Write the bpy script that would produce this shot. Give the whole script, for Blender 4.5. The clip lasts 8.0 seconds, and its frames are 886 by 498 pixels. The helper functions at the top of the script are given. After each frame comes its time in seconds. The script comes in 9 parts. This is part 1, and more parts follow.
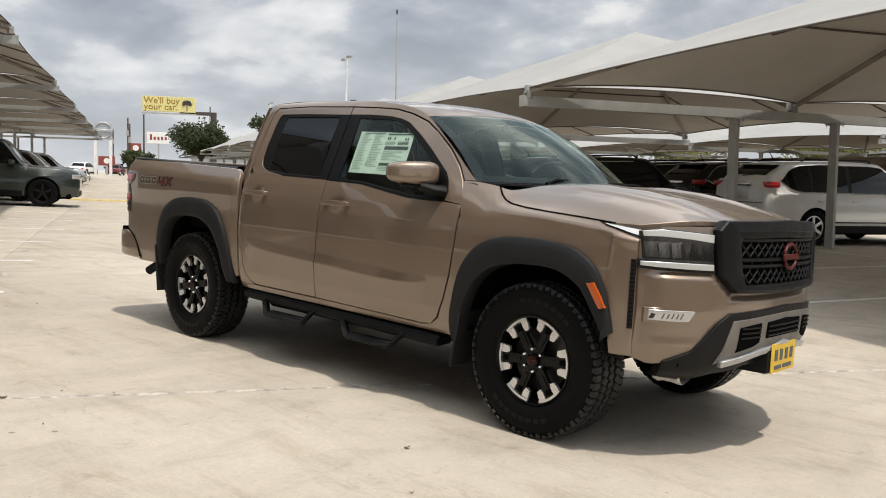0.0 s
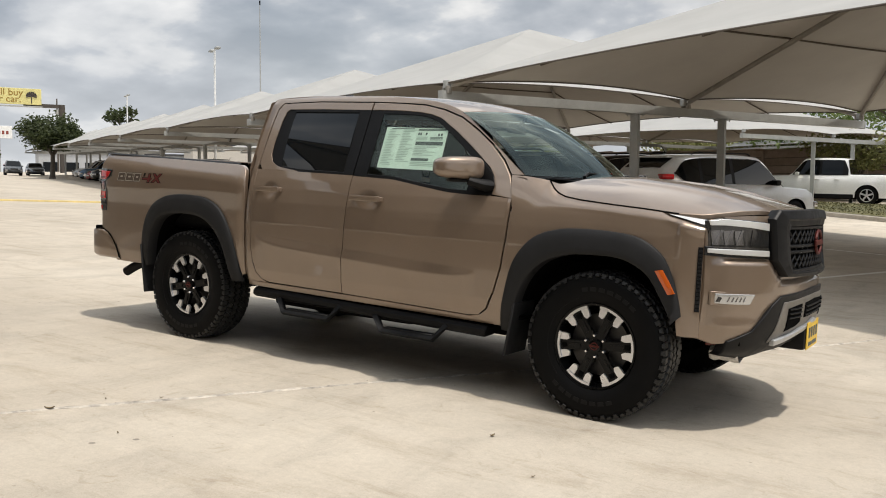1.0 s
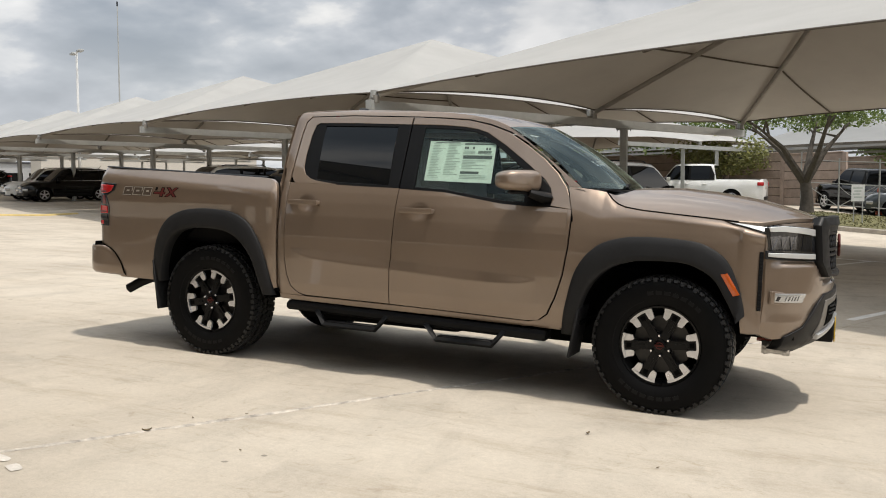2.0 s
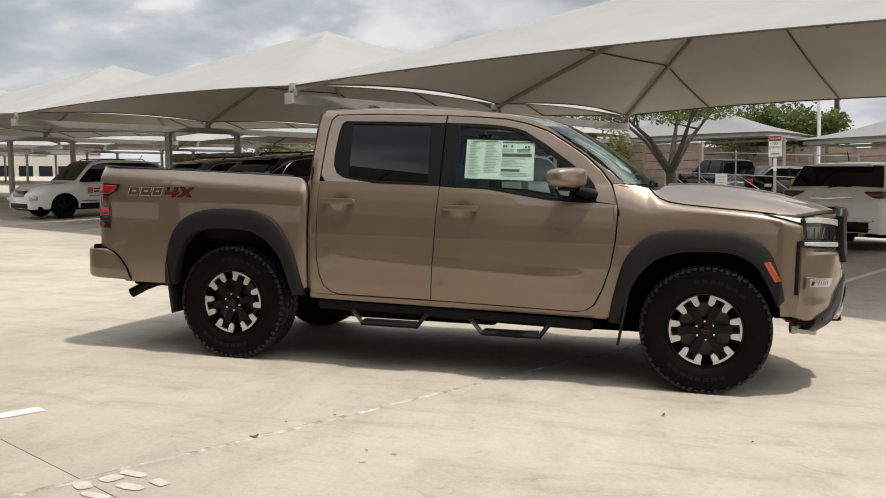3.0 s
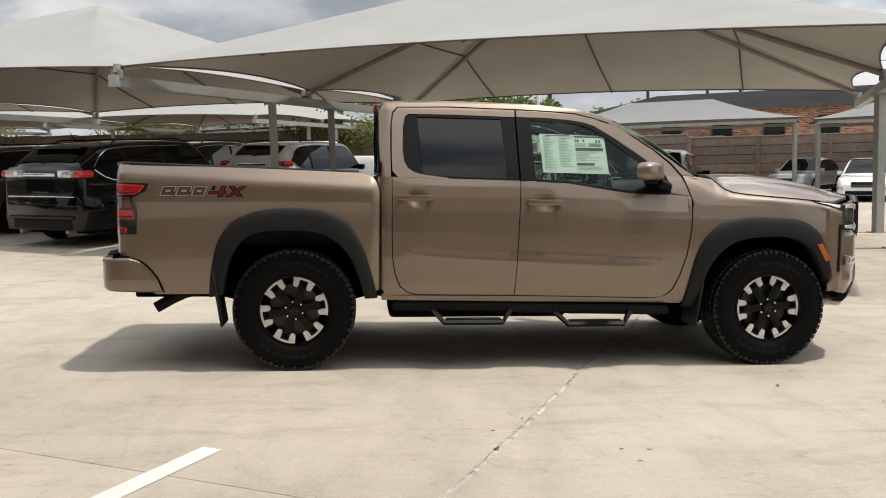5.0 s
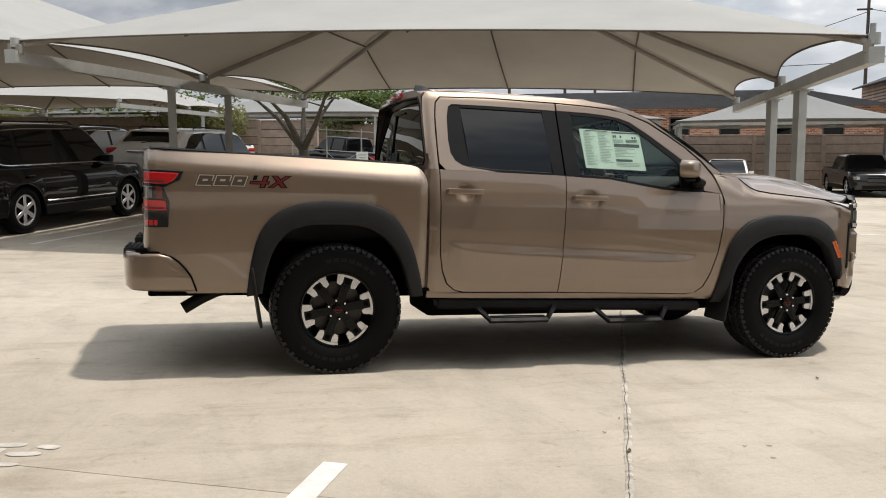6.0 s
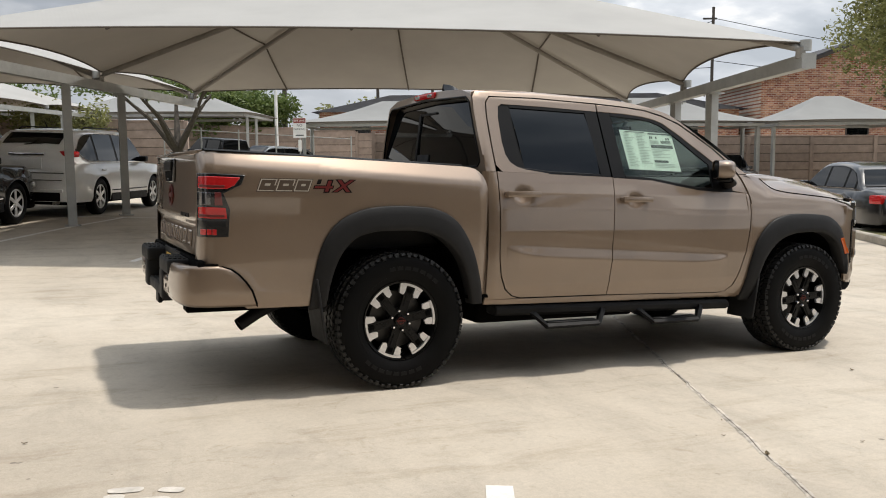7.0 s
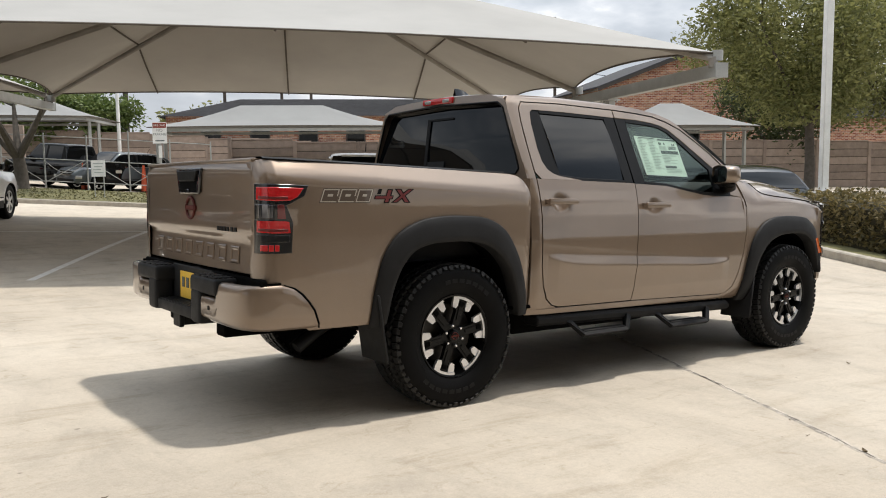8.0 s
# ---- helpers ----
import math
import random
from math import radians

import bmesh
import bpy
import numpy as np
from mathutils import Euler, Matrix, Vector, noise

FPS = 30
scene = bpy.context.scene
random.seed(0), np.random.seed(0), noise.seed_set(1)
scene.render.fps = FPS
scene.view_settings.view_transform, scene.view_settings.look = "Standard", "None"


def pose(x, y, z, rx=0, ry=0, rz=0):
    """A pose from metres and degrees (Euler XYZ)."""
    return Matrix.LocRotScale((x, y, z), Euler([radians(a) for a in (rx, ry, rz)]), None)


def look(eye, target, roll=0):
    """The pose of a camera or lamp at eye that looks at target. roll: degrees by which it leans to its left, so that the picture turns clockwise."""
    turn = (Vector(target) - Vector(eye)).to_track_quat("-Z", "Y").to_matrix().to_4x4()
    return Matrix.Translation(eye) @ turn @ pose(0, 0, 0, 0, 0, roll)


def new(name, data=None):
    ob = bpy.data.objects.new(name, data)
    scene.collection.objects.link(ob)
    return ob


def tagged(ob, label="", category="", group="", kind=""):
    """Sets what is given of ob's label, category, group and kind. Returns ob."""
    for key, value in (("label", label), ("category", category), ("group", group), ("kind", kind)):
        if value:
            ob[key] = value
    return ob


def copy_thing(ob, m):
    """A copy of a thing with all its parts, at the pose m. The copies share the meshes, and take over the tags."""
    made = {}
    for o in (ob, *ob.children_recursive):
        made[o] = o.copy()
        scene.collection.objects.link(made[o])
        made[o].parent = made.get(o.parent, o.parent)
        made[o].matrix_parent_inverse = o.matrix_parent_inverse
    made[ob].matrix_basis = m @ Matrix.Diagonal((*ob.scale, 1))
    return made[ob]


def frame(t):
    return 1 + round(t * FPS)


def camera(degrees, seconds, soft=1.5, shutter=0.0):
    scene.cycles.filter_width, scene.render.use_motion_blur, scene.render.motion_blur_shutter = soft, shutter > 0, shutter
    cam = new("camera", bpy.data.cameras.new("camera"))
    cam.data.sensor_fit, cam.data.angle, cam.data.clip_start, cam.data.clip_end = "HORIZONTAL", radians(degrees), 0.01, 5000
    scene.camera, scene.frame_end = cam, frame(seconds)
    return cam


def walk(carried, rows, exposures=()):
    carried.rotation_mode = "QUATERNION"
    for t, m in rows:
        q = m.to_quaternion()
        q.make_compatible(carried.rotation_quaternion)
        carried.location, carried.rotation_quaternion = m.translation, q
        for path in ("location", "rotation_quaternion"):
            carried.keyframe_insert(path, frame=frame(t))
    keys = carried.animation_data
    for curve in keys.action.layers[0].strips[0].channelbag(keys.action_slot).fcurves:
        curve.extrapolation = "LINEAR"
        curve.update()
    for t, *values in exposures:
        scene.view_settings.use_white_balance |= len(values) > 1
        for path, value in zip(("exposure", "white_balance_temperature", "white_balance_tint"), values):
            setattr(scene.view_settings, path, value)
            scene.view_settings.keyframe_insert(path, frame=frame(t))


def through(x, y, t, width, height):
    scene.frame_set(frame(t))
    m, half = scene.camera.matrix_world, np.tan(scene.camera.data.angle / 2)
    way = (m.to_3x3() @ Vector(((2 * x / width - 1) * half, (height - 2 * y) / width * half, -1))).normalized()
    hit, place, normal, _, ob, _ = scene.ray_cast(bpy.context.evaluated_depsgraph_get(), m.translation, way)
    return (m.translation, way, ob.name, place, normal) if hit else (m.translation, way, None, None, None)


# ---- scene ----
cam = camera(54.8, 8.0, soft=1.0)
PATH = [
    (0, (4.174, -4.329, 1.183), (2.823, -2.86, 1.055), 1.0),
    (0.5, (3.801, -4.67, 1.164), (2.563, -3.105, 1.032), 0.9),
    (1, (3.405, -5.056, 1.173), (2.309, -3.389, 1.035), 0.4),
    (1.5, (2.975, -5.442, 1.183), (2.006, -3.698, 1.044), -0.0),
    (2, (2.468, -5.786, 1.208), (1.651, -3.965, 1.085), -0.2),
    (3.5, (0.762, -6.448, 1.294), (0.446, -4.48, 1.133), -1.1),
    (4, (0.148, -6.505, 1.333), (0.019, -4.516, 1.167), -1.2),
    (4.5, (-0.504, -6.521, 1.357), (-0.485, -4.53, 1.178), -1.3),
    (5, (-1.126, -6.403, 1.379), (-0.94, -4.421, 1.183), -1.5),
    (6.5, (-2.919, -5.68, 1.395), (-2.217, -3.82, 1.177), 0.1),
    (7, (-3.438, -5.338, 1.404), (-2.585, -3.542, 1.188), -0.4),
    (7.5, (-3.927, -4.97, 1.429), (-2.928, -3.25, 1.215), -0.6),
    (8, (-4.356, -4.551, 1.428), (-3.181, -2.947, 1.22), -0.7),
]
walk(cam, [(t, look(eye, target, roll)) for t, eye, target, roll in PATH], [(0, 0.03, 6520, 10), (2.0, 0.06, 6540, 10), (3.5, 0.02, 6540, 10), (6.0, 0.0, 6500, 10), (7.0, 0.07, 6450, 10), (8, 0.15, 6400, 10)])

# ---- lot: a gentle slope along the parking rows, with a shallow swale ----
LOT = radians(-27.0)
DS = Vector((math.cos(LOT), math.sin(LOT), 0))
DW = Vector((-math.sin(LOT), math.cos(LOT), 0))


def swale(w):
    if w < 3.6:
        return -0.031 * w
    if w < 8.9:
        return float(np.interp(w, (3.6, 4.1, 8.2, 8.9), (-0.1116, -0.117, -0.004, 0.008)))
    return 0.008 + 0.012 * (min(w, 40) - 8.9)


def land(s, w):
    # past the canopies the lot levels out towards the wall
    level = float(np.interp(s, (-14, -1, 23, 46), (0.0, -0.50, 0.0, 0.05))) * min(1.0, max(0.0, (w - 11) / 12))
    return -0.0245 * max(-150, min(60, s)) + swale(max(w, -40)) + level


def P(s, w, up=0.0):
    v = DS * s + DW * w
    return Vector((v.x, v.y, land(s, w) + up))


def stand(s, w, turn=0.0):
    """An upright pose on the lot; turn: degrees from the row's direction."""
    p = P(s, w)
    return pose(p.x, p.y, p.z, 0, 0, math.degrees(LOT) + turn)


def rest(s, w, turn=0.0):
    """A pose that lies on the slope, for what stands on four wheels."""
    p, a = P(s, w), radians(turn) + LOT
    ahead = Vector((math.cos(a), math.sin(a), 0))
    side = Vector((-ahead.y, ahead.x, 0))
    def at(v):
        q = p + v
        return Vector((q.x, q.y, land(q.dot(DS), q.dot(DW))))
    x = (at(ahead * 1.4) - at(ahead * -1.4)).normalized()
    y = (at(side * 0.8) - at(side * -0.8)).normalized()
    z = x.cross(y).normalized()
    y = z.cross(x)
    mid = (at(ahead * 1.4) + at(ahead * -1.4) + at(side * 0.8) + at(side * -0.8)) / 4
    return Matrix(((x.x, y.x, z.x, mid.x), (x.y, y.y, z.y, mid.y), (x.z, y.z, z.z, mid.z), (0, 0, 0, 1)))


# ---- light ----
SUN = Vector((0.355, -0.05, 1.0)).normalized()
sun = new("sun", bpy.data.lights.new("sun", "SUN"))
sun.data.energy, sun.data.angle, sun.data.color = 2.95, radians(2.2), (1.0, 0.93, 0.845)
sun.matrix_world = look(SUN * 50, (0, 0, 0))

world = bpy.data.worlds.new("sky")
scene.world = world
world.use_nodes = True
wn, wl = world.node_tree.nodes, world.node_tree.links
wn.clear()
w_out, w_bg, w_sky = wn.new("ShaderNodeOutputWorld"), wn.new("ShaderNodeBackground"), wn.new("ShaderNodeTexSky")
w_sky.sky_type, w_sky.sun_disc = "NISHITA", False
w_sky.sun_elevation, w_sky.sun_rotation = math.asin(SUN.z), math.atan2(SUN.x, SUN.y)
w_sky.air_density, w_sky.dust_density = 1.0, 2.0
w_co, w_sep = wn.new("ShaderNodeTexCoord"), wn.new("ShaderNodeSeparateXYZ")
wl.new(w_co.outputs["Generated"], w_sep.inputs[0])


def wmath(op, a, b=None):
    n = wn.new("ShaderNodeMath")
    n.operation = op
    n.inputs[2].default_value = 0.5
    for k, v in enumerate((a, b)):
        if isinstance(v, (int, float)):
            n.inputs[k].default_value = v
        elif v is not None:
            wl.new(v, n.inputs[k])
    return n.outputs[0]


# cloud layer: the direction laid on a flat deck
up = wmath("ADD", wmath("MAXIMUM", w_sep.outputs[2], 0.0), 0.30)
deck = wn.new("ShaderNodeCombineXYZ")
wl.new(wmath("DIVIDE", w_sep.outputs[0], up), deck.inputs[0])
wl.new(wmath("DIVIDE", w_sep.outputs[1], up), deck.inputs[1])


def wnoise(scale, detail, rough, shift, bend=0.0):
    m, n = wn.new("ShaderNodeMapping"), wn.new("ShaderNodeTexNoise")
    m.inputs["Location"].default_value = shift
    n.inputs["Scale"].default_value, n.inputs["Detail"].default_value, n.inputs["Roughness"].default_value = scale, detail, rough
    n.inputs["Distortion"].default_value = bend
    wl.new(deck.outputs[0], m.inputs[0])
    wl.new(m.outputs[0], n.inputs["Vector"])
    return n.outputs["Fac"]


def wramp(fac, *stops):
    r = wn.new("ShaderNodeValToRGB")
    while len(r.color_ramp.elements) < len(stops):
        r.color_ramp.elements.new(0.5)
    for e, (at, c) in zip(r.color_ramp.elements, stops):
        e.position, e.color = at, (*c, 1)
    wl.new(fac, r.inputs[0])
    return r.outputs[0]


def wmix(fac, a, b, kind="MIX"):
    n = wn.new("ShaderNodeMix")
    n.data_type, n.blend_type = "RGBA", kind
    for k, v in ((0, fac), (6, a), (7, b)):
        if isinstance(v, (int, float)):
            n.inputs[k].default_value = v
        elif isinstance(v, tuple):
            n.inputs[k].default_value = (*v, 1)
        else:
            wl.new(v, n.inputs[k])
    return n.outputs[2]


sky_dim = wmix(1.0, w_sky.outputs[0], (0.085, 0.085, 0.085), "MULTIPLY")
puffs = wramp(wnoise(2.6, 9.0, 0.50, (3.1, 1.7, 0.0), 0.10), (0.36, (0.34, 0.40, 0.48)), (0.47, (0.52, 0.58, 0.66)), (0.53, (0.70, 0.75, 0.82)), (0.57, (0.98, 1.0, 1.02)), (0.66, (1.30, 1.29, 1.27)))
broad = wramp(wnoise(0.75, 3.0, 0.5, (7.4, 2.2, 0.0)), (0.35, (0.72, 0.74, 0.78)), (0.62, (1.15, 1.13, 1.1)))
clouds = wmix(1.0, puffs, broad, "MULTIPLY")
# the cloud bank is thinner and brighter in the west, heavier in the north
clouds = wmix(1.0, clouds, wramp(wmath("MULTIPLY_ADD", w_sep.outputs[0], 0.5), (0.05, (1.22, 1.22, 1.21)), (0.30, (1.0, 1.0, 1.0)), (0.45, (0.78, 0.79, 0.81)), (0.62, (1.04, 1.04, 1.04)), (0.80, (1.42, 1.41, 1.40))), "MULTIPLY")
cover = wramp(wnoise(0.8, 5.0, 0.55, (1.0, 9.0, 0.0), 0.2), (0.30, (0.55, 0.55, 0.55)), (0.45, (1.0, 1.0, 1.0)))
# low haze whitens the clouds towards the horizon
haze = wramp(w_sep.outputs[2], (0.0, (0.70, 0.70, 0.70)), (0.26, (0.0, 0.0, 0.0)))
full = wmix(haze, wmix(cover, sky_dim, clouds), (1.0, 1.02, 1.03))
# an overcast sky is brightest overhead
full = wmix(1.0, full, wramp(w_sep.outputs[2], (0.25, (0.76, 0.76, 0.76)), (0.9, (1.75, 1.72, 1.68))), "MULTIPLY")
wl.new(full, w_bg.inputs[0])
w_bg.inputs[1].default_value = 0.94
wl.new(w_bg.outputs[0], w_out.inputs[0])
scene.view_settings.exposure = 0.0

# ---- materials ----
def shader(name, rough=0.5, metal=0.0, color=(0.5, 0.5, 0.5), coat=0.0, spec=0.5):
    m = bpy.data.materials.new(name)
    m.use_nodes = True
    b = m.node_tree.nodes["Principled BSDF"]
    b.inputs["Base Color"].default_value = (*color, 1)
    b.inputs["Roughness"].default_value, b.inputs["Metallic"].default_value = rough, metal
    b.inputs["Coat Weight"].default_value, b.inputs["Specular IOR Level"].default_value = coat, spec
    b.inputs["Coat Roughness"].default_value = 0.03
    return m, m.node_tree.nodes, m.node_tree.links, b


def noise_of(n, l, scale, detail=4.0, rough=0.55, world_space=True, stretch=(1, 1, 1), bend=0.0):
    co, mp, tx = n.new("ShaderNodeNewGeometry" if world_space else "ShaderNodeTexCoord"), n.new("ShaderNodeMapping"), n.new("ShaderNodeTexNoise")
    l.new(co.outputs["Position" if world_space else "Object"], mp.inputs[0])
    mp.inputs["Scale"].default_value = stretch
    l.new(mp.outputs[0], tx.inputs["Vector"])
    tx.inputs["Scale"].default_value, tx.inputs["Detail"].default_value, tx.inputs["Roughness"].default_value = scale, detail, rough
    tx.inputs["Distortion"].default_value = bend
    return tx.outputs["Fac"]


def ramp(n, l, fac, *stops):
    r = n.new("ShaderNodeValToRGB")
    while len(r.color_ramp.elements) < len(stops):
        r.color_ramp.elements.new(0.5)
    for e, (at, c) in zip(r.color_ramp.elements, stops):
        e.position, e.color = at, (*c, 1) if not isinstance(c, (int, float)) else (c, c, c, 1)
    l.new(fac, r.inputs[0])
    return r.outputs[0]


def blend(n, l, fac, a, b, kind="MULTIPLY"):
    x = n.new("ShaderNodeMix")
    x.data_type, x.blend_type = "RGBA", kind
    for k, v in ((0, fac), (6, a), (7, b)):
        if isinstance(v, (int, float)):
            x.inputs[k].default_value = v
        elif isinstance(v, tuple):
            x.inputs[k].default_value = (*v, 1)
        else:
            l.new(v, x.inputs[k])
    return x.outputs[2]


def relief(n, l, b, height, strength=0.3, depth=0.01):
    x = n.new("ShaderNodeBump")
    x.inputs["Strength"].default_value, x.inputs["Distance"].default_value = strength, depth
    l.new(height, x.inputs["Height"])
    l.new(x.outputs[0], b.inputs["Normal"])


def random_of(n):
    return n.new("ShaderNodeObjectInfo").outputs["Random"]


def worn(name, color, rough=0.6, metal=0.0, spec=0.5, low=0.8, high=1.12, scale=6.0, fine=60.0, bump=0.15, coat=0.0, depth=0.004, world_space=False):
    """A surface with broad stains and fine grain round one colour."""
    m, n, l, b = shader(name, rough, metal, color, coat, spec)
    big = ramp(n, l, noise_of(n, l, scale, 5, 0.6, world_space), (0.3, low), (0.7, high))
    small = ramp(n, l, noise_of(n, l, fine, 3, 0.6, world_space), (0.3, 0.94), (0.7, 1.05))
    l.new(blend(n, l, 1.0, blend(n, l, 1.0, color, big), small), b.inputs["Base Color"])
    r = ramp(n, l, noise_of(n, l, scale * 2.2, 4, 0.6, world_space), (0.3, max(0.0, rough - 0.06)), (0.7, min(1.0, rough + 0.08)))
    l.new(r, b.inputs["Roughness"])
    if bump:
        relief(n, l, b, noise_of(n, l, fine, 4, 0.6, world_space), bump, depth)
    return m


def concrete_mat(name, light=1.0):
    m, n, l, b = shader(name, 0.82)
    broad = ramp(n, l, noise_of(n, l, 0.35, 6, 0.62, bend=0.4), (0.3, (0.41, 0.36, 0.29)), (0.5, (0.48, 0.425, 0.345)), (0.72, (0.54, 0.485, 0.40)))
    patch = ramp(n, l, noise_of(n, l, 2.3, 6, 0.65, stretch=(1.0, 0.45, 1.0), bend=0.6), (0.32, 0.84), (0.5, 1.0), (0.68, 1.06))
    c = blend(n, l, 1.0, broad, patch)
    c = blend(n, l, 0.6, c, ramp(n, l, noise_of(n, l, 38.0, 5, 0.7), (0.3, 0.88), (0.65, 1.08)))
    # drag marks of the screed, brownish traffic stains and fine grit
    c = blend(n, l, 0.75, c, ramp(n, l, noise_of(n, l, 1.0, 7, 0.72, stretch=(0.8, 3.4, 1.0), bend=0.3), (0.34, (0.80, 0.77, 0.73)), (0.48, (1.0, 1.0, 1.0)), (0.70, (1.05, 1.05, 1.06))))
    c = blend(n, l, 0.8, c, ramp(n, l, noise_of(n, l, 5.5, 6, 0.75, bend=1.2), (0.30, (0.78, 0.74, 0.68)), (0.42, (1.0, 1.0, 1.0)), (0.74, (1.07, 1.07, 1.07))))
    c = blend(n, l, 0.55, c, ramp(n, l, noise_of(n, l, 150.0, 3, 0.7), (0.30, 0.78), (0.5, 1.0), (0.72, 1.14)))
    # scattered dark specks and oil drips
    c = blend(n, l, 1.0, c, ramp(n, l, noise_of(n, l, 9.0, 2, 0.5), (0.20, 0.5), (0.225, 1.0)))
    c = blend(n, l, 1.0, c, ramp(n, l, noise_of(n, l, 34.0, 1, 0.5), (0.165, 0.4), (0.19, 1.0)))
    # each slab was poured a shade apart
    tone = ramp(n, l, random_of(n), (0.0, 0.94 * light), (1.0, 1.04 * light))
    l.new(blend(n, l, 1.0, c, tone), b.inputs["Base Color"])
    l.new(ramp(n, l, noise_of(n, l, 3.0, 5, 0.6), (0.3, 0.7), (0.7, 0.9)), b.inputs["Roughness"])
    relief(n, l, b, noise_of(n, l, 90.0, 6, 0.75), 0.42, 0.004)
    return m


def cloth_mat(name, color, through):
    """Knitted shade cloth: it scatters the sun and lets a little of it through."""
    m, n, l, b = shader(name, 0.85, 0.0, color)
    stain = ramp(n, l, noise_of(n, l, 0.8, 5, 0.6), (0.3, 0.92), (0.7, 1.04))
    c = blend(n, l, 1.0, color, stain)
    l.new(c, b.inputs["Base Color"])
    weave = n.new("ShaderNodeTexWave")
    weave.inputs["Scale"].default_value = 90
    relief(n, l, b, weave.outputs["Fac"], 0.1, 0.002)
    t = n.new("ShaderNodeBsdfTranslucent")
    l.new(blend(n, l, 1.0, c, through), t.inputs[0])
    mix = n.new("ShaderNodeMixShader")
    mix.inputs[0].default_value = 0.07
    l.new(b.outputs[0], mix.inputs[1])
    l.new(t.outputs[0], mix.inputs[2])
    l.new(mix.outputs[0], n["Material Output"].inputs[0])
    return m


def paint_mat(name, color, flake=0.35, rough=0.32, gloss=1.5, spec=0.5):
    m, n, l, b = shader(name, rough, flake, color, 1.0, spec)
    grain = ramp(n, l, noise_of(n, l, 900.0, 1, 0.5, False), (0.35, 0.86), (0.65, 1.12))
    dust = ramp(n, l, noise_of(n, l, 2.5, 5, 0.65, False), (0.35, 0.95), (0.7, 1.03))
    l.new(blend(n, l, 1.0, blend(n, l, 1.0, color, grain), dust), b.inputs["Base Color"])
    l.new(ramp(n, l, noise_of(n, l, 4.0, 5, 0.65, False), (0.35, 0.015), (0.7, 0.045)), b.inputs["Coat Roughness"])
    b.inputs["Coat IOR"].default_value = gloss
    return m


M_SLAB = concrete_mat("concrete_slab")
M_GROUND = concrete_mat("concrete_far", 0.98)
M_KERB = worn("kerb_concrete", (0.42, 0.38, 0.32), 0.85, low=0.75, world_space=True)
M_SEAL = worn("joint_sealant", (0.56, 0.51, 0.44), 0.8, low=0.40, high=1.2, scale=14, fine=80, bump=0.6, depth=0.006, world_space=True)
M_LINE = worn("line_paint", (0.78, 0.76, 0.72), 0.7, low=0.8, high=1.05, scale=12, fine=90, bump=0.1, world_space=True)
M_YELLOW = worn("yellow_line_paint", (0.62, 0.48, 0.20), 0.7, low=0.8, scale=5, world_space=True)
M_CLOTH = cloth_mat("shade_cloth", (0.375, 0.372, 0.355), (0.95, 0.70, 0.48))
M_CLOTH2 = cloth_mat("darker_shade_cloth", (0.255, 0.26, 0.255), (0.5, 0.45, 0.4))
M_STEEL = worn("galvanised_paint", (0.37, 0.375, 0.36), 0.5, 0.1, low=0.88, scale=3, bump=0.05)
# darker steel: the shade under the cloth is mixed into its colour
M_STRUT = worn("shade_darkened_steel", (0.25, 0.23, 0.20), 0.6, low=0.85, scale=3, bump=0.05)
M_SEAM = worn("seam_webbing", (0.10, 0.085, 0.07), 0.9)
M_WHITE = worn("white_enamel", (0.78, 0.78, 0.76), 0.4, low=0.92, scale=3, bump=0.03)
M_WALL = worn("precast_wall", (0.32, 0.25, 0.205), 0.9, low=0.82, high=1.15, scale=3, fine=40, bump=0.5, depth=0.01, world_space=True)
wn_, wl2_ = M_WALL.node_tree.nodes, M_WALL.node_tree.links
wb_ = wn_["Principled BSDF"]
wl2_.new(blend(wn_, wl2_, 1.0, wb_.inputs["Base Color"].links[0].from_socket, ramp(wn_, wl2_, random_of(wn_), (0.0, 0.80), (1.0, 1.14))), wb_.inputs["Base Color"])
M_GRASS = worn("dry_grass", (0.16, 0.15, 0.06), 0.9, low=0.6, scale=4, fine=30, bump=0.5)
M_BARK = worn("bark", (0.10, 0.085, 0.07), 0.95, low=0.6, scale=6, fine=30, bump=0.8, depth=0.02)
M_RUBBER = worn("tyre_rubber", (0.0042, 0.0042, 0.0043), 0.58, spec=0.10, low=0.8, scale=8, fine=90, bump=0.12)
M_BLACK = worn("black_plastic", (0.0045, 0.0045, 0.0048), 0.5, spec=0.18, low=0.85, scale=6, fine=140, bump=0.12)
M_FLARE = worn("textured_grey_plastic", (0.0150, 0.0150, 0.0155), 0.6, spec=0.22, low=0.88, scale=5, fine=220, bump=0.15, depth=0.001)
M_GLOSS = worn("gloss_black", (0.012, 0.012, 0.013), 0.12, low=0.9, bump=0.0, coat=0.6)
# near-black: deep shade below bodies and in gaps is put into the colour
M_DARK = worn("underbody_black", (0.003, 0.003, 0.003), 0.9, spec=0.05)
M_CHROME = worn("chrome", (0.75, 0.75, 0.76), 0.12, 1.0, low=0.95, bump=0.0)
M_ALLOY = worn("machined_alloy", (0.72, 0.72, 0.73), 0.32, 0.85, low=0.95, bump=0.0)
M_SILVER = worn("silver_plastic", (0.48, 0.49, 0.50), 0.35, 0.6, low=0.95, bump=0.0)
M_TINT = shader("privacy_glass", 0.03, 0.0, (0.002, 0.0025, 0.003), 0.0, 0.36)[0]
M_AMBER = shader("amber_lens", 0.15, 0.0, (0.52, 0.095, 0.012), 0.6)[0]
M_RED = shader("red_lens", 0.12, 0.0, (0.52, 0.016, 0.018), 0.6)[0]
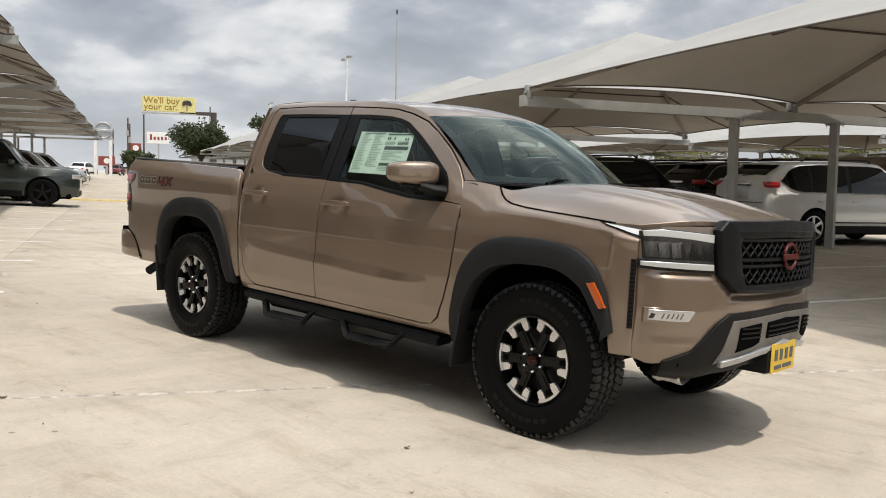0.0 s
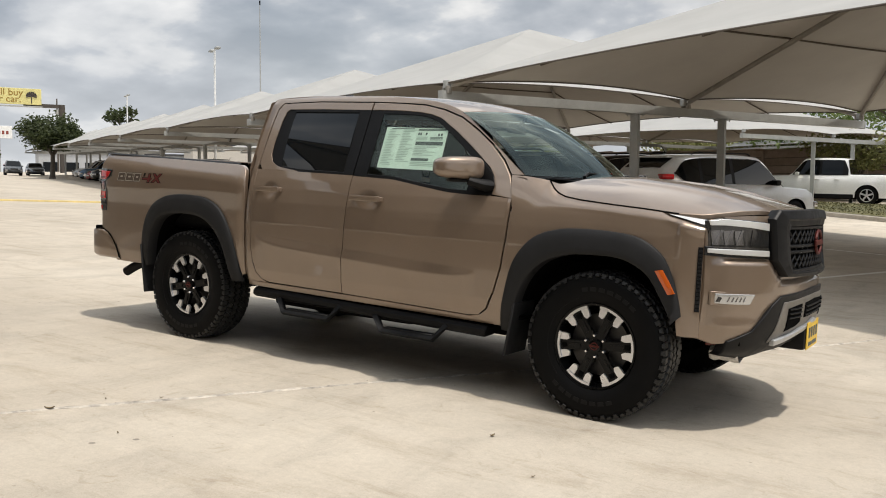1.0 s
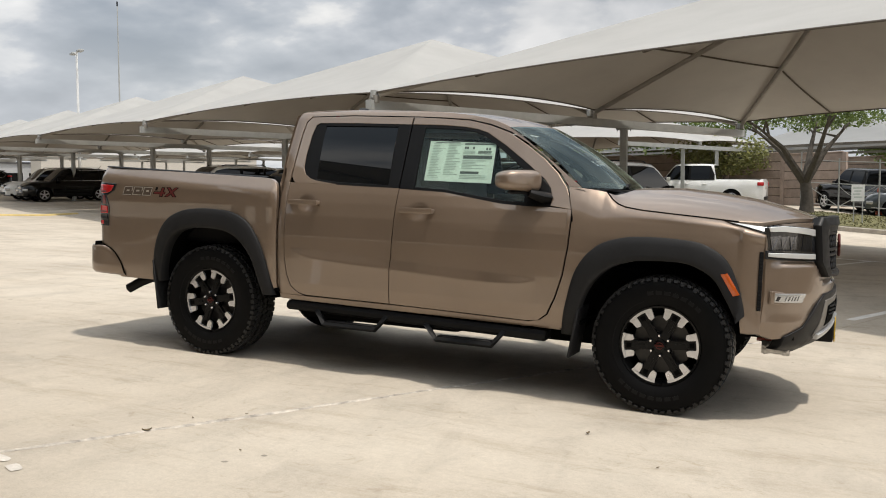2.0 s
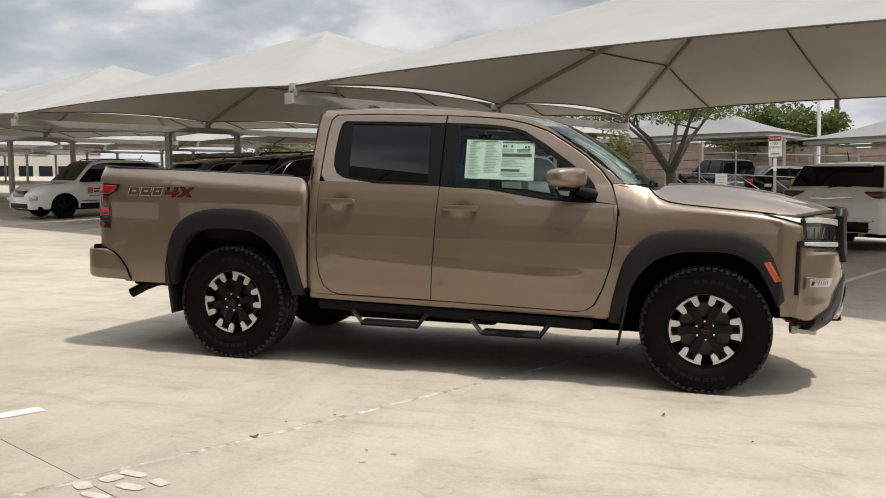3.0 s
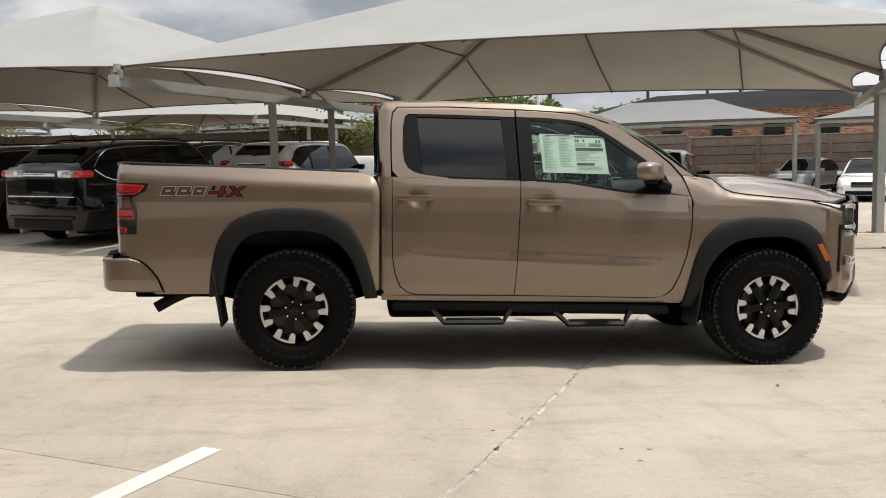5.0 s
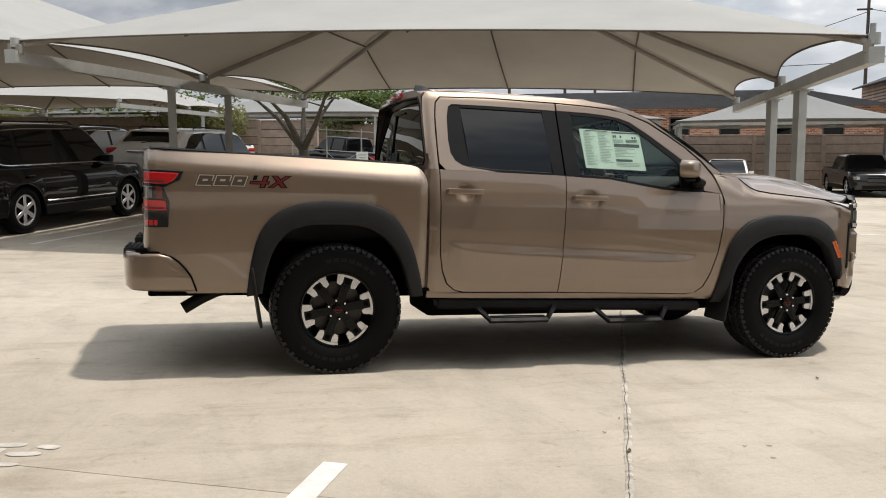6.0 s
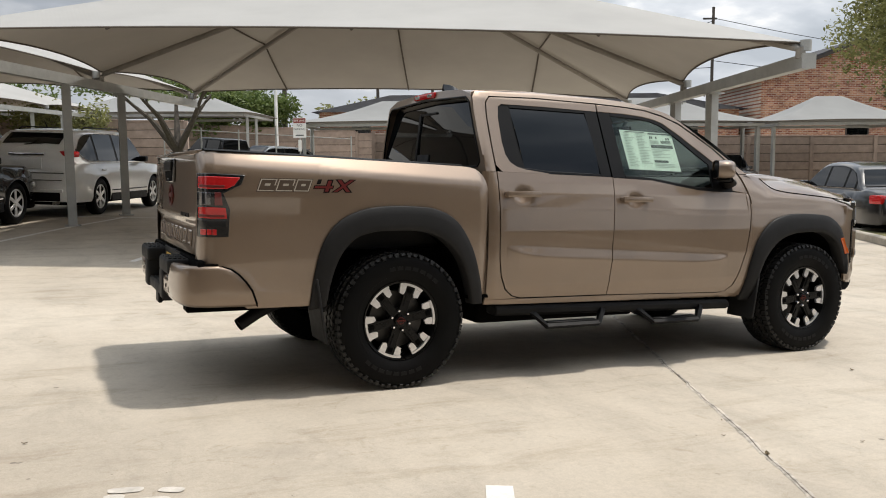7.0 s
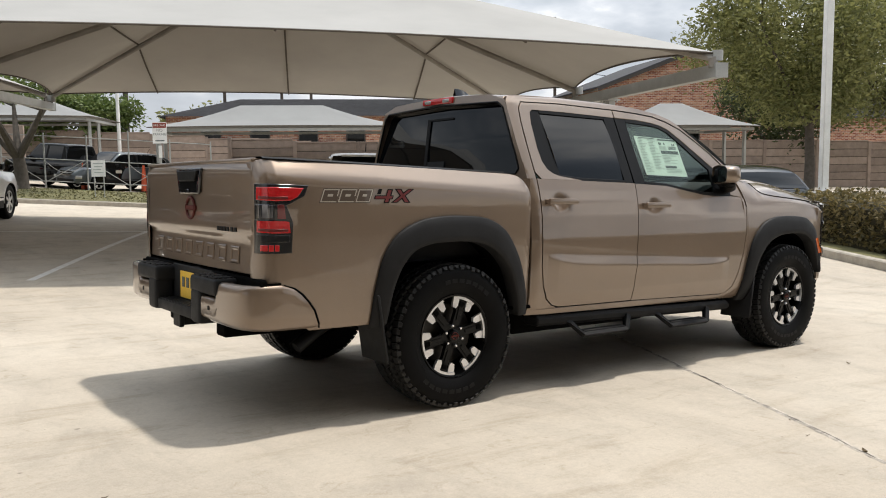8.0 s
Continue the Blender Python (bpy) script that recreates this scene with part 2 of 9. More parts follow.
M_CLEAR = shader("clear_lens", 0.12, 0.55, (0.50, 0.50, 0.49), 0.9)[0]
M_SMOKE = shader("smoked_lens", 0.06, 0.0, (0.014, 0.0145, 0.016), 0.25, 0.4)[0]
M_LAMPWHITE = shader("light_guide", 0.2, 0.0, (0.85, 0.85, 0.84), 0.5)[0]
M_GUIDE = shader("frosted_light_guide", 0.22, 0.35, (0.66, 0.66, 0.64), 0.8)[0]
M_SATIN = worn("satin_black_grille", (0.0075, 0.0075, 0.008), 0.40, spec=0.18, low=0.9, scale=6, bump=0.04)

# ---- building tools ----
def link_mesh(name, bm, mat, smooth=False, angle=40.0):
    bmesh.ops.recalc_face_normals(bm, faces=bm.faces)
    me = bpy.data.meshes.new(name)
    if smooth:
        for f in bm.faces:
            f.smooth = True
        lim = radians(angle)
        for e in bm.edges:
            e.smooth = len(e.link_faces) == 2 and e.calc_face_angle(3.2) < lim
    bm.to_mesh(me)
    bm.free()
    for m in mat if isinstance(mat, (list, tuple)) else (mat,):
        me.materials.append(m)
    return new(name, me)


def part(name, bm, mat, parent, label="", smooth=True, angle=40.0):
    ob = link_mesh(name, bm, mat, smooth, angle)
    ob.parent = parent
    return tagged(ob, label)


def solo(name, bm, mat, label, category, kind="", group="", smooth=False, m=None):
    ob = link_mesh(name, bm, mat, smooth)
    if m is not None:
        ob.matrix_basis = m
    return tagged(ob, label, category, group, kind)


def holder(name, label, category, group="", kind="", m=None):
    ob = new(name)
    ob.empty_display_size = 0.2
    if m is not None:
        ob.matrix_basis = m
    return tagged(ob, label, category, group, kind)


def box(bm, x0, x1, y0, y1, z0, z1, bevel=0.0, m=None, seg=1):
    ret = bmesh.ops.create_cube(bm, size=1.0)
    vs = ret["verts"]
    for v in vs:
        v.co = Vector((x0 + (v.co.x + 0.5) * (x1 - x0), y0 + (v.co.y + 0.5) * (y1 - y0), z0 + (v.co.z + 0.5) * (z1 - z0)))
    if bevel:
        es = list({e for v in vs for e in v.link_edges})
        r = bmesh.ops.bevel(bm, geom=es, offset=bevel, segments=seg, affect="EDGES", profile=0.6)
        vs = list({v for f in r["faces"] for v in f.verts} | {v for v in vs if v.is_valid})
    if m is not None:
        bmesh.ops.transform(bm, matrix=m, verts=vs)
    return vs


def grid(bm, pts, close_u=False, close_v=False):
    """Faces over a table of points (rows of equal length)."""
    vs = [[bm.verts.new(p) for p in row] for row in pts]
    n, k = len(vs), len(vs[0])
    for i in range(n if close_u else n - 1):
        for j in range(k if close_v else k - 1):
            q = (vs[i][j], vs[i][(j + 1) % k], vs[(i + 1) % n][(j + 1) % k], vs[(i + 1) % n][j])
            if len({tuple(round(c, 5) for c in v.co) for v in q}) > 2:
                bm.faces.new(q)
    return vs


def thicken(bm, t):
    """Gives an open sheet a thickness t against its normals."""
    bmesh.ops.recalc_face_normals(bm, faces=bm.faces)
    bmesh.ops.solidify(bm, geom=bm.faces[:], thickness=t)


def tube(bm, pts, r, sides=10, cap=True, flat=None):
    """A round bar along points; r: one radius or one for each; flat: squashes it (a, b)."""
    pts = [Vector(p) for p in pts]
    rs = r if isinstance(r, (list, tuple)) else [r] * len(pts)
    rows, side = [], None
    for i, p in enumerate(pts):
        d = (pts[min(i + 1, len(pts) - 1)] - pts[max(i - 1, 0)]).normalized()
        ref = Vector((0, 0, 1)) if abs(d.z) < 0.9 else Vector((1, 0, 0))
        side = d.cross(ref).normalized()
        upv = side.cross(d)
        a, b = flat or (1, 1)
        rows.append([p + side * (math.cos(t) * rs[i] * a) + upv * (math.sin(t) * rs[i] * b) for t in (2 * math.pi * k / sides for k in range(sides))])
    vs = grid(bm, rows, close_v=True)
    if cap:
        bm.faces.new(vs[0])
        bm.faces.new(vs[-1])


def square_bar(bm, a, b, wide, high):
    """A square bar from a to b, centred on that line."""
    a, b = Vector(a), Vector(b)
    d = b - a
    side = d.cross(Vector((0, 0, 1)))
    side = (Vector((1, 0, 0)) if side.length < 1e-6 else side.normalized())
    upv = side.cross(d).normalized()
    rows = [[p + side * (i * wide / 2) + upv * (j * high / 2) for i, j in ((-1, -1), (1, -1), (1, 1), (-1, 1))] for p in (a, b)]
    vs = grid(bm, rows, close_v=True)
    bm.faces.new(vs[0])
    bm.faces.new(vs[-1])


def lathe(bm, prof, sides=32, axis="y"):
    """Turns (radius, along) pairs round the axis y."""
    rows = []
    for k in range(sides):
        t = 2 * math.pi * k / sides
        rows.append([Vector((r * math.cos(t), a, r * math.sin(t))) for r, a in prof])
    grid(bm, rows, close_u=True)


def plate_poly(bm, pts, depth, fn=None):
    """A flat shape from 2D points pulled to a depth; fn maps (u, v, d) into space."""
    fn = fn or (lambda u, v, d: Vector((u, v, d)))
    a = [bm.verts.new(fn(u, v, 0.0)) for u, v in pts]
    b = [bm.verts.new(fn(u, v, depth)) for u, v in pts]
    bm.faces.new(a)
    bm.faces.new(b)
    for i in range(len(pts)):
        j = (i + 1) % len(pts)
        bm.faces.new((a[i], a[j], b[j], b[i]))


def words(name, text, size, mat, parent, m, label="", depth=0.004):
    """Readable writing in the built-in font, turned into a mesh."""
    cu = bpy.data.curves.new(name, "FONT")
    cu.body, cu.size, cu.extrude, cu.align_x, cu.align_y = text, size, depth, "CENTER", "CENTER"
    tmp = new(name, cu)
    me = bpy.data.meshes.new_from_object(tmp.evaluated_get(bpy.context.evaluated_depsgraph_get()))
    bpy.data.objects.remove(tmp)
    me.materials.clear()
    me.materials.append(mat)
    ob = new(name, me)
    ob.parent = parent
    ob.matrix_basis = m
    return tagged(ob, label)

# ---- the ground ----
S_JOINT, W_JOINT, PITCH_S, PITCH_W = 0.695, -3.43, 11.3, 14.1


def make_ground():
    bm = bmesh.new()
    ss = [-420, -300, -220, -180, -150] + sorted(set(np.arange(-140, 61, 4.0)) | {-14.0, -1.0, 23.0, 46.0}) + [70, 100, 160, 260, 420]
    ws = [-400, -200, -100, -60, -40] + list(np.arange(-36, 3, 3.0)) + [3.6, 4.1, 5.5, 7, 8.2, 8.9] + list(np.arange(11, 42, 3.0)) + [50, 80, 140, 250, 420]
    rows = []
    for s in ss:
        rows.append([P(s, w, -0.016 if -33 < s < 23 and -17.4 < w < 24.6 else 0.0) for w in ws])
    grid(bm, rows)
    ob = solo("ground", bm, M_GROUND, "pale beige sun-bleached concrete parking lot", "ground", "structure", smooth=True)
    # poured slabs with sunken joints between them
    for i in range(-3, 2):
        for j in range(-1, 2):
            s0, w0 = S_JOINT + PITCH_S * i, W_JOINT + PITCH_W * j
            b = bmesh.new()
            g = 0.004
            us = sorted([s0 + g, s0 + g + 0.004] + [s0 + PITCH_S * k / 8 for k in range(1, 8)] + [s0 + PITCH_S - g - 0.004, s0 + PITCH_S - g] + [s for s in (-14.0, -1.0, 23.0) if s0 + 0.1 < s < s0 + PITCH_S - 0.1])
            h = 0.0022
            ws = sorted([w0 + h, w0 + h + 0.004] + [w0 + PITCH_W * k / 8 for k in range(1, 8)] + [w0 + PITCH_W - h - 0.004, w0 + PITCH_W - h] + [w for w in (3.6, 4.1, 8.2, 8.9, 11.0, 23.0) if w0 + 0.1 < w < w0 + PITCH_W - 0.1])
            n, k = len(us), len(ws)
            vv = [[b.verts.new(P(u, v, -0.003 if a in (0, n - 1) else -0.0012 if c in (0, k - 1) else 0.0)) for c, v in enumerate(ws)] for a, u in enumerate(us)]
            for a in range(n - 1):
                for c in range(k - 1):
                    b.faces.new((vv[a][c], vv[a + 1][c], vv[a + 1][c + 1], vv[a][c + 1]))
            rim = [vv[a][0] for a in range(n)] + [vv[n - 1][c] for c in range(1, k)] + [vv[a][k - 1] for a in range(n - 2, -1, -1)] + [vv[0][c] for c in range(k - 2, 0, -1)]
            low = [b.verts.new(v.co - Vector((0, 0, 0.025))) for v in rim]
            for a in range(len(rim)):
                c = (a + 1) % len(rim)
                b.faces.new((rim[a], rim[c], low[c], low[a]))
            o = link_mesh("slab", b, M_SLAB, True, 25)
            o.parent = ob
    return ob


ground = make_ground()


def strip(bm, s0, w0, s1, w1, wide, up=0.003, steps=10):
    """A painted band lying on the lot."""
    along = Vector((s1 - s0, w1 - w0, 0))
    side = Vector((-along.y, along.x, 0)).normalized() * (wide / 2)
    rows = []
    for k in range(steps + 1):
        s, w = s0 + along.x * k / steps, w0 + along.y * k / steps
        rows.append([P(s + side.x, w + side.y, up), P(s - side.x, w - side.y, up)])
    grid(bm, rows)


# open joint that runs under the truck, with crumbs of old sealant along it
M_CRACK = worn("joint_dirt", (0.21, 0.18, 0.145), 0.95, low=0.3, scale=20, fine=90, bump=0.5, depth=0.004, world_space=True)
M_FADED = worn("faded_stencil_paint", (0.60, 0.56, 0.50), 0.8, low=0.75, high=1.08, scale=16, fine=70, bump=0.1, world_space=True)
b = bmesh.new()
lip = bmesh.new()
rng = random.Random(4)
rows, crest, ridge = [], [], []
o = 0.0
for k in range(330):
    w = -9.0 + k * 0.04
    o = 0.75 * o + (rng.random() - 0.5) * 0.010
    a, c = 0.003 + rng.random() * 0.006, 0.003 + rng.random() * 0.005
    rows.append([P(S_JOINT - a + o, w, 0.0016), P(S_JOINT - 0.001 + o, w, 0.0010), P(S_JOINT + c + o, w, 0.0016)])
    # the filler stands up along one side, and has crumbled away here and there
    if math.sin(w * 1.9 + 0.7) + math.sin(w * 4.3) + 0.8 * rng.random() > -1.95:
        hi, wd = rng.uniform(0.003, 0.0075), rng.uniform(0.010, 0.021)
        crest.append([P(S_JOINT + 0.002 + o, w, 0.0005), P(S_JOINT + 0.003 + o, w, hi), P(S_JOINT + 0.003 + wd * 0.6 + o, w, hi * 0.9), P(S_JOINT + 0.003 + wd + o, w, 0.0005)])
    else:
        if len(crest) > 1:
            grid(lip, crest)
        crest = []
    # and in shorter, lower stretches along the other side
    if math.sin(w * 3.1 + 2.0) + math.sin(w * 7.7) + 0.9 * rng.random() > -1.15:
        hi, wd = rng.uniform(0.0025, 0.0065), rng.uniform(0.007, 0.017)
        ridge.append([P(S_JOINT - 0.0015 + o, w, 0.0005), P(S_JOINT - 0.0025 + o, w, hi), P(S_JOINT - 0.0025 - wd * 0.6 + o, w, hi * 0.9), P(S_JOINT - 0.0025 - wd + o, w, 0.0005)])
    else:
        if len(ridge) > 1:
            grid(lip, ridge)
        ridge = []
for line_ in (crest, ridge):
    if len(line_) > 1:
        grid(lip, line_)
grid(b, rows)
solo("joint_gap", b, M_CRACK, "dark dirty gap in a concrete joint", "joint", "structure", smooth=True)
solo("joint_filler", lip, M_SEAL, "raised crumbling pale filler along a concrete joint", "joint filler", "structure", smooth=True)
vs_, fs_ = [], []
for k in range(420):
    w = rng.uniform(-9.0, 4.2)
    if math.sin(w * 2.3) + math.sin(w * 5.9 + 1.0) < rng.uniform(-1.9, 0.7):
        continue
    r, e = rng.uniform(0.003, 0.009), rng.uniform(1.0, 3.2)
    sc = S_JOINT + rng.choice((-1, 1)) * rng.uniform(0.003, 0.013)
    n0 = len(vs_)
    for t in range(6):
        a = math.pi * t / 3
        vs_.append(tuple(P(sc + r * math.cos(a) * rng.uniform(0.6, 1.1), w + r * e * math.sin(a) * rng.uniform(0.7, 1.1), 0.0022)))
    vs_.append(tuple(P(sc, w, 0.004 + r * 0.35)))
    fs_ += [(n0 + t, n0 + (t + 1) % 6, n0 + 6) for t in range(6)]
me = bpy.data.meshes.new("joint_sealant")
me.from_pydata(vs_, [], fs_)
me.materials.append(M_SEAL)
ob = new("joint_sealant", me)
tagged(ob, "crumbs of pale sealant along a concrete joint", "joint sealant", kind="stuff")

M_DRYLEAF = worn("dry_leaf", (0.17, 0.13, 0.075), 0.8, low=0.7, bump=0.0)
for s, w, r in ((0.70, -2.58, 0.024), (0.59, -2.30, 0.010), (1.23, -2.34, 0.010), (0.66, -2.03, 0.010), (1.9, -0.72, 0.018), (2.46, -0.88, 0.010), (-0.9, -3.9, 0.012), (-2.6, -2.7, 0.013), (3.0, -1.9, 0.012)):
    b = bmesh.new()
    turn = rng.uniform(0, 6.28)
    rows = []
    for i in range(5):
        u = -1 + i / 2
        wd = (1 - u * u) * 0.45 + 0.04
        rows.append([P(s + r * (u * math.cos(turn) - v * wd * math.sin(turn)), w + r * (u * math.sin(turn) + v * wd * math.cos(turn)), 0.004 + r * (0.35 * u * u + 0.25 * v * v)) for v in (-1, 0, 1)])
    grid(b, rows)
    solo("fallen_leaf", b, M_DRYLEAF, "small curled dry leaf lying on the concrete", "leaf", group="fallen leaves", smooth=True)

for k in range(-1, 9):
    b = bmesh.new()
    s = -0.515 - 2.86 * k
    strip(b, s, -3.06, s, -8.6, 0.108)
    solo("parking_line", b, M_LINE, "white painted parking line on the concrete", "parking line", group="parking lines")
for k in range(0, 14):
    b = bmesh.new()
    s = 3.55 - 2.83 * k - 0.05
    strip(b, s - 0.12, 4.9, s + 0.25, 10.7, 0.10)
    solo("parking_line", b, M_LINE, "white painted parking line under the shade canopies", "parking line", group="parking lines")
b = bmesh.new()
strip(b, 6.3, 10.75, -36.0, 10.75, 0.10, steps=40)
solo("parking_line", b, M_LINE, "long white line along the heads of the bays", "parking line", group="parking lines")
b = bmesh.new()
rows = []
for k in range(25):
    s, w = -26.3 - 1.7 * k / 24, -3.8 + 9.0 * k / 24
    rows.append([P(s + o, w, z) for o, z in ((-0.11, -0.01), (-0.09, 0.050), (-0.06, 0.062), (0.06, 0.062), (0.09, 0.050), (0.11, -0.01))])
vs = grid(b, rows)
b.faces.new(vs[0])
b.faces.new(vs[-1])
solo("yellow_kerb", b, M_YELLOW, "low yellow painted concrete kerb across the aisle", "kerb", "structure", smooth=True)


def blot(bm, s, w, a, c, turn, rng, up=0.0035):
    """One stencilled patch of paint with a ragged outline."""
    n = 12
    vs = []
    for k in range(n):
        t = 2 * math.pi * k / n
        r = 1 + (rng.random() - 0.5) * 0.18
        x, y = math.copysign(abs(math.cos(t)) ** 0.7, math.cos(t)) * a * r, math.copysign(abs(math.sin(t)) ** 0.7, math.sin(t)) * c * r
        vs.append(bm.verts.new(P(s + x * math.cos(turn) - y * math.sin(turn), w + x * math.sin(turn) + y * math.cos(turn), up)))
    bm.faces.new(vs)


for s, w in ((-1.84, -3.33), (0.88, -3.36), (-4.70, -3.33), (-7.56, -3.33)):
    mark = holder("stencil_mark", "worn white stencilled bay mark on the concrete", "painted mark", group="bay marks")
    for x, y, a, c, t in ((-0.10, 0.11, 0.07, 0.028, 0.3), (0.07, 0.13, 0.05, 0.03, 0.0), (-0.11, 0.02, 0.04, 0.045, 0.2), (0.03, 0.02, 0.07, 0.03, 0.3), (-0.11, -0.10, 0.05, 0.035, -0.2), (0.03, -0.12, 0.07, 0.025, 0.3)):
        b = bmesh.new()
        blot(b, s + x, w + y, a, c, t, rng)
        part("paint_patch", b, M_FADED, mark, smooth=False)


# ---- shade canopies ----
def canopy(s0, s1, w0, w1, z, rise, bow=0.25, dip=0.24, n=14, tilt=0.006, label="beige shade cloth canopy stretched over a pyramid frame", wm=None):
    """A tensioned pyramid of cloth over the bay from s0 to s1: corners and the middle of each end are held down, the hems draw in."""
    top = holder("shade_canopy", label, "canopy", group="shade canopies")
    sm, mid = (s0 + s1) / 2, (w0 + w1) / 2 if wm is None else wm
    apex = P(sm, mid)
    base = land(sm, mid)
    pk = Vector((apex.x, apex.y, base + z + rise))

    def pt(s, w, up):
        v = DS * s + DW * w
        return Vector((v.x, v.y, land(s, mid) + up + tilt * (w - mid)))
    ends = [(s0, w0), (s1, w0), (s1, mid), (s1, w1), (s0, w1), (s0, mid)]
    b = bmesh.new()
    for i in range(6):
        a, c = ends[i], ends[(i + 1) % 6]
        long_side = i in (0, 3)
        rows = []
        for k in range(n + 1):
            f = k / n
            s, w = a[0] + (c[0] - a[0]) * f, a[1] + (c[1] - a[1]) * f
            draw = 4 * f * (1 - f)
            inward = Vector((sm - s, mid - w, 0))
            if long_side:
                s, w, up = s, w + math.copysign(bow, mid - w) * draw, z + 0.14 * draw
            else:
                s, w, up = s + math.copysign(dip, sm - s) * draw, w, z + 0.12 * draw
            foot = pt(s, w, up)
            row = []
            for h in range(9):
                q = h / 8
                v = foot.lerp(pk, q)
                v.z -= (0.13 if long_side else 0.03) * math.sin(math.pi * q) * draw
                row.append(v)
            rows.append(row)
        grid(b, rows)
    bmesh.ops.remove_doubles(b, verts=b.verts, dist=0.004)
    part("cloth", b, M_CLOTH, top, "stretched beige shade cloth with curved hems", angle=60)
    # hem cords
    for i in range(6):
        b = bmesh.new()
        a, c = ends[i], ends[(i + 1) % 6]
        pts = []
        for k in range(n + 1):
            f = k / n
            s, w, draw = a[0] + (c[0] - a[0]) * f, a[1] + (c[1] - a[1]) * f, 4 * f * (1 - f)
            if i in (0, 3):
                pts.append(pt(s, w + math.copysign(bow, mid - w) * draw, z + 0.14 * draw - 0.012))
            else:
                pts.append(pt(s + math.copysign(dip, sm - s) * draw, w, z + 0.12 * draw - 0.012))
        tube(b, pts, 0.013, 6)
        part("hem_cord", b, M_SEAM, top, "dark hem with a cord in it")
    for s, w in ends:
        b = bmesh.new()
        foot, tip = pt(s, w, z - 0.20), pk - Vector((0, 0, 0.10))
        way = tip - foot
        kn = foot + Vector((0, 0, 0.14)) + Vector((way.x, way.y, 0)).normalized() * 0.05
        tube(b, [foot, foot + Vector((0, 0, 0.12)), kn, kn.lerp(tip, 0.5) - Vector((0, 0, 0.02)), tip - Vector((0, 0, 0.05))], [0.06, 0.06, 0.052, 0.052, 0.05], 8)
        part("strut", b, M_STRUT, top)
    # seams of the cloth run straight across, from hem to hem
    def cloth_at(foot, q, draw, sag=0.13):
        v = foot.lerp(pk, q)
        v.z -= sag * math.sin(math.pi * q) * draw + 0.030
        return v
    for f in (0.22, 0.5, 0.78):
        for w in (w0, w1):
            b = bmesh.new()
            pts = []
            reach = 2 * min(f, 1 - f)
            for h in range(9):
                q = reach * h / 8 * 0.999
                ff = (f - 0.5 * q) / (1 - q)
                draw = 4 * ff * (1 - ff)
                pts.append(cloth_at(pt(s0 + (s1 - s0) * ff, w + math.copysign(bow, mid - w) * draw, z + 0.14 * draw), q, draw))
            tube(b, pts, 0.019, 5)
            part("seam", b, M_SEAM, top)
            if f == 0.5:
                continue
            b = bmesh.new()
            pts = []
            se, goal = (s0, s0 + (s1 - s0) * f) if f < 0.5 else (s1, s0 + (s1 - s0) * f)
            for h in range(9):
                g = h / 8
                draw = 4 * g * (1 - g)
                e = se + math.copysign(dip, sm - se) * draw
                q = (goal - e) / (sm - e)
                pts.append(cloth_at(pt(e, w + (mid - w) * g, z + 0.12 * draw), q, draw, 0.03))
            tube(b, pts, 0.019, 5)
            part("seam", b, M_SEAM, top)
    return top


def beam(s, w0, w1, z, posts, deep=0.17, wide=0.15, mid=10.2, label="grey painted steel beam on square posts", sq=0.15):
    """The cross beam under two canopies, with its posts, cap plates and pads."""
    top = holder("canopy_frame", label, "canopy frame", group="canopy frames")
    ref = land(s, mid)

    def at(w, up, ds=0.0):
        v = DS * (s + ds) + DW * w
        return Vector((v.x, v.y, ref + up))
    b = bmesh.new()
    square_bar(b, at(w0 - 0.12, z - 0.275), at(w1 + 0.12, z - 0.275), wide, deep)
    part("crossbeam", b, M_STEEL, top, smooth=False)
    for w in (w0 - 0.13, w1 + 0.125):
        b = bmesh.new()
        square_bar(b, at(w, z - 0.275), at(w + 0.012, z - 0.275), wide + 0.02, deep + 0.02)
        part("end_plate", b, M_STEEL, top, smooth=False)
    for w in posts:
        b = bmesh.new()
        foot = P(s, w)
        head = at(w, z - 0.275 - deep / 2)
        square_bar(b, foot, head, sq, sq)
        part("post", b, M_STEEL, top, smooth=False)
        b = bmesh.new()
        square_bar(b, head - Vector((0, 0, 0.025)), head - Vector((0, 0, 0.001)), sq + 0.16, sq + 0.10)
        for i in (-1, 1):
            for j in (-1, 1):
                q = head + DS * (i * (sq / 2 + 0.03)) + DW * (j * (sq / 2 + 0.03))
                tube(b, [q - Vector((0, 0, 0.06)), q - Vector((0, 0, 0.02))], 0.012, 6)
        part("cap_plate", b, M_STEEL, top, smooth=False)
        b = bmesh.new()
        square_bar(b, foot - Vector((0, 0, 0.02)), foot + Vector((0, 0, 0.02)), sq + 0.12, sq + 0.12)
        part("base_plate", b, M_STEEL, top, smooth=False)
    for w in (w0, mid, w1):
        b = bmesh.new()
        q = at(w, z - 0.14)
        tube(b, [q, q + Vector((0, 0, 0.13))], 0.07, 10)
        part("bracket", b, M_STEEL, top)
    return top


ROW_A, BAY = 3.55, 11.3
CW0, CW1, CM, CZ = 4.55, 16.0, 10.2, 2.87
for k in range(10):
    canopy(ROW_A - BAY * (k + 1) + 0.06, ROW_A - BAY * k - 0.06, CW0, CW1, CZ, 2.18)
for k in range(11):
    beam(ROW_A - BAY * k, CW0, CW1, CZ, (8.9, 11.35) if k else (8.55, 11.1))
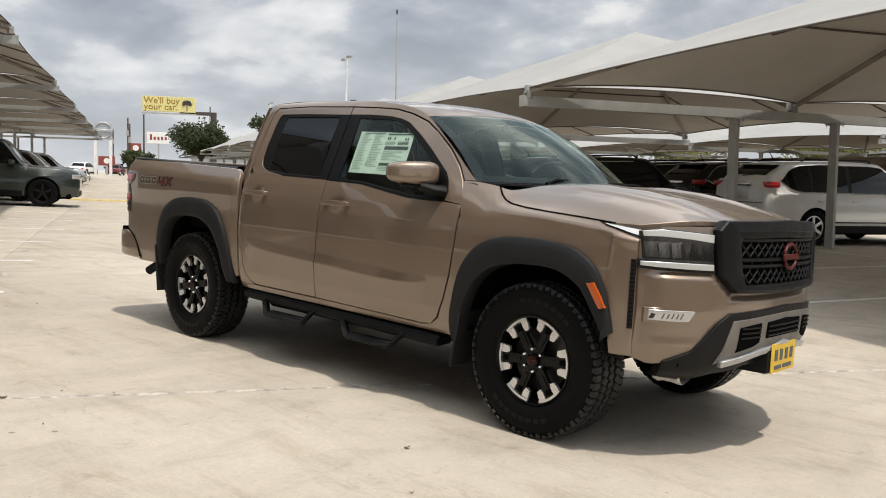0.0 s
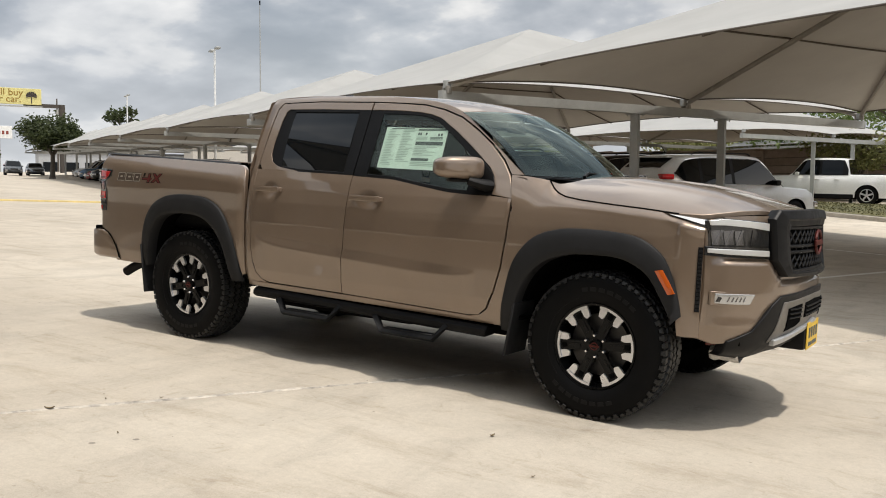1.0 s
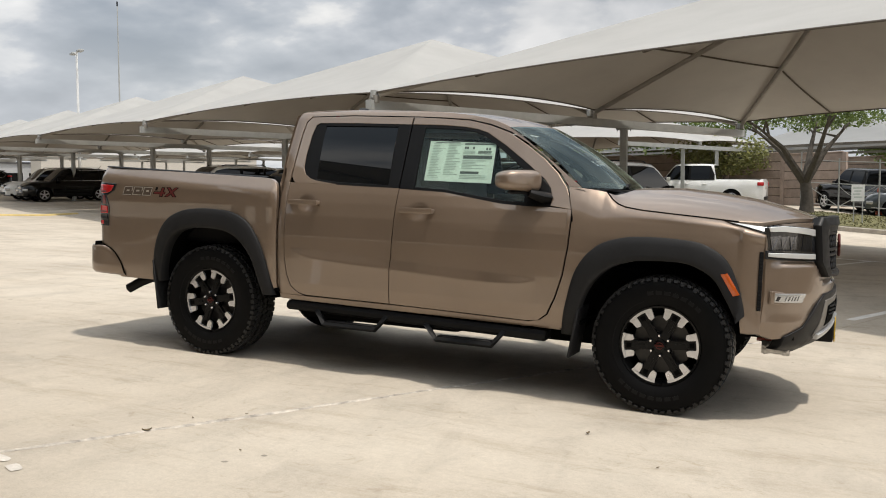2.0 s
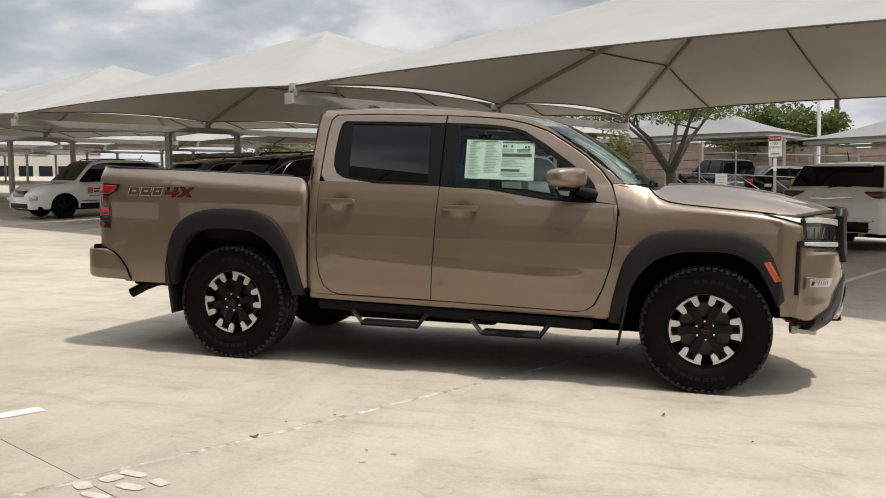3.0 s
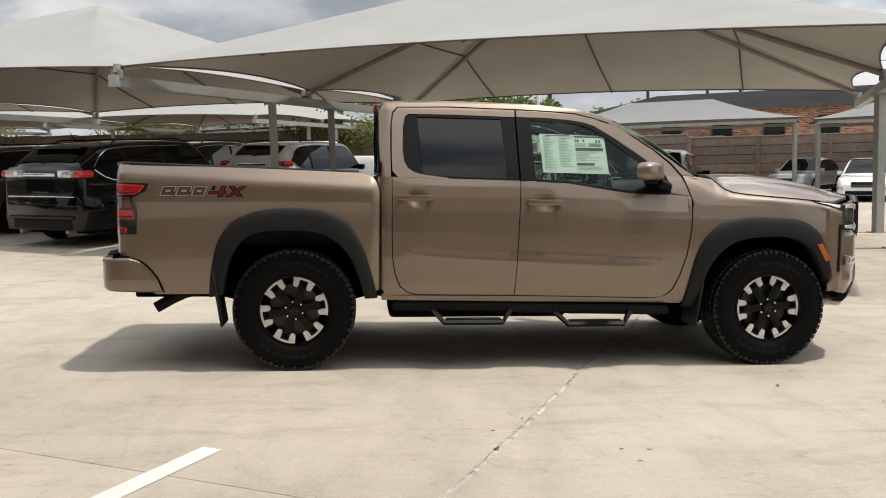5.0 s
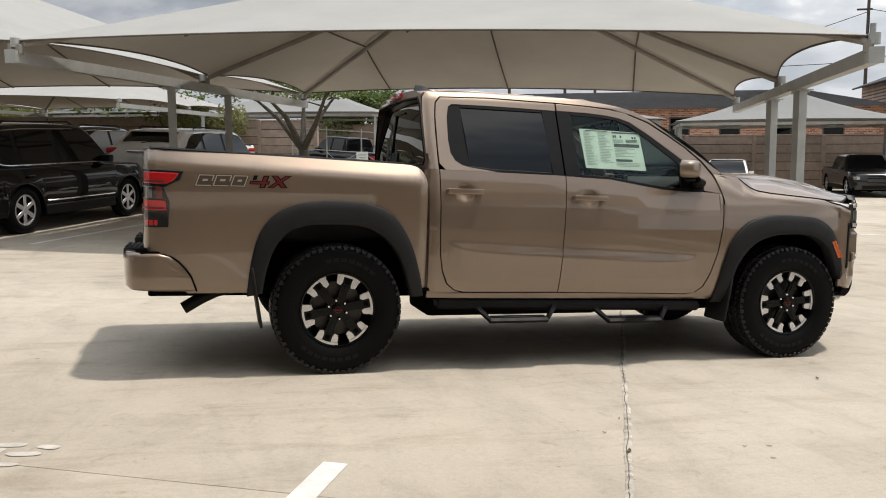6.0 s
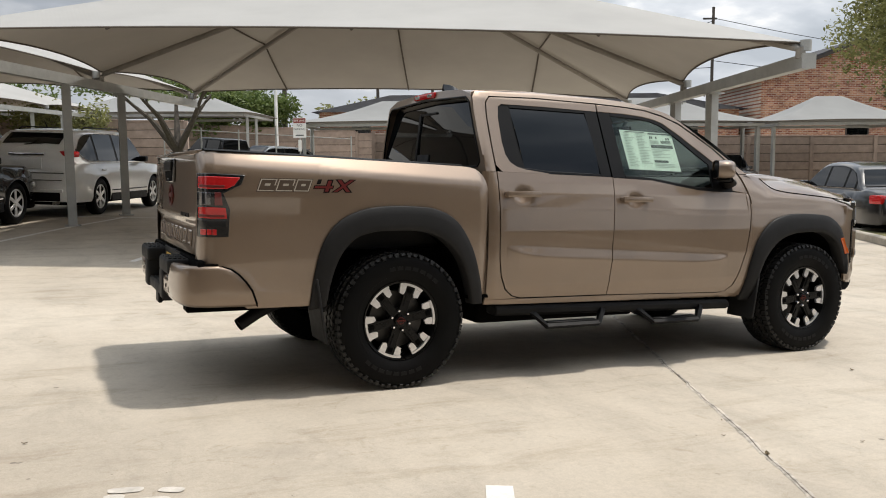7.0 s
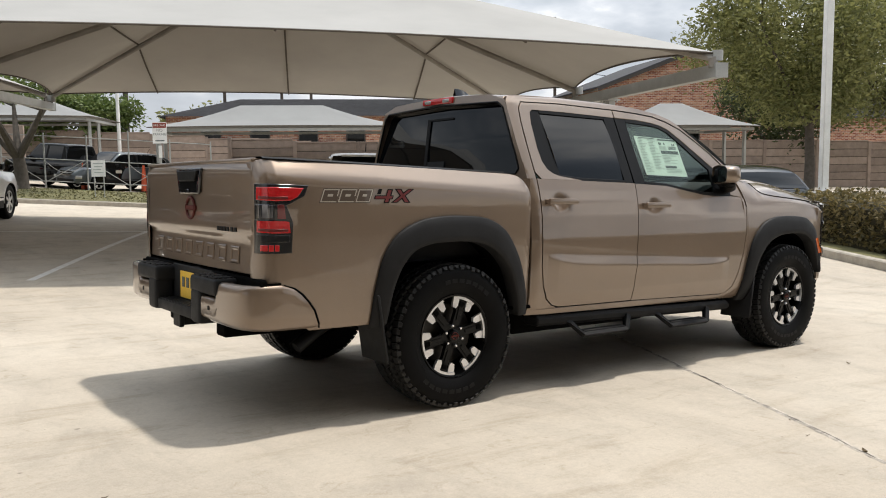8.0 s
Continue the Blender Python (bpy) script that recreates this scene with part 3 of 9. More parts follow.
# the second row, behind
for k in range(7):
    canopy(-18.2 - BAY * (k + 1) + 0.06, -18.2 - BAY * k - 0.06, 24.0, 35.0, 2.95, 1.9, n=8)
    beam(-18.2 - BAY * k, 24.0, 35.0, 2.95, (28.2, 30.8), mid=29.5)
# the row on the other side of the drive aisle
for k in range(-2, 6):
    canopy(-25.0 - 11.4 * k + 0.06, -25.0 - 11.4 * (k - 1) - 0.06, -15.6, -4.1, 3.75, 2.0, n=8)
for k in range(-3, 6):
    beam(-25.0 - 11.4 * k, -15.6, -4.1, 3.75, (-11.2, -9.0), mid=-9.9)

# ---- parked vehicles ----
def wheel_mesh(r, wide, rim_r, spokes, rim_mat, parent, x, y, side, name="wheel"):
    hub = new(name)
    hub.empty_display_size = 0.1
    hub.parent = parent
    hub.matrix_basis = pose(x, y, r, 0, 0, 0 if side < 0 else 180)
    b = bmesh.new()
    h = wide / 2
    lathe(b, [(rim_r, h * 0.8), (rim_r + 0.02, h * 0.95), (r - 0.06, h), (r - 0.015, h * 0.82), (r, h * 0.6), (r, -h * 0.6), (r - 0.015, -h * 0.82), (r - 0.06, -h), (rim_r + 0.02, -h * 0.95), (rim_r, -h * 0.8)], 28)
    part("tyre", b, M_RUBBER, hub)
    b = bmesh.new()
    lathe(b, [(rim_r, h * 0.8), (rim_r, -h * 0.8), (rim_r - 0.02, -h * 0.82), (rim_r - 0.035, -h * 0.4), (rim_r - 0.04, h * 0.7)], 28)
    for k in range(spokes):
        t = 2 * math.pi * k / spokes
        m = Matrix.Rotation(t, 4, "Y")
        box(b, -0.022 - 0.012, 0.034, -h * 0.78, -h * 0.5, 0.03, rim_r - 0.01, 0.008, m)
    tube(b, [(0, -h * 0.82, 0), (0, -h * 0.4, 0)], 0.055, 12)
    part("rim", b, rim_mat, hub)
    b = bmesh.new()
    lathe(b, [(0.001, -h * 0.25), (rim_r - 0.03, -h * 0.25)], 24)
    part("brake_disc", b, M_DARK, hub)
    return hub


def car(kind, label, paint, m, L, W, H, wb, r=0.35, spokes=5, waist=0.0, rim=None, lamps=True, group="parked vehicles", name=None, trim=M_BLACK, tint=M_TINT, rails=True, split_lamps=False, tail=0.155, rear_pane=0.15, draw_in=0.17, lamp_lens=M_RED):
    """A parked vehicle: suv, sedan or pickup. x is ahead, the origin on the ground between the axles."""
    top = holder(name or {"suv": "suv", "sedan": "sedan", "pickup": "pickup_truck"}[kind], label, {"suv": "suv", "sedan": "car", "pickup": "truck"}[kind], group=group, m=m)
    fo = (L - wb) * (0.46 if kind != "pickup" else 0.42)
    xf, xr = wb / 2 + fo, wb / 2 + fo - L
    hw = W / 2
    zs = 0.22 if kind == "sedan" else 0.30
    belt = H * {"suv": 0.615, "sedan": 0.615, "pickup": 0.62}[kind] + waist
    hoodz = belt - 0.02
    A = xf - L * {"suv": 0.27, "sedan": 0.27, "pickup": 0.25}[kind]
    if kind == "suv":
        rf, rr, C = A - 0.68, xr + 0.66, xr + 0.10
        deck = belt + tail * H
    elif kind == "sedan":
        rf, rr, C = A - 0.85, xr + L * 0.26, xr + L * 0.12
        deck = belt + 0.02
    else:
        rf, rr, C = A - 0.62, xr + L * 0.36, xr + L * 0.335
        deck = belt + 0.04
    ar = r + 0.055

    def arch(x):
        z = zs
        for a in (wb / 2, -wb / 2):
            d = abs(x - a)
            if d < ar:
                z = max(z, r + math.sqrt(max(0, ar * ar - d * d)) * 0.97)
        return z

    def upper(x):
        if x > A:
            q = (x - A) / (xf - A)
            return hoodz - (0.06 if kind != "pickup" else 0.03) * q - (0.20 if kind != "pickup" else 0.07) * max(0, q - 0.72) ** 1.4 / 0.16
        if x < C and kind != "pickup":
            q = (C - x) / max(0.01, C - xr)
            return deck - 0.10 * q * q
        return belt if x > C else deck

    def half(x):
        q = max(0, (x - (xf - 0.75)) / 0.75)
        p = max(0, ((xr + 0.55) - x) / 0.55)
        return hw * (1 - 0.20 * q ** 2.2 - 0.13 * p ** 2.4)
    xs = sorted({round(v, 3) for a in (wb / 2, -wb / 2) for v in [a + ar * math.sin(radians(t)) for t in range(-90, 91, 12)] + [a - ar - 0.004, a + ar + 0.004]} | {round(xr + (xf - xr) * k / 22, 3) for k in range(23)} | ({round(C - 0.035, 3), round(C + 0.02, 3)} if kind == "suv" else set()))
    b = bmesh.new()
    rows = []
    for x in xs:
        zb, zt, y = arch(x), upper(x), half(x)
        sh = max(zb + 0.02, min(zt - 0.10, 0.78 * belt))
        low = zb + 0.02 if zb > zs + 0.01 else zb + 0.14
        sec = [(y * 0.965 if zb <= zs + 0.01 else y, zb), (y * 0.995, min(low, sh)), (y, (min(low, sh) + sh) / 2), (y * 0.985, sh), (y * 0.945, zt - 0.035), (y * 0.90, zt), (y * 0.5, zt + 0.02), (0, zt + 0.026)]
        rows.append([Vector((x, -a, z)) for a, z in sec] + [Vector((x, a, z)) for a, z in reversed(sec[:-1])])
    vs = grid(b, rows)
    for row, x in ((vs[0], -1), (vs[-1], 1)):
        # rounded nose and tail
        mid = []
        for v in row:
            mid.append(b.verts.new(Vector((v.co.x + x * 0.05, v.co.y * 0.93, zs + 0.1 + (v.co.z - zs - 0.1) * 0.86))))
        for i in range(len(row) - 1):
            b.faces.new((row[i], row[i + 1], mid[i + 1], mid[i]))
        b.faces.new(mid)
    part("body", b, paint, top, angle=50)
    if kind == "pickup":
        b = bmesh.new()
        box(b, xr + 0.1, C - 0.06, -hw + 0.12, hw - 0.12, deck + 0.015, deck + 0.032, 0.004)
        part("bed_cover", b, trim, top)
    b = bmesh.new()
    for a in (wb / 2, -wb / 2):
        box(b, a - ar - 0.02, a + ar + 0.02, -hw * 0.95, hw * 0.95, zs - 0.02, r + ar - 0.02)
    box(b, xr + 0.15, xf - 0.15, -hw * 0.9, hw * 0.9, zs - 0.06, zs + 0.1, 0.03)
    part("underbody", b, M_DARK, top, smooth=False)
    # the cabin: a smooth roof line over a tapering side
    wt, wbelt = hw * 0.73, hw * 0.93
    line = {"suv": [(A + 0.05, belt - 0.01), (A - 0.16, belt + 0.16), (rf + 0.10, H - 0.10), (rf - 0.22, H - 0.015), ((rf + rr) / 2, H), (rr + 0.30, H - 0.035), (rr - 0.10, H - 0.085), (rr - 0.20, H - 0.14), (C + 0.08, deck + 0.10), (C - 0.03, deck - 0.02)],
            "sedan": [(A + 0.05, belt - 0.01), (A - 0.24, belt + 0.14), (rf + 0.12, H - 0.085), (rf - 0.20, H - 0.012), ((rf + rr) / 2, H), (rr + 0.15, H - 0.05), (rr - 0.20, H - 0.16), (C + 0.15, deck + 0.07), (C - 0.05, deck - 0.01)],
            "pickup": [(A + 0.05, belt - 0.01), (A - 0.18, belt + 0.17), (rf + 0.08, H - 0.075), (rf - 0.2, H - 0.01), ((rf + rr) / 2, H), (rr + 0.2, H - 0.015), (rr + 0.02, H - 0.05), (rr - 0.02, H - 0.14), (C + 0.02, deck + 0.05), (C - 0.02, deck - 0.02)]}[kind]
    curve = []
    for i in range(len(line) - 1):
        p0, p1, p2, p3 = [Vector((*line[min(max(i + d, 0), len(line) - 1)], 0)) for d in (-1, 0, 1, 2)]
        for k in range(4):
            t = k / 4
            curve.append(0.5 * (2 * p1 + (p2 - p0) * t + (2 * p0 - 5 * p1 + 4 * p2 - p3) * t * t + (3 * p1 - p0 - 3 * p2 + p3) * t ** 3))
    curve.append(Vector((*line[-1], 0)))

    def side_y(z, x=0.0):
        """The cabin draws in towards the roof and, on a wagon, towards the tail."""
        p = max(0.0, (xr + 1.2 - x) / 1.2) if kind == "suv" else 0.0
        return (wbelt + (wt - wbelt) * max(0.0, (z - belt) / (H - belt)) ** 1.15) * (1 - draw_in * p * p)
    b = bmesh.new()
    rows = []
    for q in curve:
        z1 = max(q.y, belt - 0.015)
        z0 = belt - 0.03
        sec = [(side_y(z0, q.x), z0)] + [(side_y(z0 + (z1 - 0.06 - z0) * f, q.x), z0 + max(0.0, z1 - 0.06 - z0) * f) for f in (0.35, 0.7, 1.0)]
        y1 = side_y(z1, q.x)
        sec += [(y1 - 0.012, z1 - 0.026), (y1 - 0.05, z1 - 0.006), (y1 - 0.12, z1 + 0.004), (y1 * 0.5, z1 + 0.016), (0, z1 + 0.02)]
        rows.append([Vector((q.x, -a, z)) for a, z in sec] + [Vector((q.x, a, z)) for a, z in reversed(sec[:-1])])
    grid(b, rows)
    part("cabin", b, paint, top, angle=50)
    bp = (A + rr) / 2 - 0.12
    cx, cz = [q.x for q in reversed(curve)], [q.y for q in reversed(curve)]

    def roof_z(x):
        return float(np.interp(x, cx, cz))

    def pane_line(x, low, high):
        """Lower and upper edge of the side glass; a wagon's glass closes in a curve behind."""
        lo = belt + low
        hi = min(roof_z(x) - high, H - high - 0.012)
        if kind == "suv":
            q = max(0.0, min(1.0, (C + 0.80 - x) / 0.56))
            mid = belt + 0.24
            lo += (mid - lo) * q ** 2.6
            hi -= max(0.0, hi - mid) * q ** 3.2
        return lo, max(lo + 0.004, hi)

    def glazing(name, x0, x1, mat, off, low=0.035, high=0.085):
        """Glass on the cabin's side between two places, under the roof line."""
        for sgn in (-1, 1):
            b = bmesh.new()
            rows = []
            for x in np.linspace(x0, x1, 13):
                lo, hi = pane_line(x, low, high)
                rows.append([Vector((x, sgn * (side_y(z, x) + off), z)) for z in np.linspace(lo, hi, 5)])
            grid(b, rows)
            part(name, b, mat, top)
    back = C + (0.26 if kind == "suv" else 0.30 if kind == "sedan" else 0.10)
    glazing("window_surround", back - 0.03, A - 0.14, M_BLACK, 0.006, 0.02, 0.07)
    rear_cut = rr + (0.42 if kind == "suv" else 0.10)
    for x0, x1 in ((bp + 0.05, A - 0.20), (rear_cut + 0.04, bp - 0.05)) + (((back + 0.02, rear_cut - 0.05),) if kind != "pickup" else ()):
        glazing("side_window", x0, x1, tint, 0.011)
    if kind != "pickup":
        # bright line round the side glass
        for sgn in (-1, 1):
            b = bmesh.new()
            xs_ = list(np.linspace(back, A - 0.2, 20))
            loop = [pane_line(x, 0.018, 0.068)[0] for x in xs_]
            tube(b, [(x, sgn * (side_y(z, x) + 0.012), z) for x, z in zip(xs_, loop)], 0.010, 5)
            if kind == "suv":
                tube(b, [(x, sgn * (side_y(z, x) + 0.010), z) for x, z in ((x, pane_line(x, 0.018, 0.068)[1]) for x in xs_[:15])], 0.009, 5)
            part("window_line", b, M_CHROME, top)

    def screen(name, i0, i1, narrow):
        b = bmesh.new()
        rows = []
        for q in curve[i0:i1 + 1]:
            y = side_y(q.y, q.x) - narrow
            nrm = 0.012
            rows.append([Vector((q.x + (nrm if i0 < 12 else -nrm), y * f, q.y + nrm + 0.018 * (1 - f * f))) for f in np.linspace(-1, 1, 9)])
        grid(b, rows)
        part(name, b, M_TINT, top)
    screen("windscreen", 2, 10, 0.085)
    screen("rear_window", len(curve) - (10 if kind != "sedan" else 9), len(curve) - 4, 0.10 if kind != "suv" else rear_pane)
    for a in (wb / 2, -wb / 2):
        for sgn in (-1, 1):
            wheel_mesh(r, 0.22, r * 0.66, spokes, rim or M_ALLOY, top, a, sgn * (hw - 0.125), sgn)
    for sgn in (-1, 1):
        yf = sgn * half(xf) * 0.80
        b = bmesh.new()
        box(b, xf - 0.22, xf + 0.028, yf - 0.20, yf + 0.20, upper(xf) - 0.20, upper(xf) - 0.07, 0.03, Matrix.Translation((xf, yf, 0)) @ Matrix.Rotation(sgn * -0.35, 4, "Z") @ Matrix.Translation((-xf, -yf, 0)), 2)
        part("headlight", b, M_CLEAR if lamps else M_SMOKE, top)
        yr = sgn * half(xr) * 0.86
        b = bmesh.new()
        zl = deck - (0.27 if kind != "suv" else 0.18 if lamp_lens is M_RED else 0.125)
        inner = 0.16 if kind != "suv" else 0.26
        box(b, xr - 0.030, xr + 0.26, yr - (inner if sgn > 0 else 0.13), yr + (0.13 if sgn > 0 else inner), zl, zl + (0.17 if kind != "suv" else 0.13), 0.045, Matrix.Translation((xr, yr, 0)) @ Matrix.Rotation(sgn * 0.35, 4, "Z") @ Matrix.Translation((-xr, -yr, 0)), 2)
        tl_ = part("tail_light", b, lamp_lens, top)
        if split_lamps:
            # clear inner halves with two round bulbs behind the glass
            b = bmesh.new()
            yi = sgn * half(xr) * 0.66
            box(b, xr - 0.088, xr + 0.05, yi - 0.19, yi + 0.17, zl + 0.005, zl + 0.135, 0.03, Matrix.Translation((xr, yi, 0)) @ Matrix.Rotation(sgn * 0.16, 4, "Z") @ Matrix.Translation((-xr, -yi, 0)), 2)
            part("clear_lens", b, M_CLEAR, tl_, "clear inner lens")
            for d in (-0.07, 0.08):
                b = bmesh.new()
                tube(b, [(xr - 0.094, yi + d, zl + 0.07), (xr - 0.02, yi + d, zl + 0.07)], 0.042, 12)
                part("bulb_ring", b, M_LAMPWHITE, tl_)
        b = bmesh.new()
        box(b, A - 0.42, A - 0.26, sgn * (hw + 0.02) - 0.09, sgn * (hw + 0.02) + 0.09, belt + 0.01, belt + 0.14, 0.035, None, 2)
        part("door_mirror", b, trim if kind == "suv" else paint, top)
        for x in (bp + 0.12, rr + 0.62 if kind == "suv" else rr + 0.35):
            b = bmesh.new()
            box(b, x - 0.10, x + 0.10, sgn * (hw * 0.985) - 0.018, sgn * (hw * 0.985) + 0.018, belt - 0.17, belt - 0.14, 0.01)
            part("door_handle", b, paint, top)
        b = bmesh.new()
        box(b, -wb / 2 + ar + 0.05, wb / 2 - ar - 0.05, sgn * hw * 0.985 - 0.02, sgn * hw * 0.985 + 0.02, zs - 0.03, zs + 0.14, 0.015)
        part("sill_trim", b, trim, top)
    b = bmesh.new()
    box(b, xf - 0.1, xf + 0.062, -hw * 0.42, hw * 0.42, belt - 0.40, belt - 0.20, 0.03, None, 2)
    part("grille", b, M_GLOSS, top)
    b = bmesh.new()
    box(b, xf - 0.2, xf + 0.066, -hw * 0.62, hw * 0.62, zs + 0.02, zs + 0.17, 0.03, None, 2)
    part("lower_grille", b, trim, top)
    b = bmesh.new()
    box(b, xr - 0.066, xr + 0.1, -hw * 0.66, hw * 0.66, zs + 0.02, zs + 0.20, 0.03, None, 2)
    part("rear_bumper_trim", b, trim, top)
    b = bmesh.new()
    box(b, xr - 0.062, xr, -0.17, 0.17, deck - 0.42, deck - 0.30, 0.005)
    part("number_plate", b, M_KERB, top)
    if kind == "suv":
        for nm, x0, x1, yy, z0, z1, mm in (("tailgate_garnish", xr - 0.070, xr, hw * 0.36, deck - 0.155, deck - 0.095, M_CHROME), ("plate_recess", xr - 0.064, xr, 0.30, deck - 0.42, deck - 0.20, M_DARK if split_lamps else paint), ("tailgate_seam", xr - 0.066, xr, hw * 0.74, deck - 0.50, deck - 0.485, M_CHROME if split_lamps else trim), ("tailgate_crease", xr - 0.068, xr - 0.02, hw * 0.70, deck - 0.64, deck - 0.625, trim), ("bumper_lip", xr - 0.090, xr, hw * 0.72, zs + 0.20, zs + 0.26, paint), ("roof_spoiler", rr - 0.32, rr + 0.05, wt * 0.74, H - 0.110, H - 0.07, paint)):
            b = bmesh.new()
            box(b, x0, x1, -yy, yy, z0, z1, 0.014, None, 2)
            part(nm, b, mm, top)
        b = bmesh.new()
        tube(b, [(C + 0.02, 0.12, deck + 0.06), (C + 0.03, -0.05, deck + 0.085), (C + 0.04, -0.26, deck + 0.075)], [0.014, 0.010, 0.007], 5)
        part("rear_wiper", b, M_BLACK, top)
        b = bmesh.new()
        tube(b, [(rr + 0.15, 0, H + 0.01), (rr + 0.02, 0, H + 0.17)], [0.014, 0.006], 5)
        part("aerial", b, M_BLACK, top)
        for sgn in (-1, 1):
            b = bmesh.new()
            tube(b, [(xr - 0.04, sgn * hw * 0.52, zs - 0.02), (xr + 0.2, sgn * hw * 0.52, zs - 0.01)], 0.035, 10)
            part("exhaust_tip", b, M_STRUT, top)
            b = bmesh.new()
            box(b, -wb / 2 + ar + 0.08, wb / 2 - ar - 0.08, sgn * (hw * 1.0) - 0.012, sgn * (hw * 1.0) + 0.012, zs + 0.19, zs + 0.215, 0.006)
            part("door_strip", b, M_CHROME if split_lamps else trim, top)
        for sgn in (-1, 1) if rails else ():
            b = bmesh.new()
            tube(b, [(rf - 0.2, sgn * wt * 0.9, H + 0.0), (rf - 0.3, sgn * wt * 0.9, H + 0.045), (rr + 0.4, sgn * wt * 0.9, H + 0.03), (rr + 0.3, sgn * wt * 0.9, H - 0.02)], 0.016, 6)
            part("roof_rail", b, trim, top)
    return top


PW = paint_mat("white_car_paint", (0.84, 0.84, 0.82), 0.0)
PK = paint_mat("black_car_paint", (0.0010, 0.0010, 0.0012), 0.0, 0.25, 1.40, 0.05)
PG = paint_mat("dark_green_paint", (0.022, 0.030, 0.024), 0.3)
PGR = paint_mat("grey_car_paint", (0.050, 0.053, 0.056), 0.45)
PCH = paint_mat("charcoal_car_paint", (0.004, 0.004, 0.005), 0.1, 0.3, 1.45)
PS = paint_mat("silver_car_paint", (0.42, 0.43, 0.44), 0.6)
PGG = paint_mat("blue_grey_paint", (0.055, 0.065, 0.072), 0.4)
PSI = paint_mat("pale_silver_paint", (0.55, 0.56, 0.55), 0.3)
PB = paint_mat("blue_car_paint", (0.05, 0.10, 0.17), 0.4)
PR = paint_mat("red_car_paint", (0.16, 0.02, 0.025), 0.3)

UP, DOWN = 90, -90
# under the first row of canopies
car("suv", "white suv parked under a canopy beside a post", PW, rest(-9.3, 13.0, UP), 5.1, 1.98, 1.78, 3.02, 0.385, 6, split_lamps=False)
car("suv", "black suv with a bright window line, parked under a canopy", PK, rest(-9.75, 7.45, UP), 5.1, 1.98, 1.78, 3.02, 0.385, 6, split_lamps=True)
car("suv", "dark grey suv parked nose-in under a canopy", PGR, rest(-13.05, 7.75, UP), 4.7, 1.85, 1.70, 2.70, 0.36)
logo_suv = car("suv", "white suv with sign lettering on its doors", PW, rest(-22.0, 8.0, DOWN), 4.65, 1.84, 1.70, 2.70, 0.36, rim=M_BLACK)
car("suv", "white suv parked near the end of the canopy row", PW, rest(-0.6, 12.7, UP), 4.65, 1.84, 1.55, 2.70, 0.36, waist=0.06, tail=0.0, rails=False, rear_pane=0.035, draw_in=0.08, lamp_lens=shader("smoked_red_lens", 0.1, 0.0, (0.06, 0.006, 0.007), 0.6)[0])
car("suv", "black suv in the shade of the canopies", PK, rest(-12.6, 13.6, UP), 4.9, 1.95, 1.80, 2.9, 0.37)
car("suv", "black suv in the shade of the canopies", PK, rest(-15.6, 13.6, UP), 4.9, 1.95, 1.80, 2.9, 0.37)
car("suv", "dark suv in the shade of the canopies", PGR, rest(-18.6, 14.0, UP), 4.8, 1.92, 1.75, 2.8, 0.37)
# by the far wall
car("pickup", "white crew cab pickup parked before the far wall", PW, rest(-18.6, 29.6, 204), 5.8, 2.0, 1.93, 3.6, 0.40)
car("sedan", "white hatchback facing the drive aisle", PW, rest(4.9, 28.6, -100), 4.5, 1.80, 1.46, 2.65, 0.32)
car("sedan", "pale silver sedan parked by the far wall", PSI, rest(2.85, 33.0, -112), 4.5, 1.80, 1.46, 2.65, 0.32)
car("pickup", "dark grey pickup parked by the far wall", PCH, rest(10.5, 31.5, DOWN), 5.3, 1.9, 1.62, 3.2, 0.38)
dark_sedan = car("sedan", "dark sedan parked beyond the last canopy", PCH, rest(7.65, 11.9, UP), 4.75, 1.84, 1.38, 2.78, 0.33)
# across the drive aisle
car("pickup", "dark green pickup with black wheels under a canopy", PG, rest(-21.5, -5.75, UP), 5.3, 1.88, 1.83, 3.2, 0.40, rim=M_BLACK)
for s, k, c, l in ((-24.6, "suv", PS, "silver suv parked in a long row"), (-27.6, "sedan", PGR, "grey sedan parked in a long row"), (-30.6, "suv", PK, "black suv parked in a long row"), (-33.5, "sedan", PW, "white sedan parked in a long row"), (-36.4, "suv", PGR, "grey suv parked in a long row"), (-39.5, "suv", PW, "white suv parked in a long row"), (-43, "sedan", PR, "red sedan parked in a long row"), (-47, "suv", PS, "silver suv parked in a long row"), (-52, "sedan", PW, "white sedan parked in a long row")):
    car(k, l, c, rest(s, -6.4, UP), 4.7, 1.85, 1.68 if k == "suv" else 1.46, 2.72, 0.35)
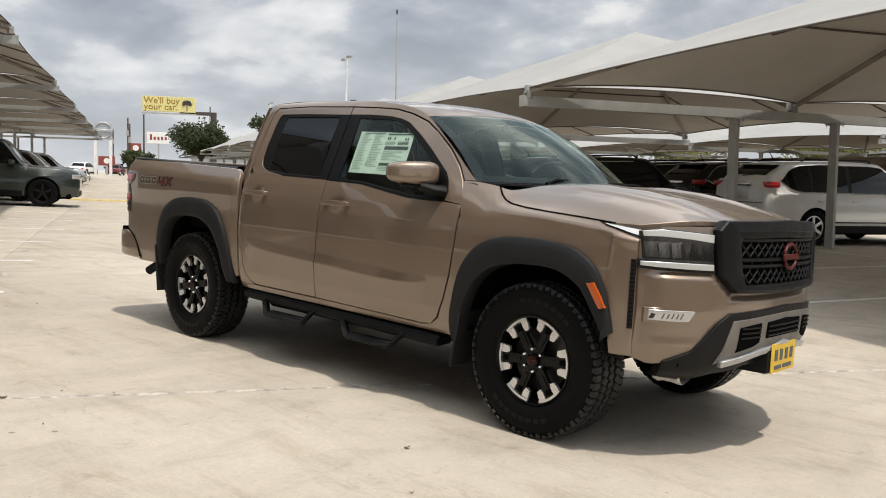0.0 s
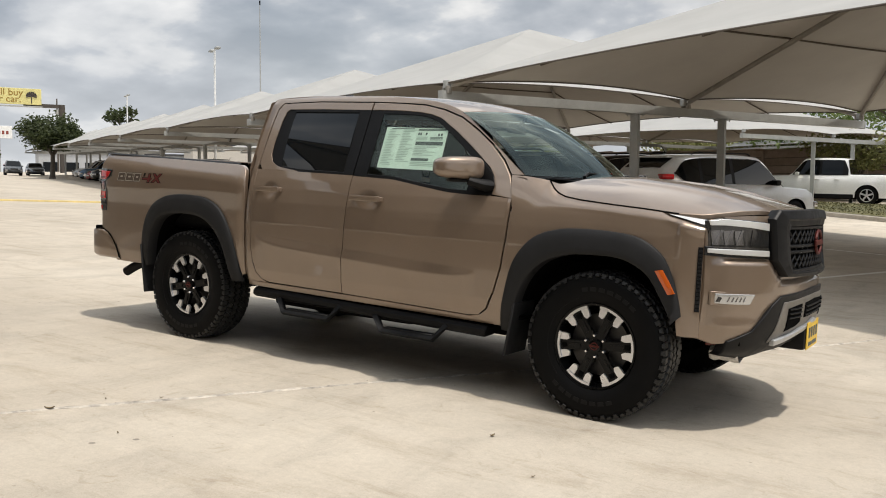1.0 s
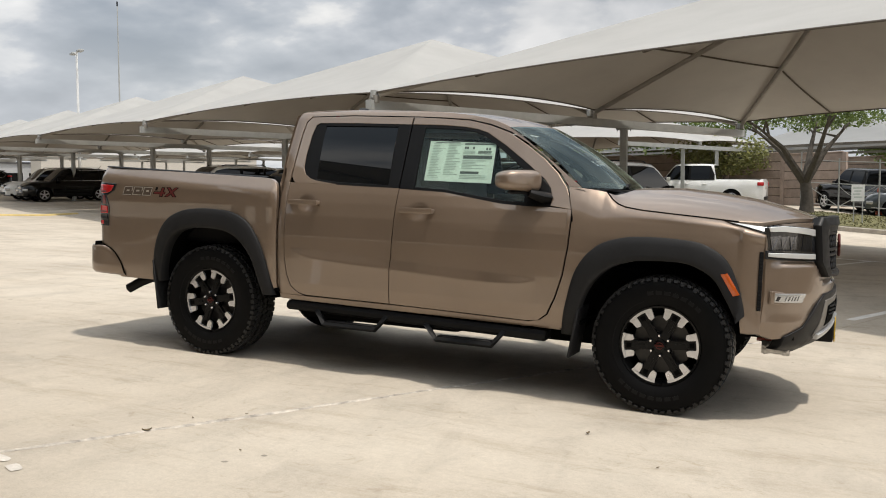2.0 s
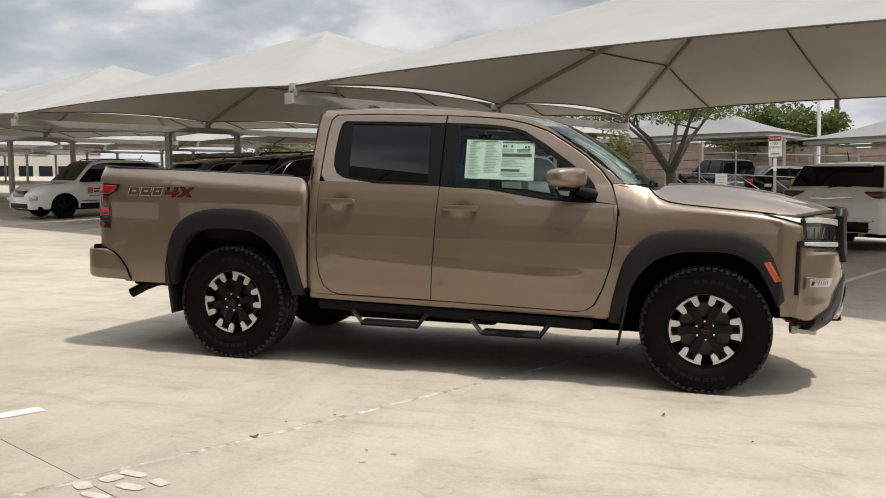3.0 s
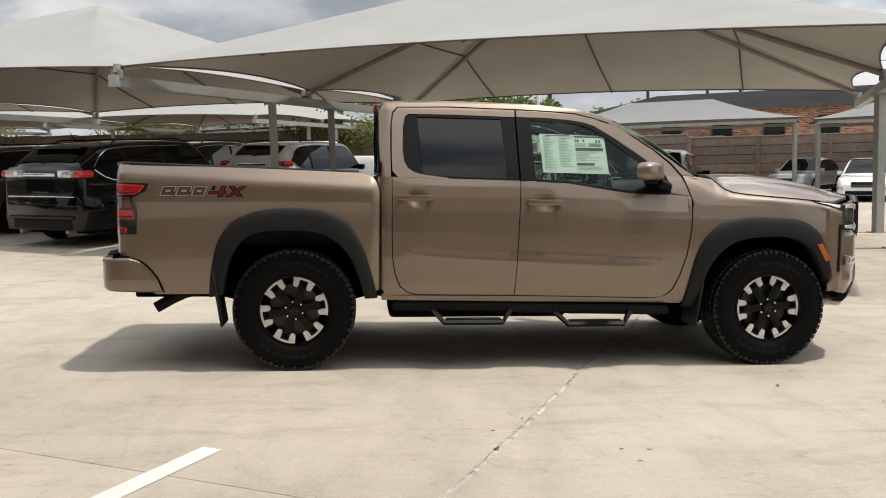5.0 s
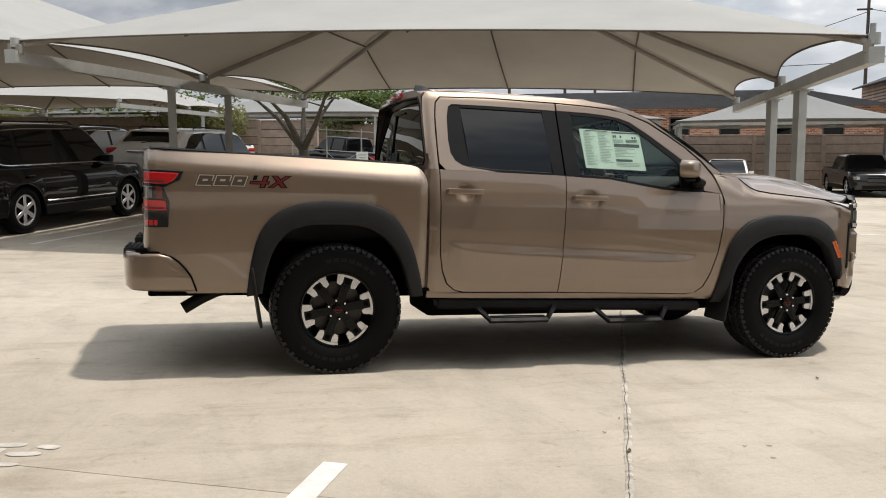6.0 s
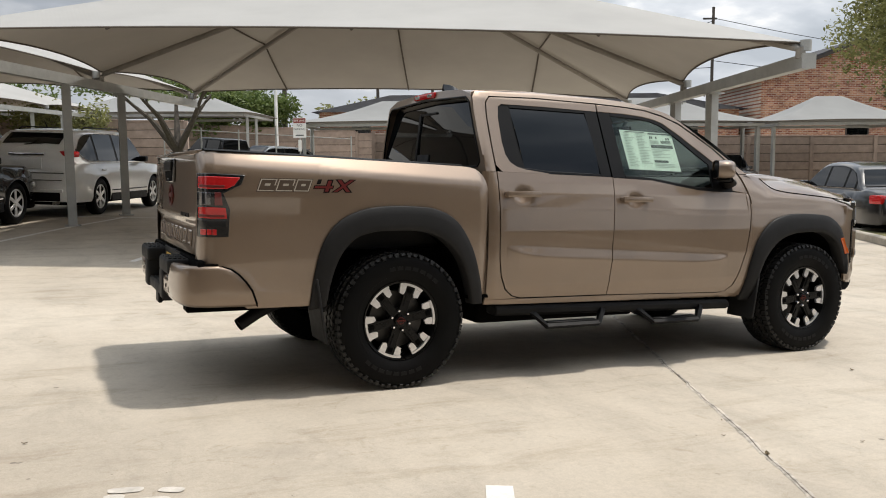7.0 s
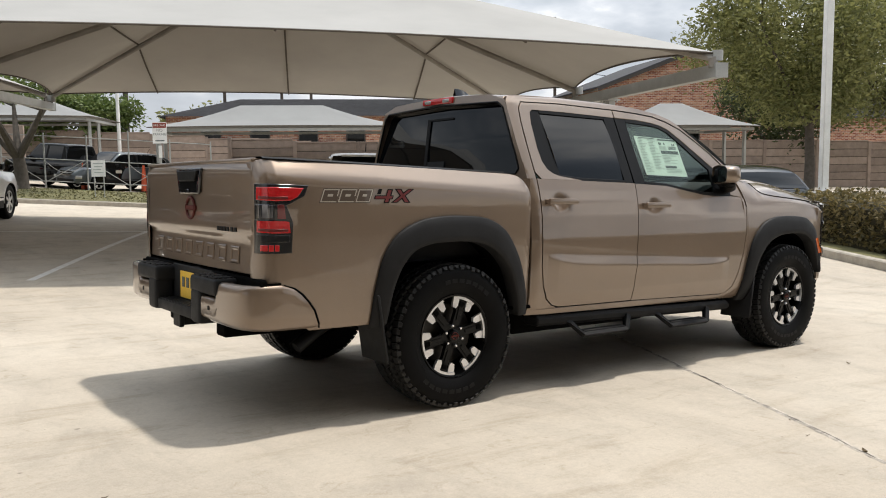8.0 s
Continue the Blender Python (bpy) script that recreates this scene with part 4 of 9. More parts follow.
# far along the first row
for s, w, k, c, t, l in ((-62, 7.4, "sedan", PW, 180, "white sedan far along the canopy row"), (-45.2, 8.6, "suv", PW, DOWN, "white suv far along the canopy row"), (-42.4, 8.8, "suv", PK, DOWN, "black suv far along the canopy row"), (-66, 8.6, "suv", PK, DOWN, "black suv far along the canopy row"), (-70, 8.6, "sedan", PR, DOWN, "red sedan far along the canopy row"), (-74, 8.6, "suv", PB, DOWN, "blue suv far along the canopy row"), (-78, 8.6, "suv", PS, DOWN, "silver suv far along the canopy row"), (-106, 2.9, "suv", PGR, 0, "grey suv at the far end of the lot"), (-108, 5.4, "sedan", PGG, 0, "dark sedan at the far end of the lot"), (-104, -6.6, "sedan", PW, 160, "white sedan at the far end of the lot"), (-116, -3.2, "sedan", PR, 170, "red car at the far end of the lot"), (-122, 0.4, "suv", PB, 20, "blue car at the far end of the lot")):
    car(k, l, c, rest(s, w, t), 4.7, 1.85, 1.68 if k == "suv" else 1.46, 2.72, 0.35)
# behind the fence
car("pickup", "black pickup behind the chain-link gate", PK, rest(-11.65, 31.6, 150), 5.3, 1.9, 1.8, 3.2, 0.38)
car("suv", "dark blue-grey crossover parked behind the fence", PGG, rest(-9.5, 31.2, 226), 4.5, 1.82, 1.58, 2.65, 0.34, rails=False)


# door_bars: plain shapes in place of lettering on two vehicles
M_LIME = worn("lime_vinyl", (0.42, 0.55, 0.06), 0.5, low=0.95, bump=0.0)
M_RUST = worn("orange_vinyl", (0.55, 0.16, 0.06), 0.5, low=0.95, bump=0.0)
M_GREYV = worn("grey_vinyl", (0.10, 0.10, 0.10), 0.6, low=0.95, bump=0.0)
for sgn in (-1, 1):
    for x0, x1, z0, z1, mm in ((-0.02, 0.14, 0.72, 0.90, M_RUST), (-0.36, -0.05, 0.84, 0.88, M_GREYV), (-0.36, -0.05, 0.75, 0.80, M_GREYV), (-0.60, -0.42, 0.86, 0.88, M_GREYV), (-0.62, -0.42, 0.80, 0.82, M_GREYV), (-0.66, -0.42, 0.73, 0.75, M_GREYV), (-0.40, 0.10, 0.64, 0.66, M_GREYV)):
        b = bmesh.new()
        y = sgn * 0.925
        box(b, x0 + 0.5, x1 + 0.5, y - 0.004, y + 0.004, z0, z1, 0.0)
        part("door_bar", b, mm, logo_suv, smooth=False)
    for k in range(5):
        b = bmesh.new()
        y = sgn * 0.926
        box(b, 0.55 - 0.115 * k, 0.62 - 0.115 * k, y - 0.004, y + 0.004, 0.52, 0.70, 0.0)
        part("door_bar", b, M_LIME, dark_sedan, smooth=False)

# ---- the tan pickup ----
TRUCK = Matrix.Translation((0, 0.035, 0)) @ Euler((radians(-0.945), radians(2.063), 0)).to_matrix().to_4x4()
M_TAN = paint_mat("tan_metallic_paint", (0.233, 0.171, 0.122), 0.50, 0.37, 1.62)


def pane_mat(name, tint, gloss=1.0):
    """Thin glass: it tints what is behind it and mirrors at a glance."""
    m, n, l, b = shader(name)
    n.remove(b)
    clear, shine, mix, fres = n.new("ShaderNodeBsdfTransparent"), n.new("ShaderNodeBsdfGlossy"), n.new("ShaderNodeMixShader"), n.new("ShaderNodeFresnel")
    clear.inputs[0].default_value = (*tint, 1)
    shine.inputs["Roughness"].default_value = 0.015
    shine.inputs[0].default_value = (0.82, 0.97, 0.92, 1)
    fres.inputs[0].default_value = 1.42
    l.new(fres.outputs[0], mix.inputs[0])
    l.new(clear.outputs[0], mix.inputs[1])
    l.new(shine.outputs[0], mix.inputs[2])
    l.new(mix.outputs[0], n["Material Output"].inputs[0])
    return m


M_PANE = pane_mat("green_tinted_glass", (0.72, 0.82, 0.77))
M_SHADE = shader("privacy_glass_glossy", 0.015, 0.0, (0.003, 0.004, 0.005), 0.0, 0.38)[0]
M_SEALB = worn("black_window_trim", (0.004, 0.004, 0.0042), 0.42, spec=0.16, low=0.9, scale=6, bump=0.03)
M_WRAP = worn("crumpled_plastic_wrap", (0.55, 0.53, 0.50), 0.35, low=0.7, scale=30, bump=0.3)
M_PAPER = worn("window_sticker_paper", (0.70, 0.76, 0.70), 0.6, low=0.95, scale=4, bump=0.0)
M_INK = worn("printed_grey", (0.46, 0.51, 0.47), 0.7, bump=0.0)
M_INKD = worn("printed_dark", (0.10, 0.115, 0.11), 0.7, bump=0.0)
M_SEAT = worn("seat_fabric", (0.035, 0.035, 0.037), 0.85)
M_HOT = shader("red_accent", 0.45, 0.0, (0.24, 0.05, 0.035), 0.2)[0]
M_COPPER = shader("dark_red_badge", 0.5, 0.1, (0.085, 0.014, 0.010), 0.0, 0.25)[0]
M_DECAL = shader("light_decal", 0.4, 0.0, (0.42, 0.38, 0.32), 0.3)[0]
M_GUN = worn("dark_gloss_rim", (0.0040, 0.0040, 0.0040), 0.28, 0.0, spec=0.15, low=0.9, bump=0.0, coat=0.1)
M_TREAD = worn("dusty_tread_rubber", (0.0145, 0.0145, 0.0142), 0.5, spec=0.35, low=0.7, scale=9, fine=60, bump=0.1)
M_PRINT = worn("sidewall_print", (0.0062, 0.0062, 0.0062), 0.55, spec=0.2, bump=0.0)
M_REFL = shader("dim_reflector", 0.12, 0.9, (0.16, 0.16, 0.17), 0.8)[0]
M_MIRROR = shader("mirror_glass", 0.02, 1.0, (0.30, 0.31, 0.31))[0]
M_DRED = shader("dark_red_decal", 0.35, 0.0, (0.13, 0.010, 0.009), 0.2)[0]
M_EDGE = shader("dark_decal_edge", 0.4, 0.1, (0.085, 0.060, 0.042), 0.5)[0]
M_PLATE = worn("yellow_plate", (0.72, 0.46, 0.04), 0.45, low=0.95, bump=0.0)

truck = holder("pickup_truck", "tan metallic crew cab pickup with black flares and side steps", "pickup truck", m=TRUCK)


def smoothline(pts, n):
    """Catmull-Rom through 2D points, n steps a span."""
    p = [Vector((*q, 0)) if len(q) == 2 else Vector(q) for q in pts]
    out = []
    for i in range(len(p) - 1):
        a, b, c, d = p[max(i - 1, 0)], p[i], p[i + 1], p[min(i + 2, len(p) - 1)]
        for k in range(n):
            t = k / n
            out.append(0.5 * ((2 * b) + (c - a) * t + (2 * a - 5 * b + 4 * c - d) * t * t + (3 * b - a - 3 * c + d) * t ** 3))
    out.append(p[-1])
    return out


def straight(pts, n):
    p = [Vector((*q, 0)) for q in pts]
    return [p[i].lerp(p[i + 1], k / n) for i in range(len(p) - 1) for k in range(n)] + [p[-1]]


CAB_Z = (0.38, 0.44, 0.50, 0.57, 0.66, 0.74, 0.90, 1.04, 1.13, 1.20, 1.26, 1.72, 1.76, 1.79)
CAB_Y = (0.830, 0.868, 0.892, 0.908, 0.914, 0.920, 0.924, 0.916, 0.902, 0.884, 0.864, 0.668, 0.640, 0.60)
BOX_Z = (0.38, 0.46, 0.56, 0.75, 0.95, 1.10, 1.20, 1.34)
BOX_Y = (0.845, 0.878, 0.902, 0.918, 0.925, 0.927, 0.926, 0.920)
HANDLES = ((-0.816, 1.128), (0.037, 1.103))
TAIL_X = (-2.724, -2.720, -2.708, -2.69, -2.65, -2.58, -2.45, -2.2)
TAIL_D = (-0.130, -0.104, -0.076, -0.048, -0.028, -0.015, -0.005, 0.0)


def nose_x(y, z):
    """How far the front end reaches ahead at y, z."""
    a = min(abs(y), 0.8995) / 0.9
    return 2.0 + 0.46 * (1 - a ** 2.6) ** 0.6 + float(np.interp(z, (0.38, 0.42, 0.46, 0.57, 0.73, 0.9, 1.1, 1.2), (-0.16, -0.09, -0.04, 0.0, 0.012, 0.008, 0.0, -0.015)))


def flank(x, z):
    """Half the body's width at x, z."""
    if x < -1.04 and z < 1.36:
        y = float(np.interp(z, BOX_Z, BOX_Y)) + float(np.interp(x, TAIL_X, TAIL_D))
        # shoulder: the top edge of the box leans in above a sloping crease
        q = z - (1.257 - 0.047 * (x + 2.69))
        y -= 0.72 * max(0.0, q) + 0.006 * math.exp(-(q / 0.012) ** 2)
        # the box rolls in next to the cab
        return y - 0.022 * max(0.0, (x + 1.115) / 0.065) ** 2
    y = float(np.interp(z, CAB_Z, CAB_Y))
    if x < 0.98 and z < 1.0:
        # long lens-shaped ledge pressed into the doors
        f = 1 - min(1.0, abs((x + 0.035) / 0.885)) ** 6
        if f > 0.0:
            zt, h = 0.770 - 0.050 * x, 0.012 + 0.050 * f
            y += 0.0125 * min(1.0, 2.2 * f) * (0.0 if z > zt else (zt - z) / h if z > zt - h else math.exp(-(zt - h - z) / 0.11))
    if abs(z - 1.115) < 0.08:
        # dished cups behind the grips
        for hx, hz in HANDLES:
            q = ((x - hx - 0.004) / 0.066) ** 2 + ((z - hz + 0.006) / 0.058) ** 2
            if q < 1.0:
                y -= 0.019 * (1 - q) ** 1.2
    if x < -0.985:
        # rear corner of the cab, rounded
        y -= (0.022 if z < 1.2 else max(0.008, 0.022 - 0.06 * (z - 1.2))) * min(1.0, (-0.985 - x) / 0.05) ** 2
    if z > 1.0:
        # the cab draws in towards the screen
        y -= 0.034 * min(1.0, max(0.0, (x - 0.05) / 0.6)) * min(1.0, (z - 1.0) / 0.28)
    if 1.02 < x:
        y += 0.006 * math.exp(-((z - 1.10) / 0.05) ** 2)
    if x > 2.0:
        q = min(1.0, ((x - 2.0) / 0.46) ** (1 / 0.6))
        y = min(y, 0.9 * (1 - q) ** (1 / 2.6) + 0.004)
    elif x > 1.7:
        y -= 0.022 * ((x - 1.7) / 0.3) ** 2
    return y


def on_side(x, z, sgn, off=0.0):
    return Vector((x, sgn * (flank(x, z) + off), z))


def roll_edges(bm, depth, way):
    """Turns the open rim of a sheet inwards, to give the panel an edge."""
    rim = [e for e in bm.edges if len(e.link_faces) == 1]
    r = bmesh.ops.extrude_edge_only(bm, edges=rim)
    for v in r["geom"]:
        if isinstance(v, bmesh.types.BMVert):
            v.co += way(v.co) * depth
    return bm


def soften(ob, width=0.004):
    b = ob.modifiers.new("edge", "BEVEL")
    b.width, b.segments, b.limit_method, b.angle_limit = width, 2, "ANGLE", radians(50)
    b.harden_normals = False
    return ob


def skin(name, bottom, top, rows, sgn, mat, off=0.0, depth=0.014, parent=None, label="", edge=0.0035, bulge=None):
    """A body panel on the flank, stretched between a lower and an upper line of equal length."""
    bm = bmesh.new()
    table = []
    for a, c in zip(bottom, top):
        col = []
        for k in range(rows + 1):
            p = a.lerp(c, k / rows)
            o = off if bulge is None else off + bulge(p.x, p.y)
            col.append(on_side(p.x, p.y, sgn, o))
        table.append(col)
    grid(bm, table)
    if depth:
        roll_edges(bm, depth, lambda co: Vector((0, -sgn, 0)))
    ob = part(name, bm, mat, parent or truck, label, angle=38)
    return soften(ob, edge) if edge else ob


# outlines of the flank, as x and z
F_OUT = [(1.005, 0.40), (1.040, 0.60), (1.100, 0.81), (1.215, 0.945), (1.36, 1.000), (1.50, 1.012), (1.68, 1.008), (1.82, 0.985), (1.94, 0.905), (2.005, 0.775), (2.035, 0.675), (2.048, 0.605)]
F_IN = [(1.090, 0.40), (1.125, 0.57), (1.185, 0.71), (1.285, 0.815), (1.41, 0.865), (1.52, 0.878), (1.67, 0.880), (1.77, 0.862), (1.875, 0.800), (1.945, 0.69), (1.985, 0.61), (2.005, 0.56)]
R_OUT = [(-2.140, 0.48), (-2.118, 0.68), (-2.072, 0.85), (-1.985, 0.965), (-1.85, 1.030), (-1.70, 1.052), (-1.55, 1.052), (-1.40, 1.035), (-1.265, 0.965), (-1.165, 0.82), (-1.105, 0.65), (-1.060, 0.47)]
R_IN = [(-2.050, 0.50), (-2.030, 0.63), (-1.985, 0.765), (-1.905, 0.865), (-1.80, 0.905), (-1.69, 0.914), (-1.56, 0.914), (-1.44, 0.898), (-1.335, 0.845), (-1.240, 0.74), (-1.185, 0.61), (-1.145, 0.47)]


def arch_floor(line, x, low):
    """Lower edge of a panel that the wheel arch cuts."""
    if x <= line[0][0] or x >= line[-1][0]:
        return low
    return max(low, float(np.interp(x, [p[0] for p in line], [p[1] for p in line])))


F_CUT = [((a[0] + b[0]) / 2, (a[1] + b[1]) / 2) for a, b in zip(F_OUT, F_IN)]
R_CUT = [((a[0] + b[0]) / 2, (a[1] + b[1]) / 2) for a, b in zip(R_OUT, R_IN)]
# cut between bonnet and wing: x, half width, height
HOOD_CUT = ((1.225, 0.786, 1.262), (1.243, 0.797, 1.246), (1.264, 0.815, 1.222), (1.302, 0.830, 1.193), (1.353, 0.842, 1.174), (1.45, 0.852, 1.160), (1.62, 0.862, 1.146), (1.80, 0.858, 1.133), (1.90, 0.850, 1.124), (1.955, 0.845, 1.119), (2.03, 0.838, 1.113), (2.10, 0.82, 1.107), (2.2, 0.80, 1.10))
# top of the wing behind that cut, up to the screen
WING_TOP = ((1.004, 0.822, 1.284), (1.03, 0.820, 1.284), (1.08, 0.815, 1.282), (1.13, 0.808, 1.277), (1.18, 0.797, 1.270)) + HOOD_CUT[:9] + ((1.955, 0.860, 1.104), (2.03, 0.870, 1.086), (2.075, 0.865, 1.072), (2.132, 0.850, 1.056))
WING_MID = ((1.057, 1.10), (1.075, 1.105), (1.10, 1.11), (1.14, 1.115), (1.185, 1.118), (1.225, 1.118), (1.25, 1.117), (1.275, 1.115), (1.31, 1.113), (1.36, 1.11), (1.45, 1.106), (1.62, 1.098), (1.80, 1.086), (1.90, 1.077), (1.955, 1.070), (2.03, 1.045), (2.075, 1.03), (2.128, 1.02))


def hood_line(x):
    return float(np.interp(x, [p[0] for p in HOOD_CUT], [p[2] for p in HOOD_CUT]))


def hood_half(x):
    return float(np.interp(x, [p[0] for p in HOOD_CUT], [p[1] for p in HOOD_CUT]))


DOOR_R_LOW = straight([(-0.966, 1.10), (-0.966, 0.90), (-0.962, 0.74), (-0.945, 0.63), (-0.912, 0.55), (-0.86, 0.508), (-0.80, 0.494), (-0.50, 0.490), (-0.158, 0.487)], 12)
DOOR_R_TOP = straight([(-0.966, 1.262), (-0.96, 1.262), (-0.945, 1.261), (-0.92, 1.260), (-0.88, 1.259), (-0.84, 1.258), (-0.79, 1.257), (-0.50, 1.251), (-0.121, 1.243)], 12)
DOOR_F_LOW = straight([(-0.1525, 0.486), (0.20, 0.478), (0.55, 0.470), (0.79, 0.464), (0.86, 0.472), (0.915, 0.515), (0.965, 0.62), (1.008, 0.76), (1.034, 0.93), (1.042, 1.08)], 12)
DOOR_F_TOP = straight([(-0.1155, 1.240), (0.20, 1.228), (0.42, 1.194), (0.60, 1.168), (0.74, 1.161), (0.82, 1.159), (0.90, 1.160), (0.95, 1.157), (1.0, 1.153), (1.041, 1.150)], 12)


for sgn in (-1, 1):
    # doors
    for name, lo, hi, hx, hz in (("rear_door", DOOR_R_LOW, DOOR_R_TOP, *HANDLES[0]), ("front_door", DOOR_F_LOW, DOOR_F_TOP, *HANDLES[1])):
        door = skin(name, lo, hi, 76, sgn, M_TAN)
        b = bmesh.new()
        y = flank(hx, hz) + 0.019
        box(b, hx - 0.118, hx + 0.118, sgn * (y + 0.034) - 0.011, sgn * (y + 0.034) + 0.011, hz - 0.018, hz + 0.018, 0.009, None, 2)
        for e in (-0.10, 0.10):
            box(b, hx + e - 0.018, hx + e + 0.018, sgn * (y + 0.012) - 0.020, sgn * (y + 0.012) + 0.020, hz - 0.014, hz + 0.014, 0.004)
        part("door_handle", b, M_TAN, door, "body-coloured grip handle")
    # sill below the doors, and the rear corner of the cab
    skin("rocker_panel", straight([(-1.035, 0.452), (0.0, 0.436), (0.80, 0.424), (1.0, 0.42)], 8), straight([(-1.035, 0.488), (0.0, 0.478), (0.80, 0.459), (0.98, 0.50)], 8), 5, sgn, M_TAN, -0.003)
    skin("cab_pillar", straight([(-1.036, 0.487), (-1.036, 0.50), (-1.036, 0.55), (-1.036, 0.63), (-1.036, 0.74), (-1.036, 0.90), (-1.038, 1.262)], 5), straight([(-0.817, 0.4885), (-0.8655, 0.5045), (-0.919, 0.5465), (-0.951, 0.627), (-0.9677, 0.7385), (-0.9715, 0.90), (-0.9715, 1.262)], 5), 5, sgn, M_TAN, -0.001, edge=0.002)
    skin("wing_foot", straight([(0.862, 0.466), (0.925, 0.512), (0.972, 0.615), (1.016, 0.757), (1.043, 0.928), (1.051, 1.08)], 4), straight([(1.03, 0.425), (1.064, 0.50), (1.066, 0.615), (1.066, 0.757), (1.066, 0.928), (1.0665, 1.08)], 4), 5, sgn, M_TAN, -0.001, edge=0.002)
    skin("inner_shell", straight([(-1.03, 0.46), (1.06, 0.44)], 20), straight([(-1.03, 1.24), (1.06, 1.15)], 20), 14, sgn, M_DARK, -0.016, 0.0, edge=0)
    # load box side
    xs = sorted({round(v, 4) for v in list(np.linspace(-2.06, -1.050, 44)) + list(np.linspace(-2.6, -2.06, 18)) + list(np.linspace(-2.724, -2.6, 16)) + list(np.linspace(-1.125, -1.050, 9)) + [p[0] for p in R_CUT]})
    lo = [Vector((x, arch_floor(R_CUT, x, 0.50 if x > -2.5 else 0.52), 0)) for x in xs]
    hi = [Vector((x, float(np.interp(x, (-2.724, -2.69, -2.4, -1.20, -1.15, -1.115, -1.09, -1.072, -1.060, -1.050), (1.318, 1.332, 1.326, 1.288, 1.284, 1.274, 1.258, 1.236, 1.208, 1.165))), 0)) for x in xs]
    skin("load_box_side", lo, hi, 26, sgn, M_TAN, edge=0.006, depth=0.03)
    # painted wall of the gap between cab and box
    b = bmesh.new()
    grid(b, [[Vector((x, sgn * (0.924 - d), z)) for z in np.linspace(0.50, 1.262, 9)] for x, d in ((-1.062, 0.075), (-1.046, 0.062), (-1.030, 0.052))])
    part("gap_wall", b, M_TAN, truck, smooth=False)
    # front wing: flank, then a sloping shoulder up to the bonnet
    b = bmesh.new()
    table = []
    for q in np.linspace(0, len(WING_MID) - 1, 86):
        at = lambda rows_, c: float(np.interp(q, range(len(rows_)), [r[c] for r in rows_]))
        xm, zm = at(WING_MID, 0), at(WING_MID, 1)
        x0 = max(xm, 1.0595)
        z0 = arch_floor(F_CUT, x0, 0.425) if x0 < 2.03 else 0.507
        col = [on_side(x0 + (xm - x0) * k / 16, z0 + (zm - z0) * k / 16, sgn) for k in range(17)]
        end = Vector((at(WING_TOP, 0), sgn * at(WING_TOP, 1), at(WING_TOP, 2)))
        last = col[-1]
        for k in range(1, 8):
            f = k / 7
            p = last.lerp(end, f)
            col.append(p + Vector((0, sgn * 0.010, 0.004)) * math.sin(math.pi * f) ** 0.8)
        table.append(col)
    grid(b, table)
    roll_edges(b, 0.022, lambda co: Vector((0, -sgn, -0.3)))
    soften(part("front_wing", b, M_TAN, truck, angle=34), 0.004)
    # wheel arch flares
    for name, out, inn in (("front_flare", F_OUT, F_IN), ("rear_flare", R_OUT, R_IN)):
        a, c = smoothline(out, 5), smoothline(inn, 5)
        b = bmesh.new()
        table = []
        for p, q in zip(a, c):
            row = []
            for f, o in ((0.0, -0.004), (0.0, 0.014), (0.05, 0.021), (0.35, 0.030), (0.75, 0.036), (0.94, 0.036), (1.0, 0.030), (1.02, -0.05)):
                v = p.lerp(q, f)
                w = on_side(v.x, min(v.y, 1.2), sgn, o)
                row.append(w)
            table.append(row)
        grid(b, table)
        fl = part(name, b, M_FLARE, truck, "textured dark grey plastic wheel arch flare", angle=50)
        if name == "front_flare":
            b = bmesh.new()
            rows = []
            for k in range(9):
                f = k / 8
                lo_, hi_ = Vector((1.985, 0.712, 0)).lerp(Vector((1.915, 0.828, 0)), f), Vector((2.020, 0.722, 0)).lerp(Vector((1.952, 0.836, 0)), f)
                rows.append([on_side(*(lo_.lerp(hi_, g).xy), sgn, 0.037 + 0.004 * math.sin(math.pi * g)) for g in (0, 0.33, 0.66, 1)])
            grid(b, rows)
            roll_edges(b, 0.012, lambda co: Vector((0, -sgn, 0)))
            part("side_marker", b, M_AMBER, fl, "amber side marker lens")
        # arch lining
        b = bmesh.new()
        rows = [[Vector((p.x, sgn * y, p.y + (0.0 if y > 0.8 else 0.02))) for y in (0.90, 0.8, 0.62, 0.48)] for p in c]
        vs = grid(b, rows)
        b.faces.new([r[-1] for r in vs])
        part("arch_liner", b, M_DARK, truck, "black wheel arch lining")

    # ---- side glass and pillars ----
    def strip_between(name, outer, inner, mat, n=4, off=0.0, depth=0.012, edge=0.003, cols=4, parent=None, label=""):
        skin(name, smoothline(inner, n), smoothline(outer, n), cols, sgn, mat, off, depth, parent, label, edge)
    skin("rear_door_frame", straight([(-0.60, 1.257), (-0.77, 1.279), (-0.82, 1.293), (-0.862, 1.319), (-0.888, 1.367), (-0.897, 1.45), (-0.892, 1.60), (-0.877, 1.668), (-0.851, 1.684), (-0.56, 1.683), (-0.134, 1.673)], 4), straight([(-0.60, 1.2525), (-0.77, 1.257), (-0.86, 1.259), (-0.93, 1.261), (-0.966, 1.300), (-0.969, 1.40), (-0.967, 1.60), (-0.957, 1.687), (-0.925, 1.725), (-0.60, 1.732), (-0.132, 1.722)], 4), 5, sgn, M_TAN)
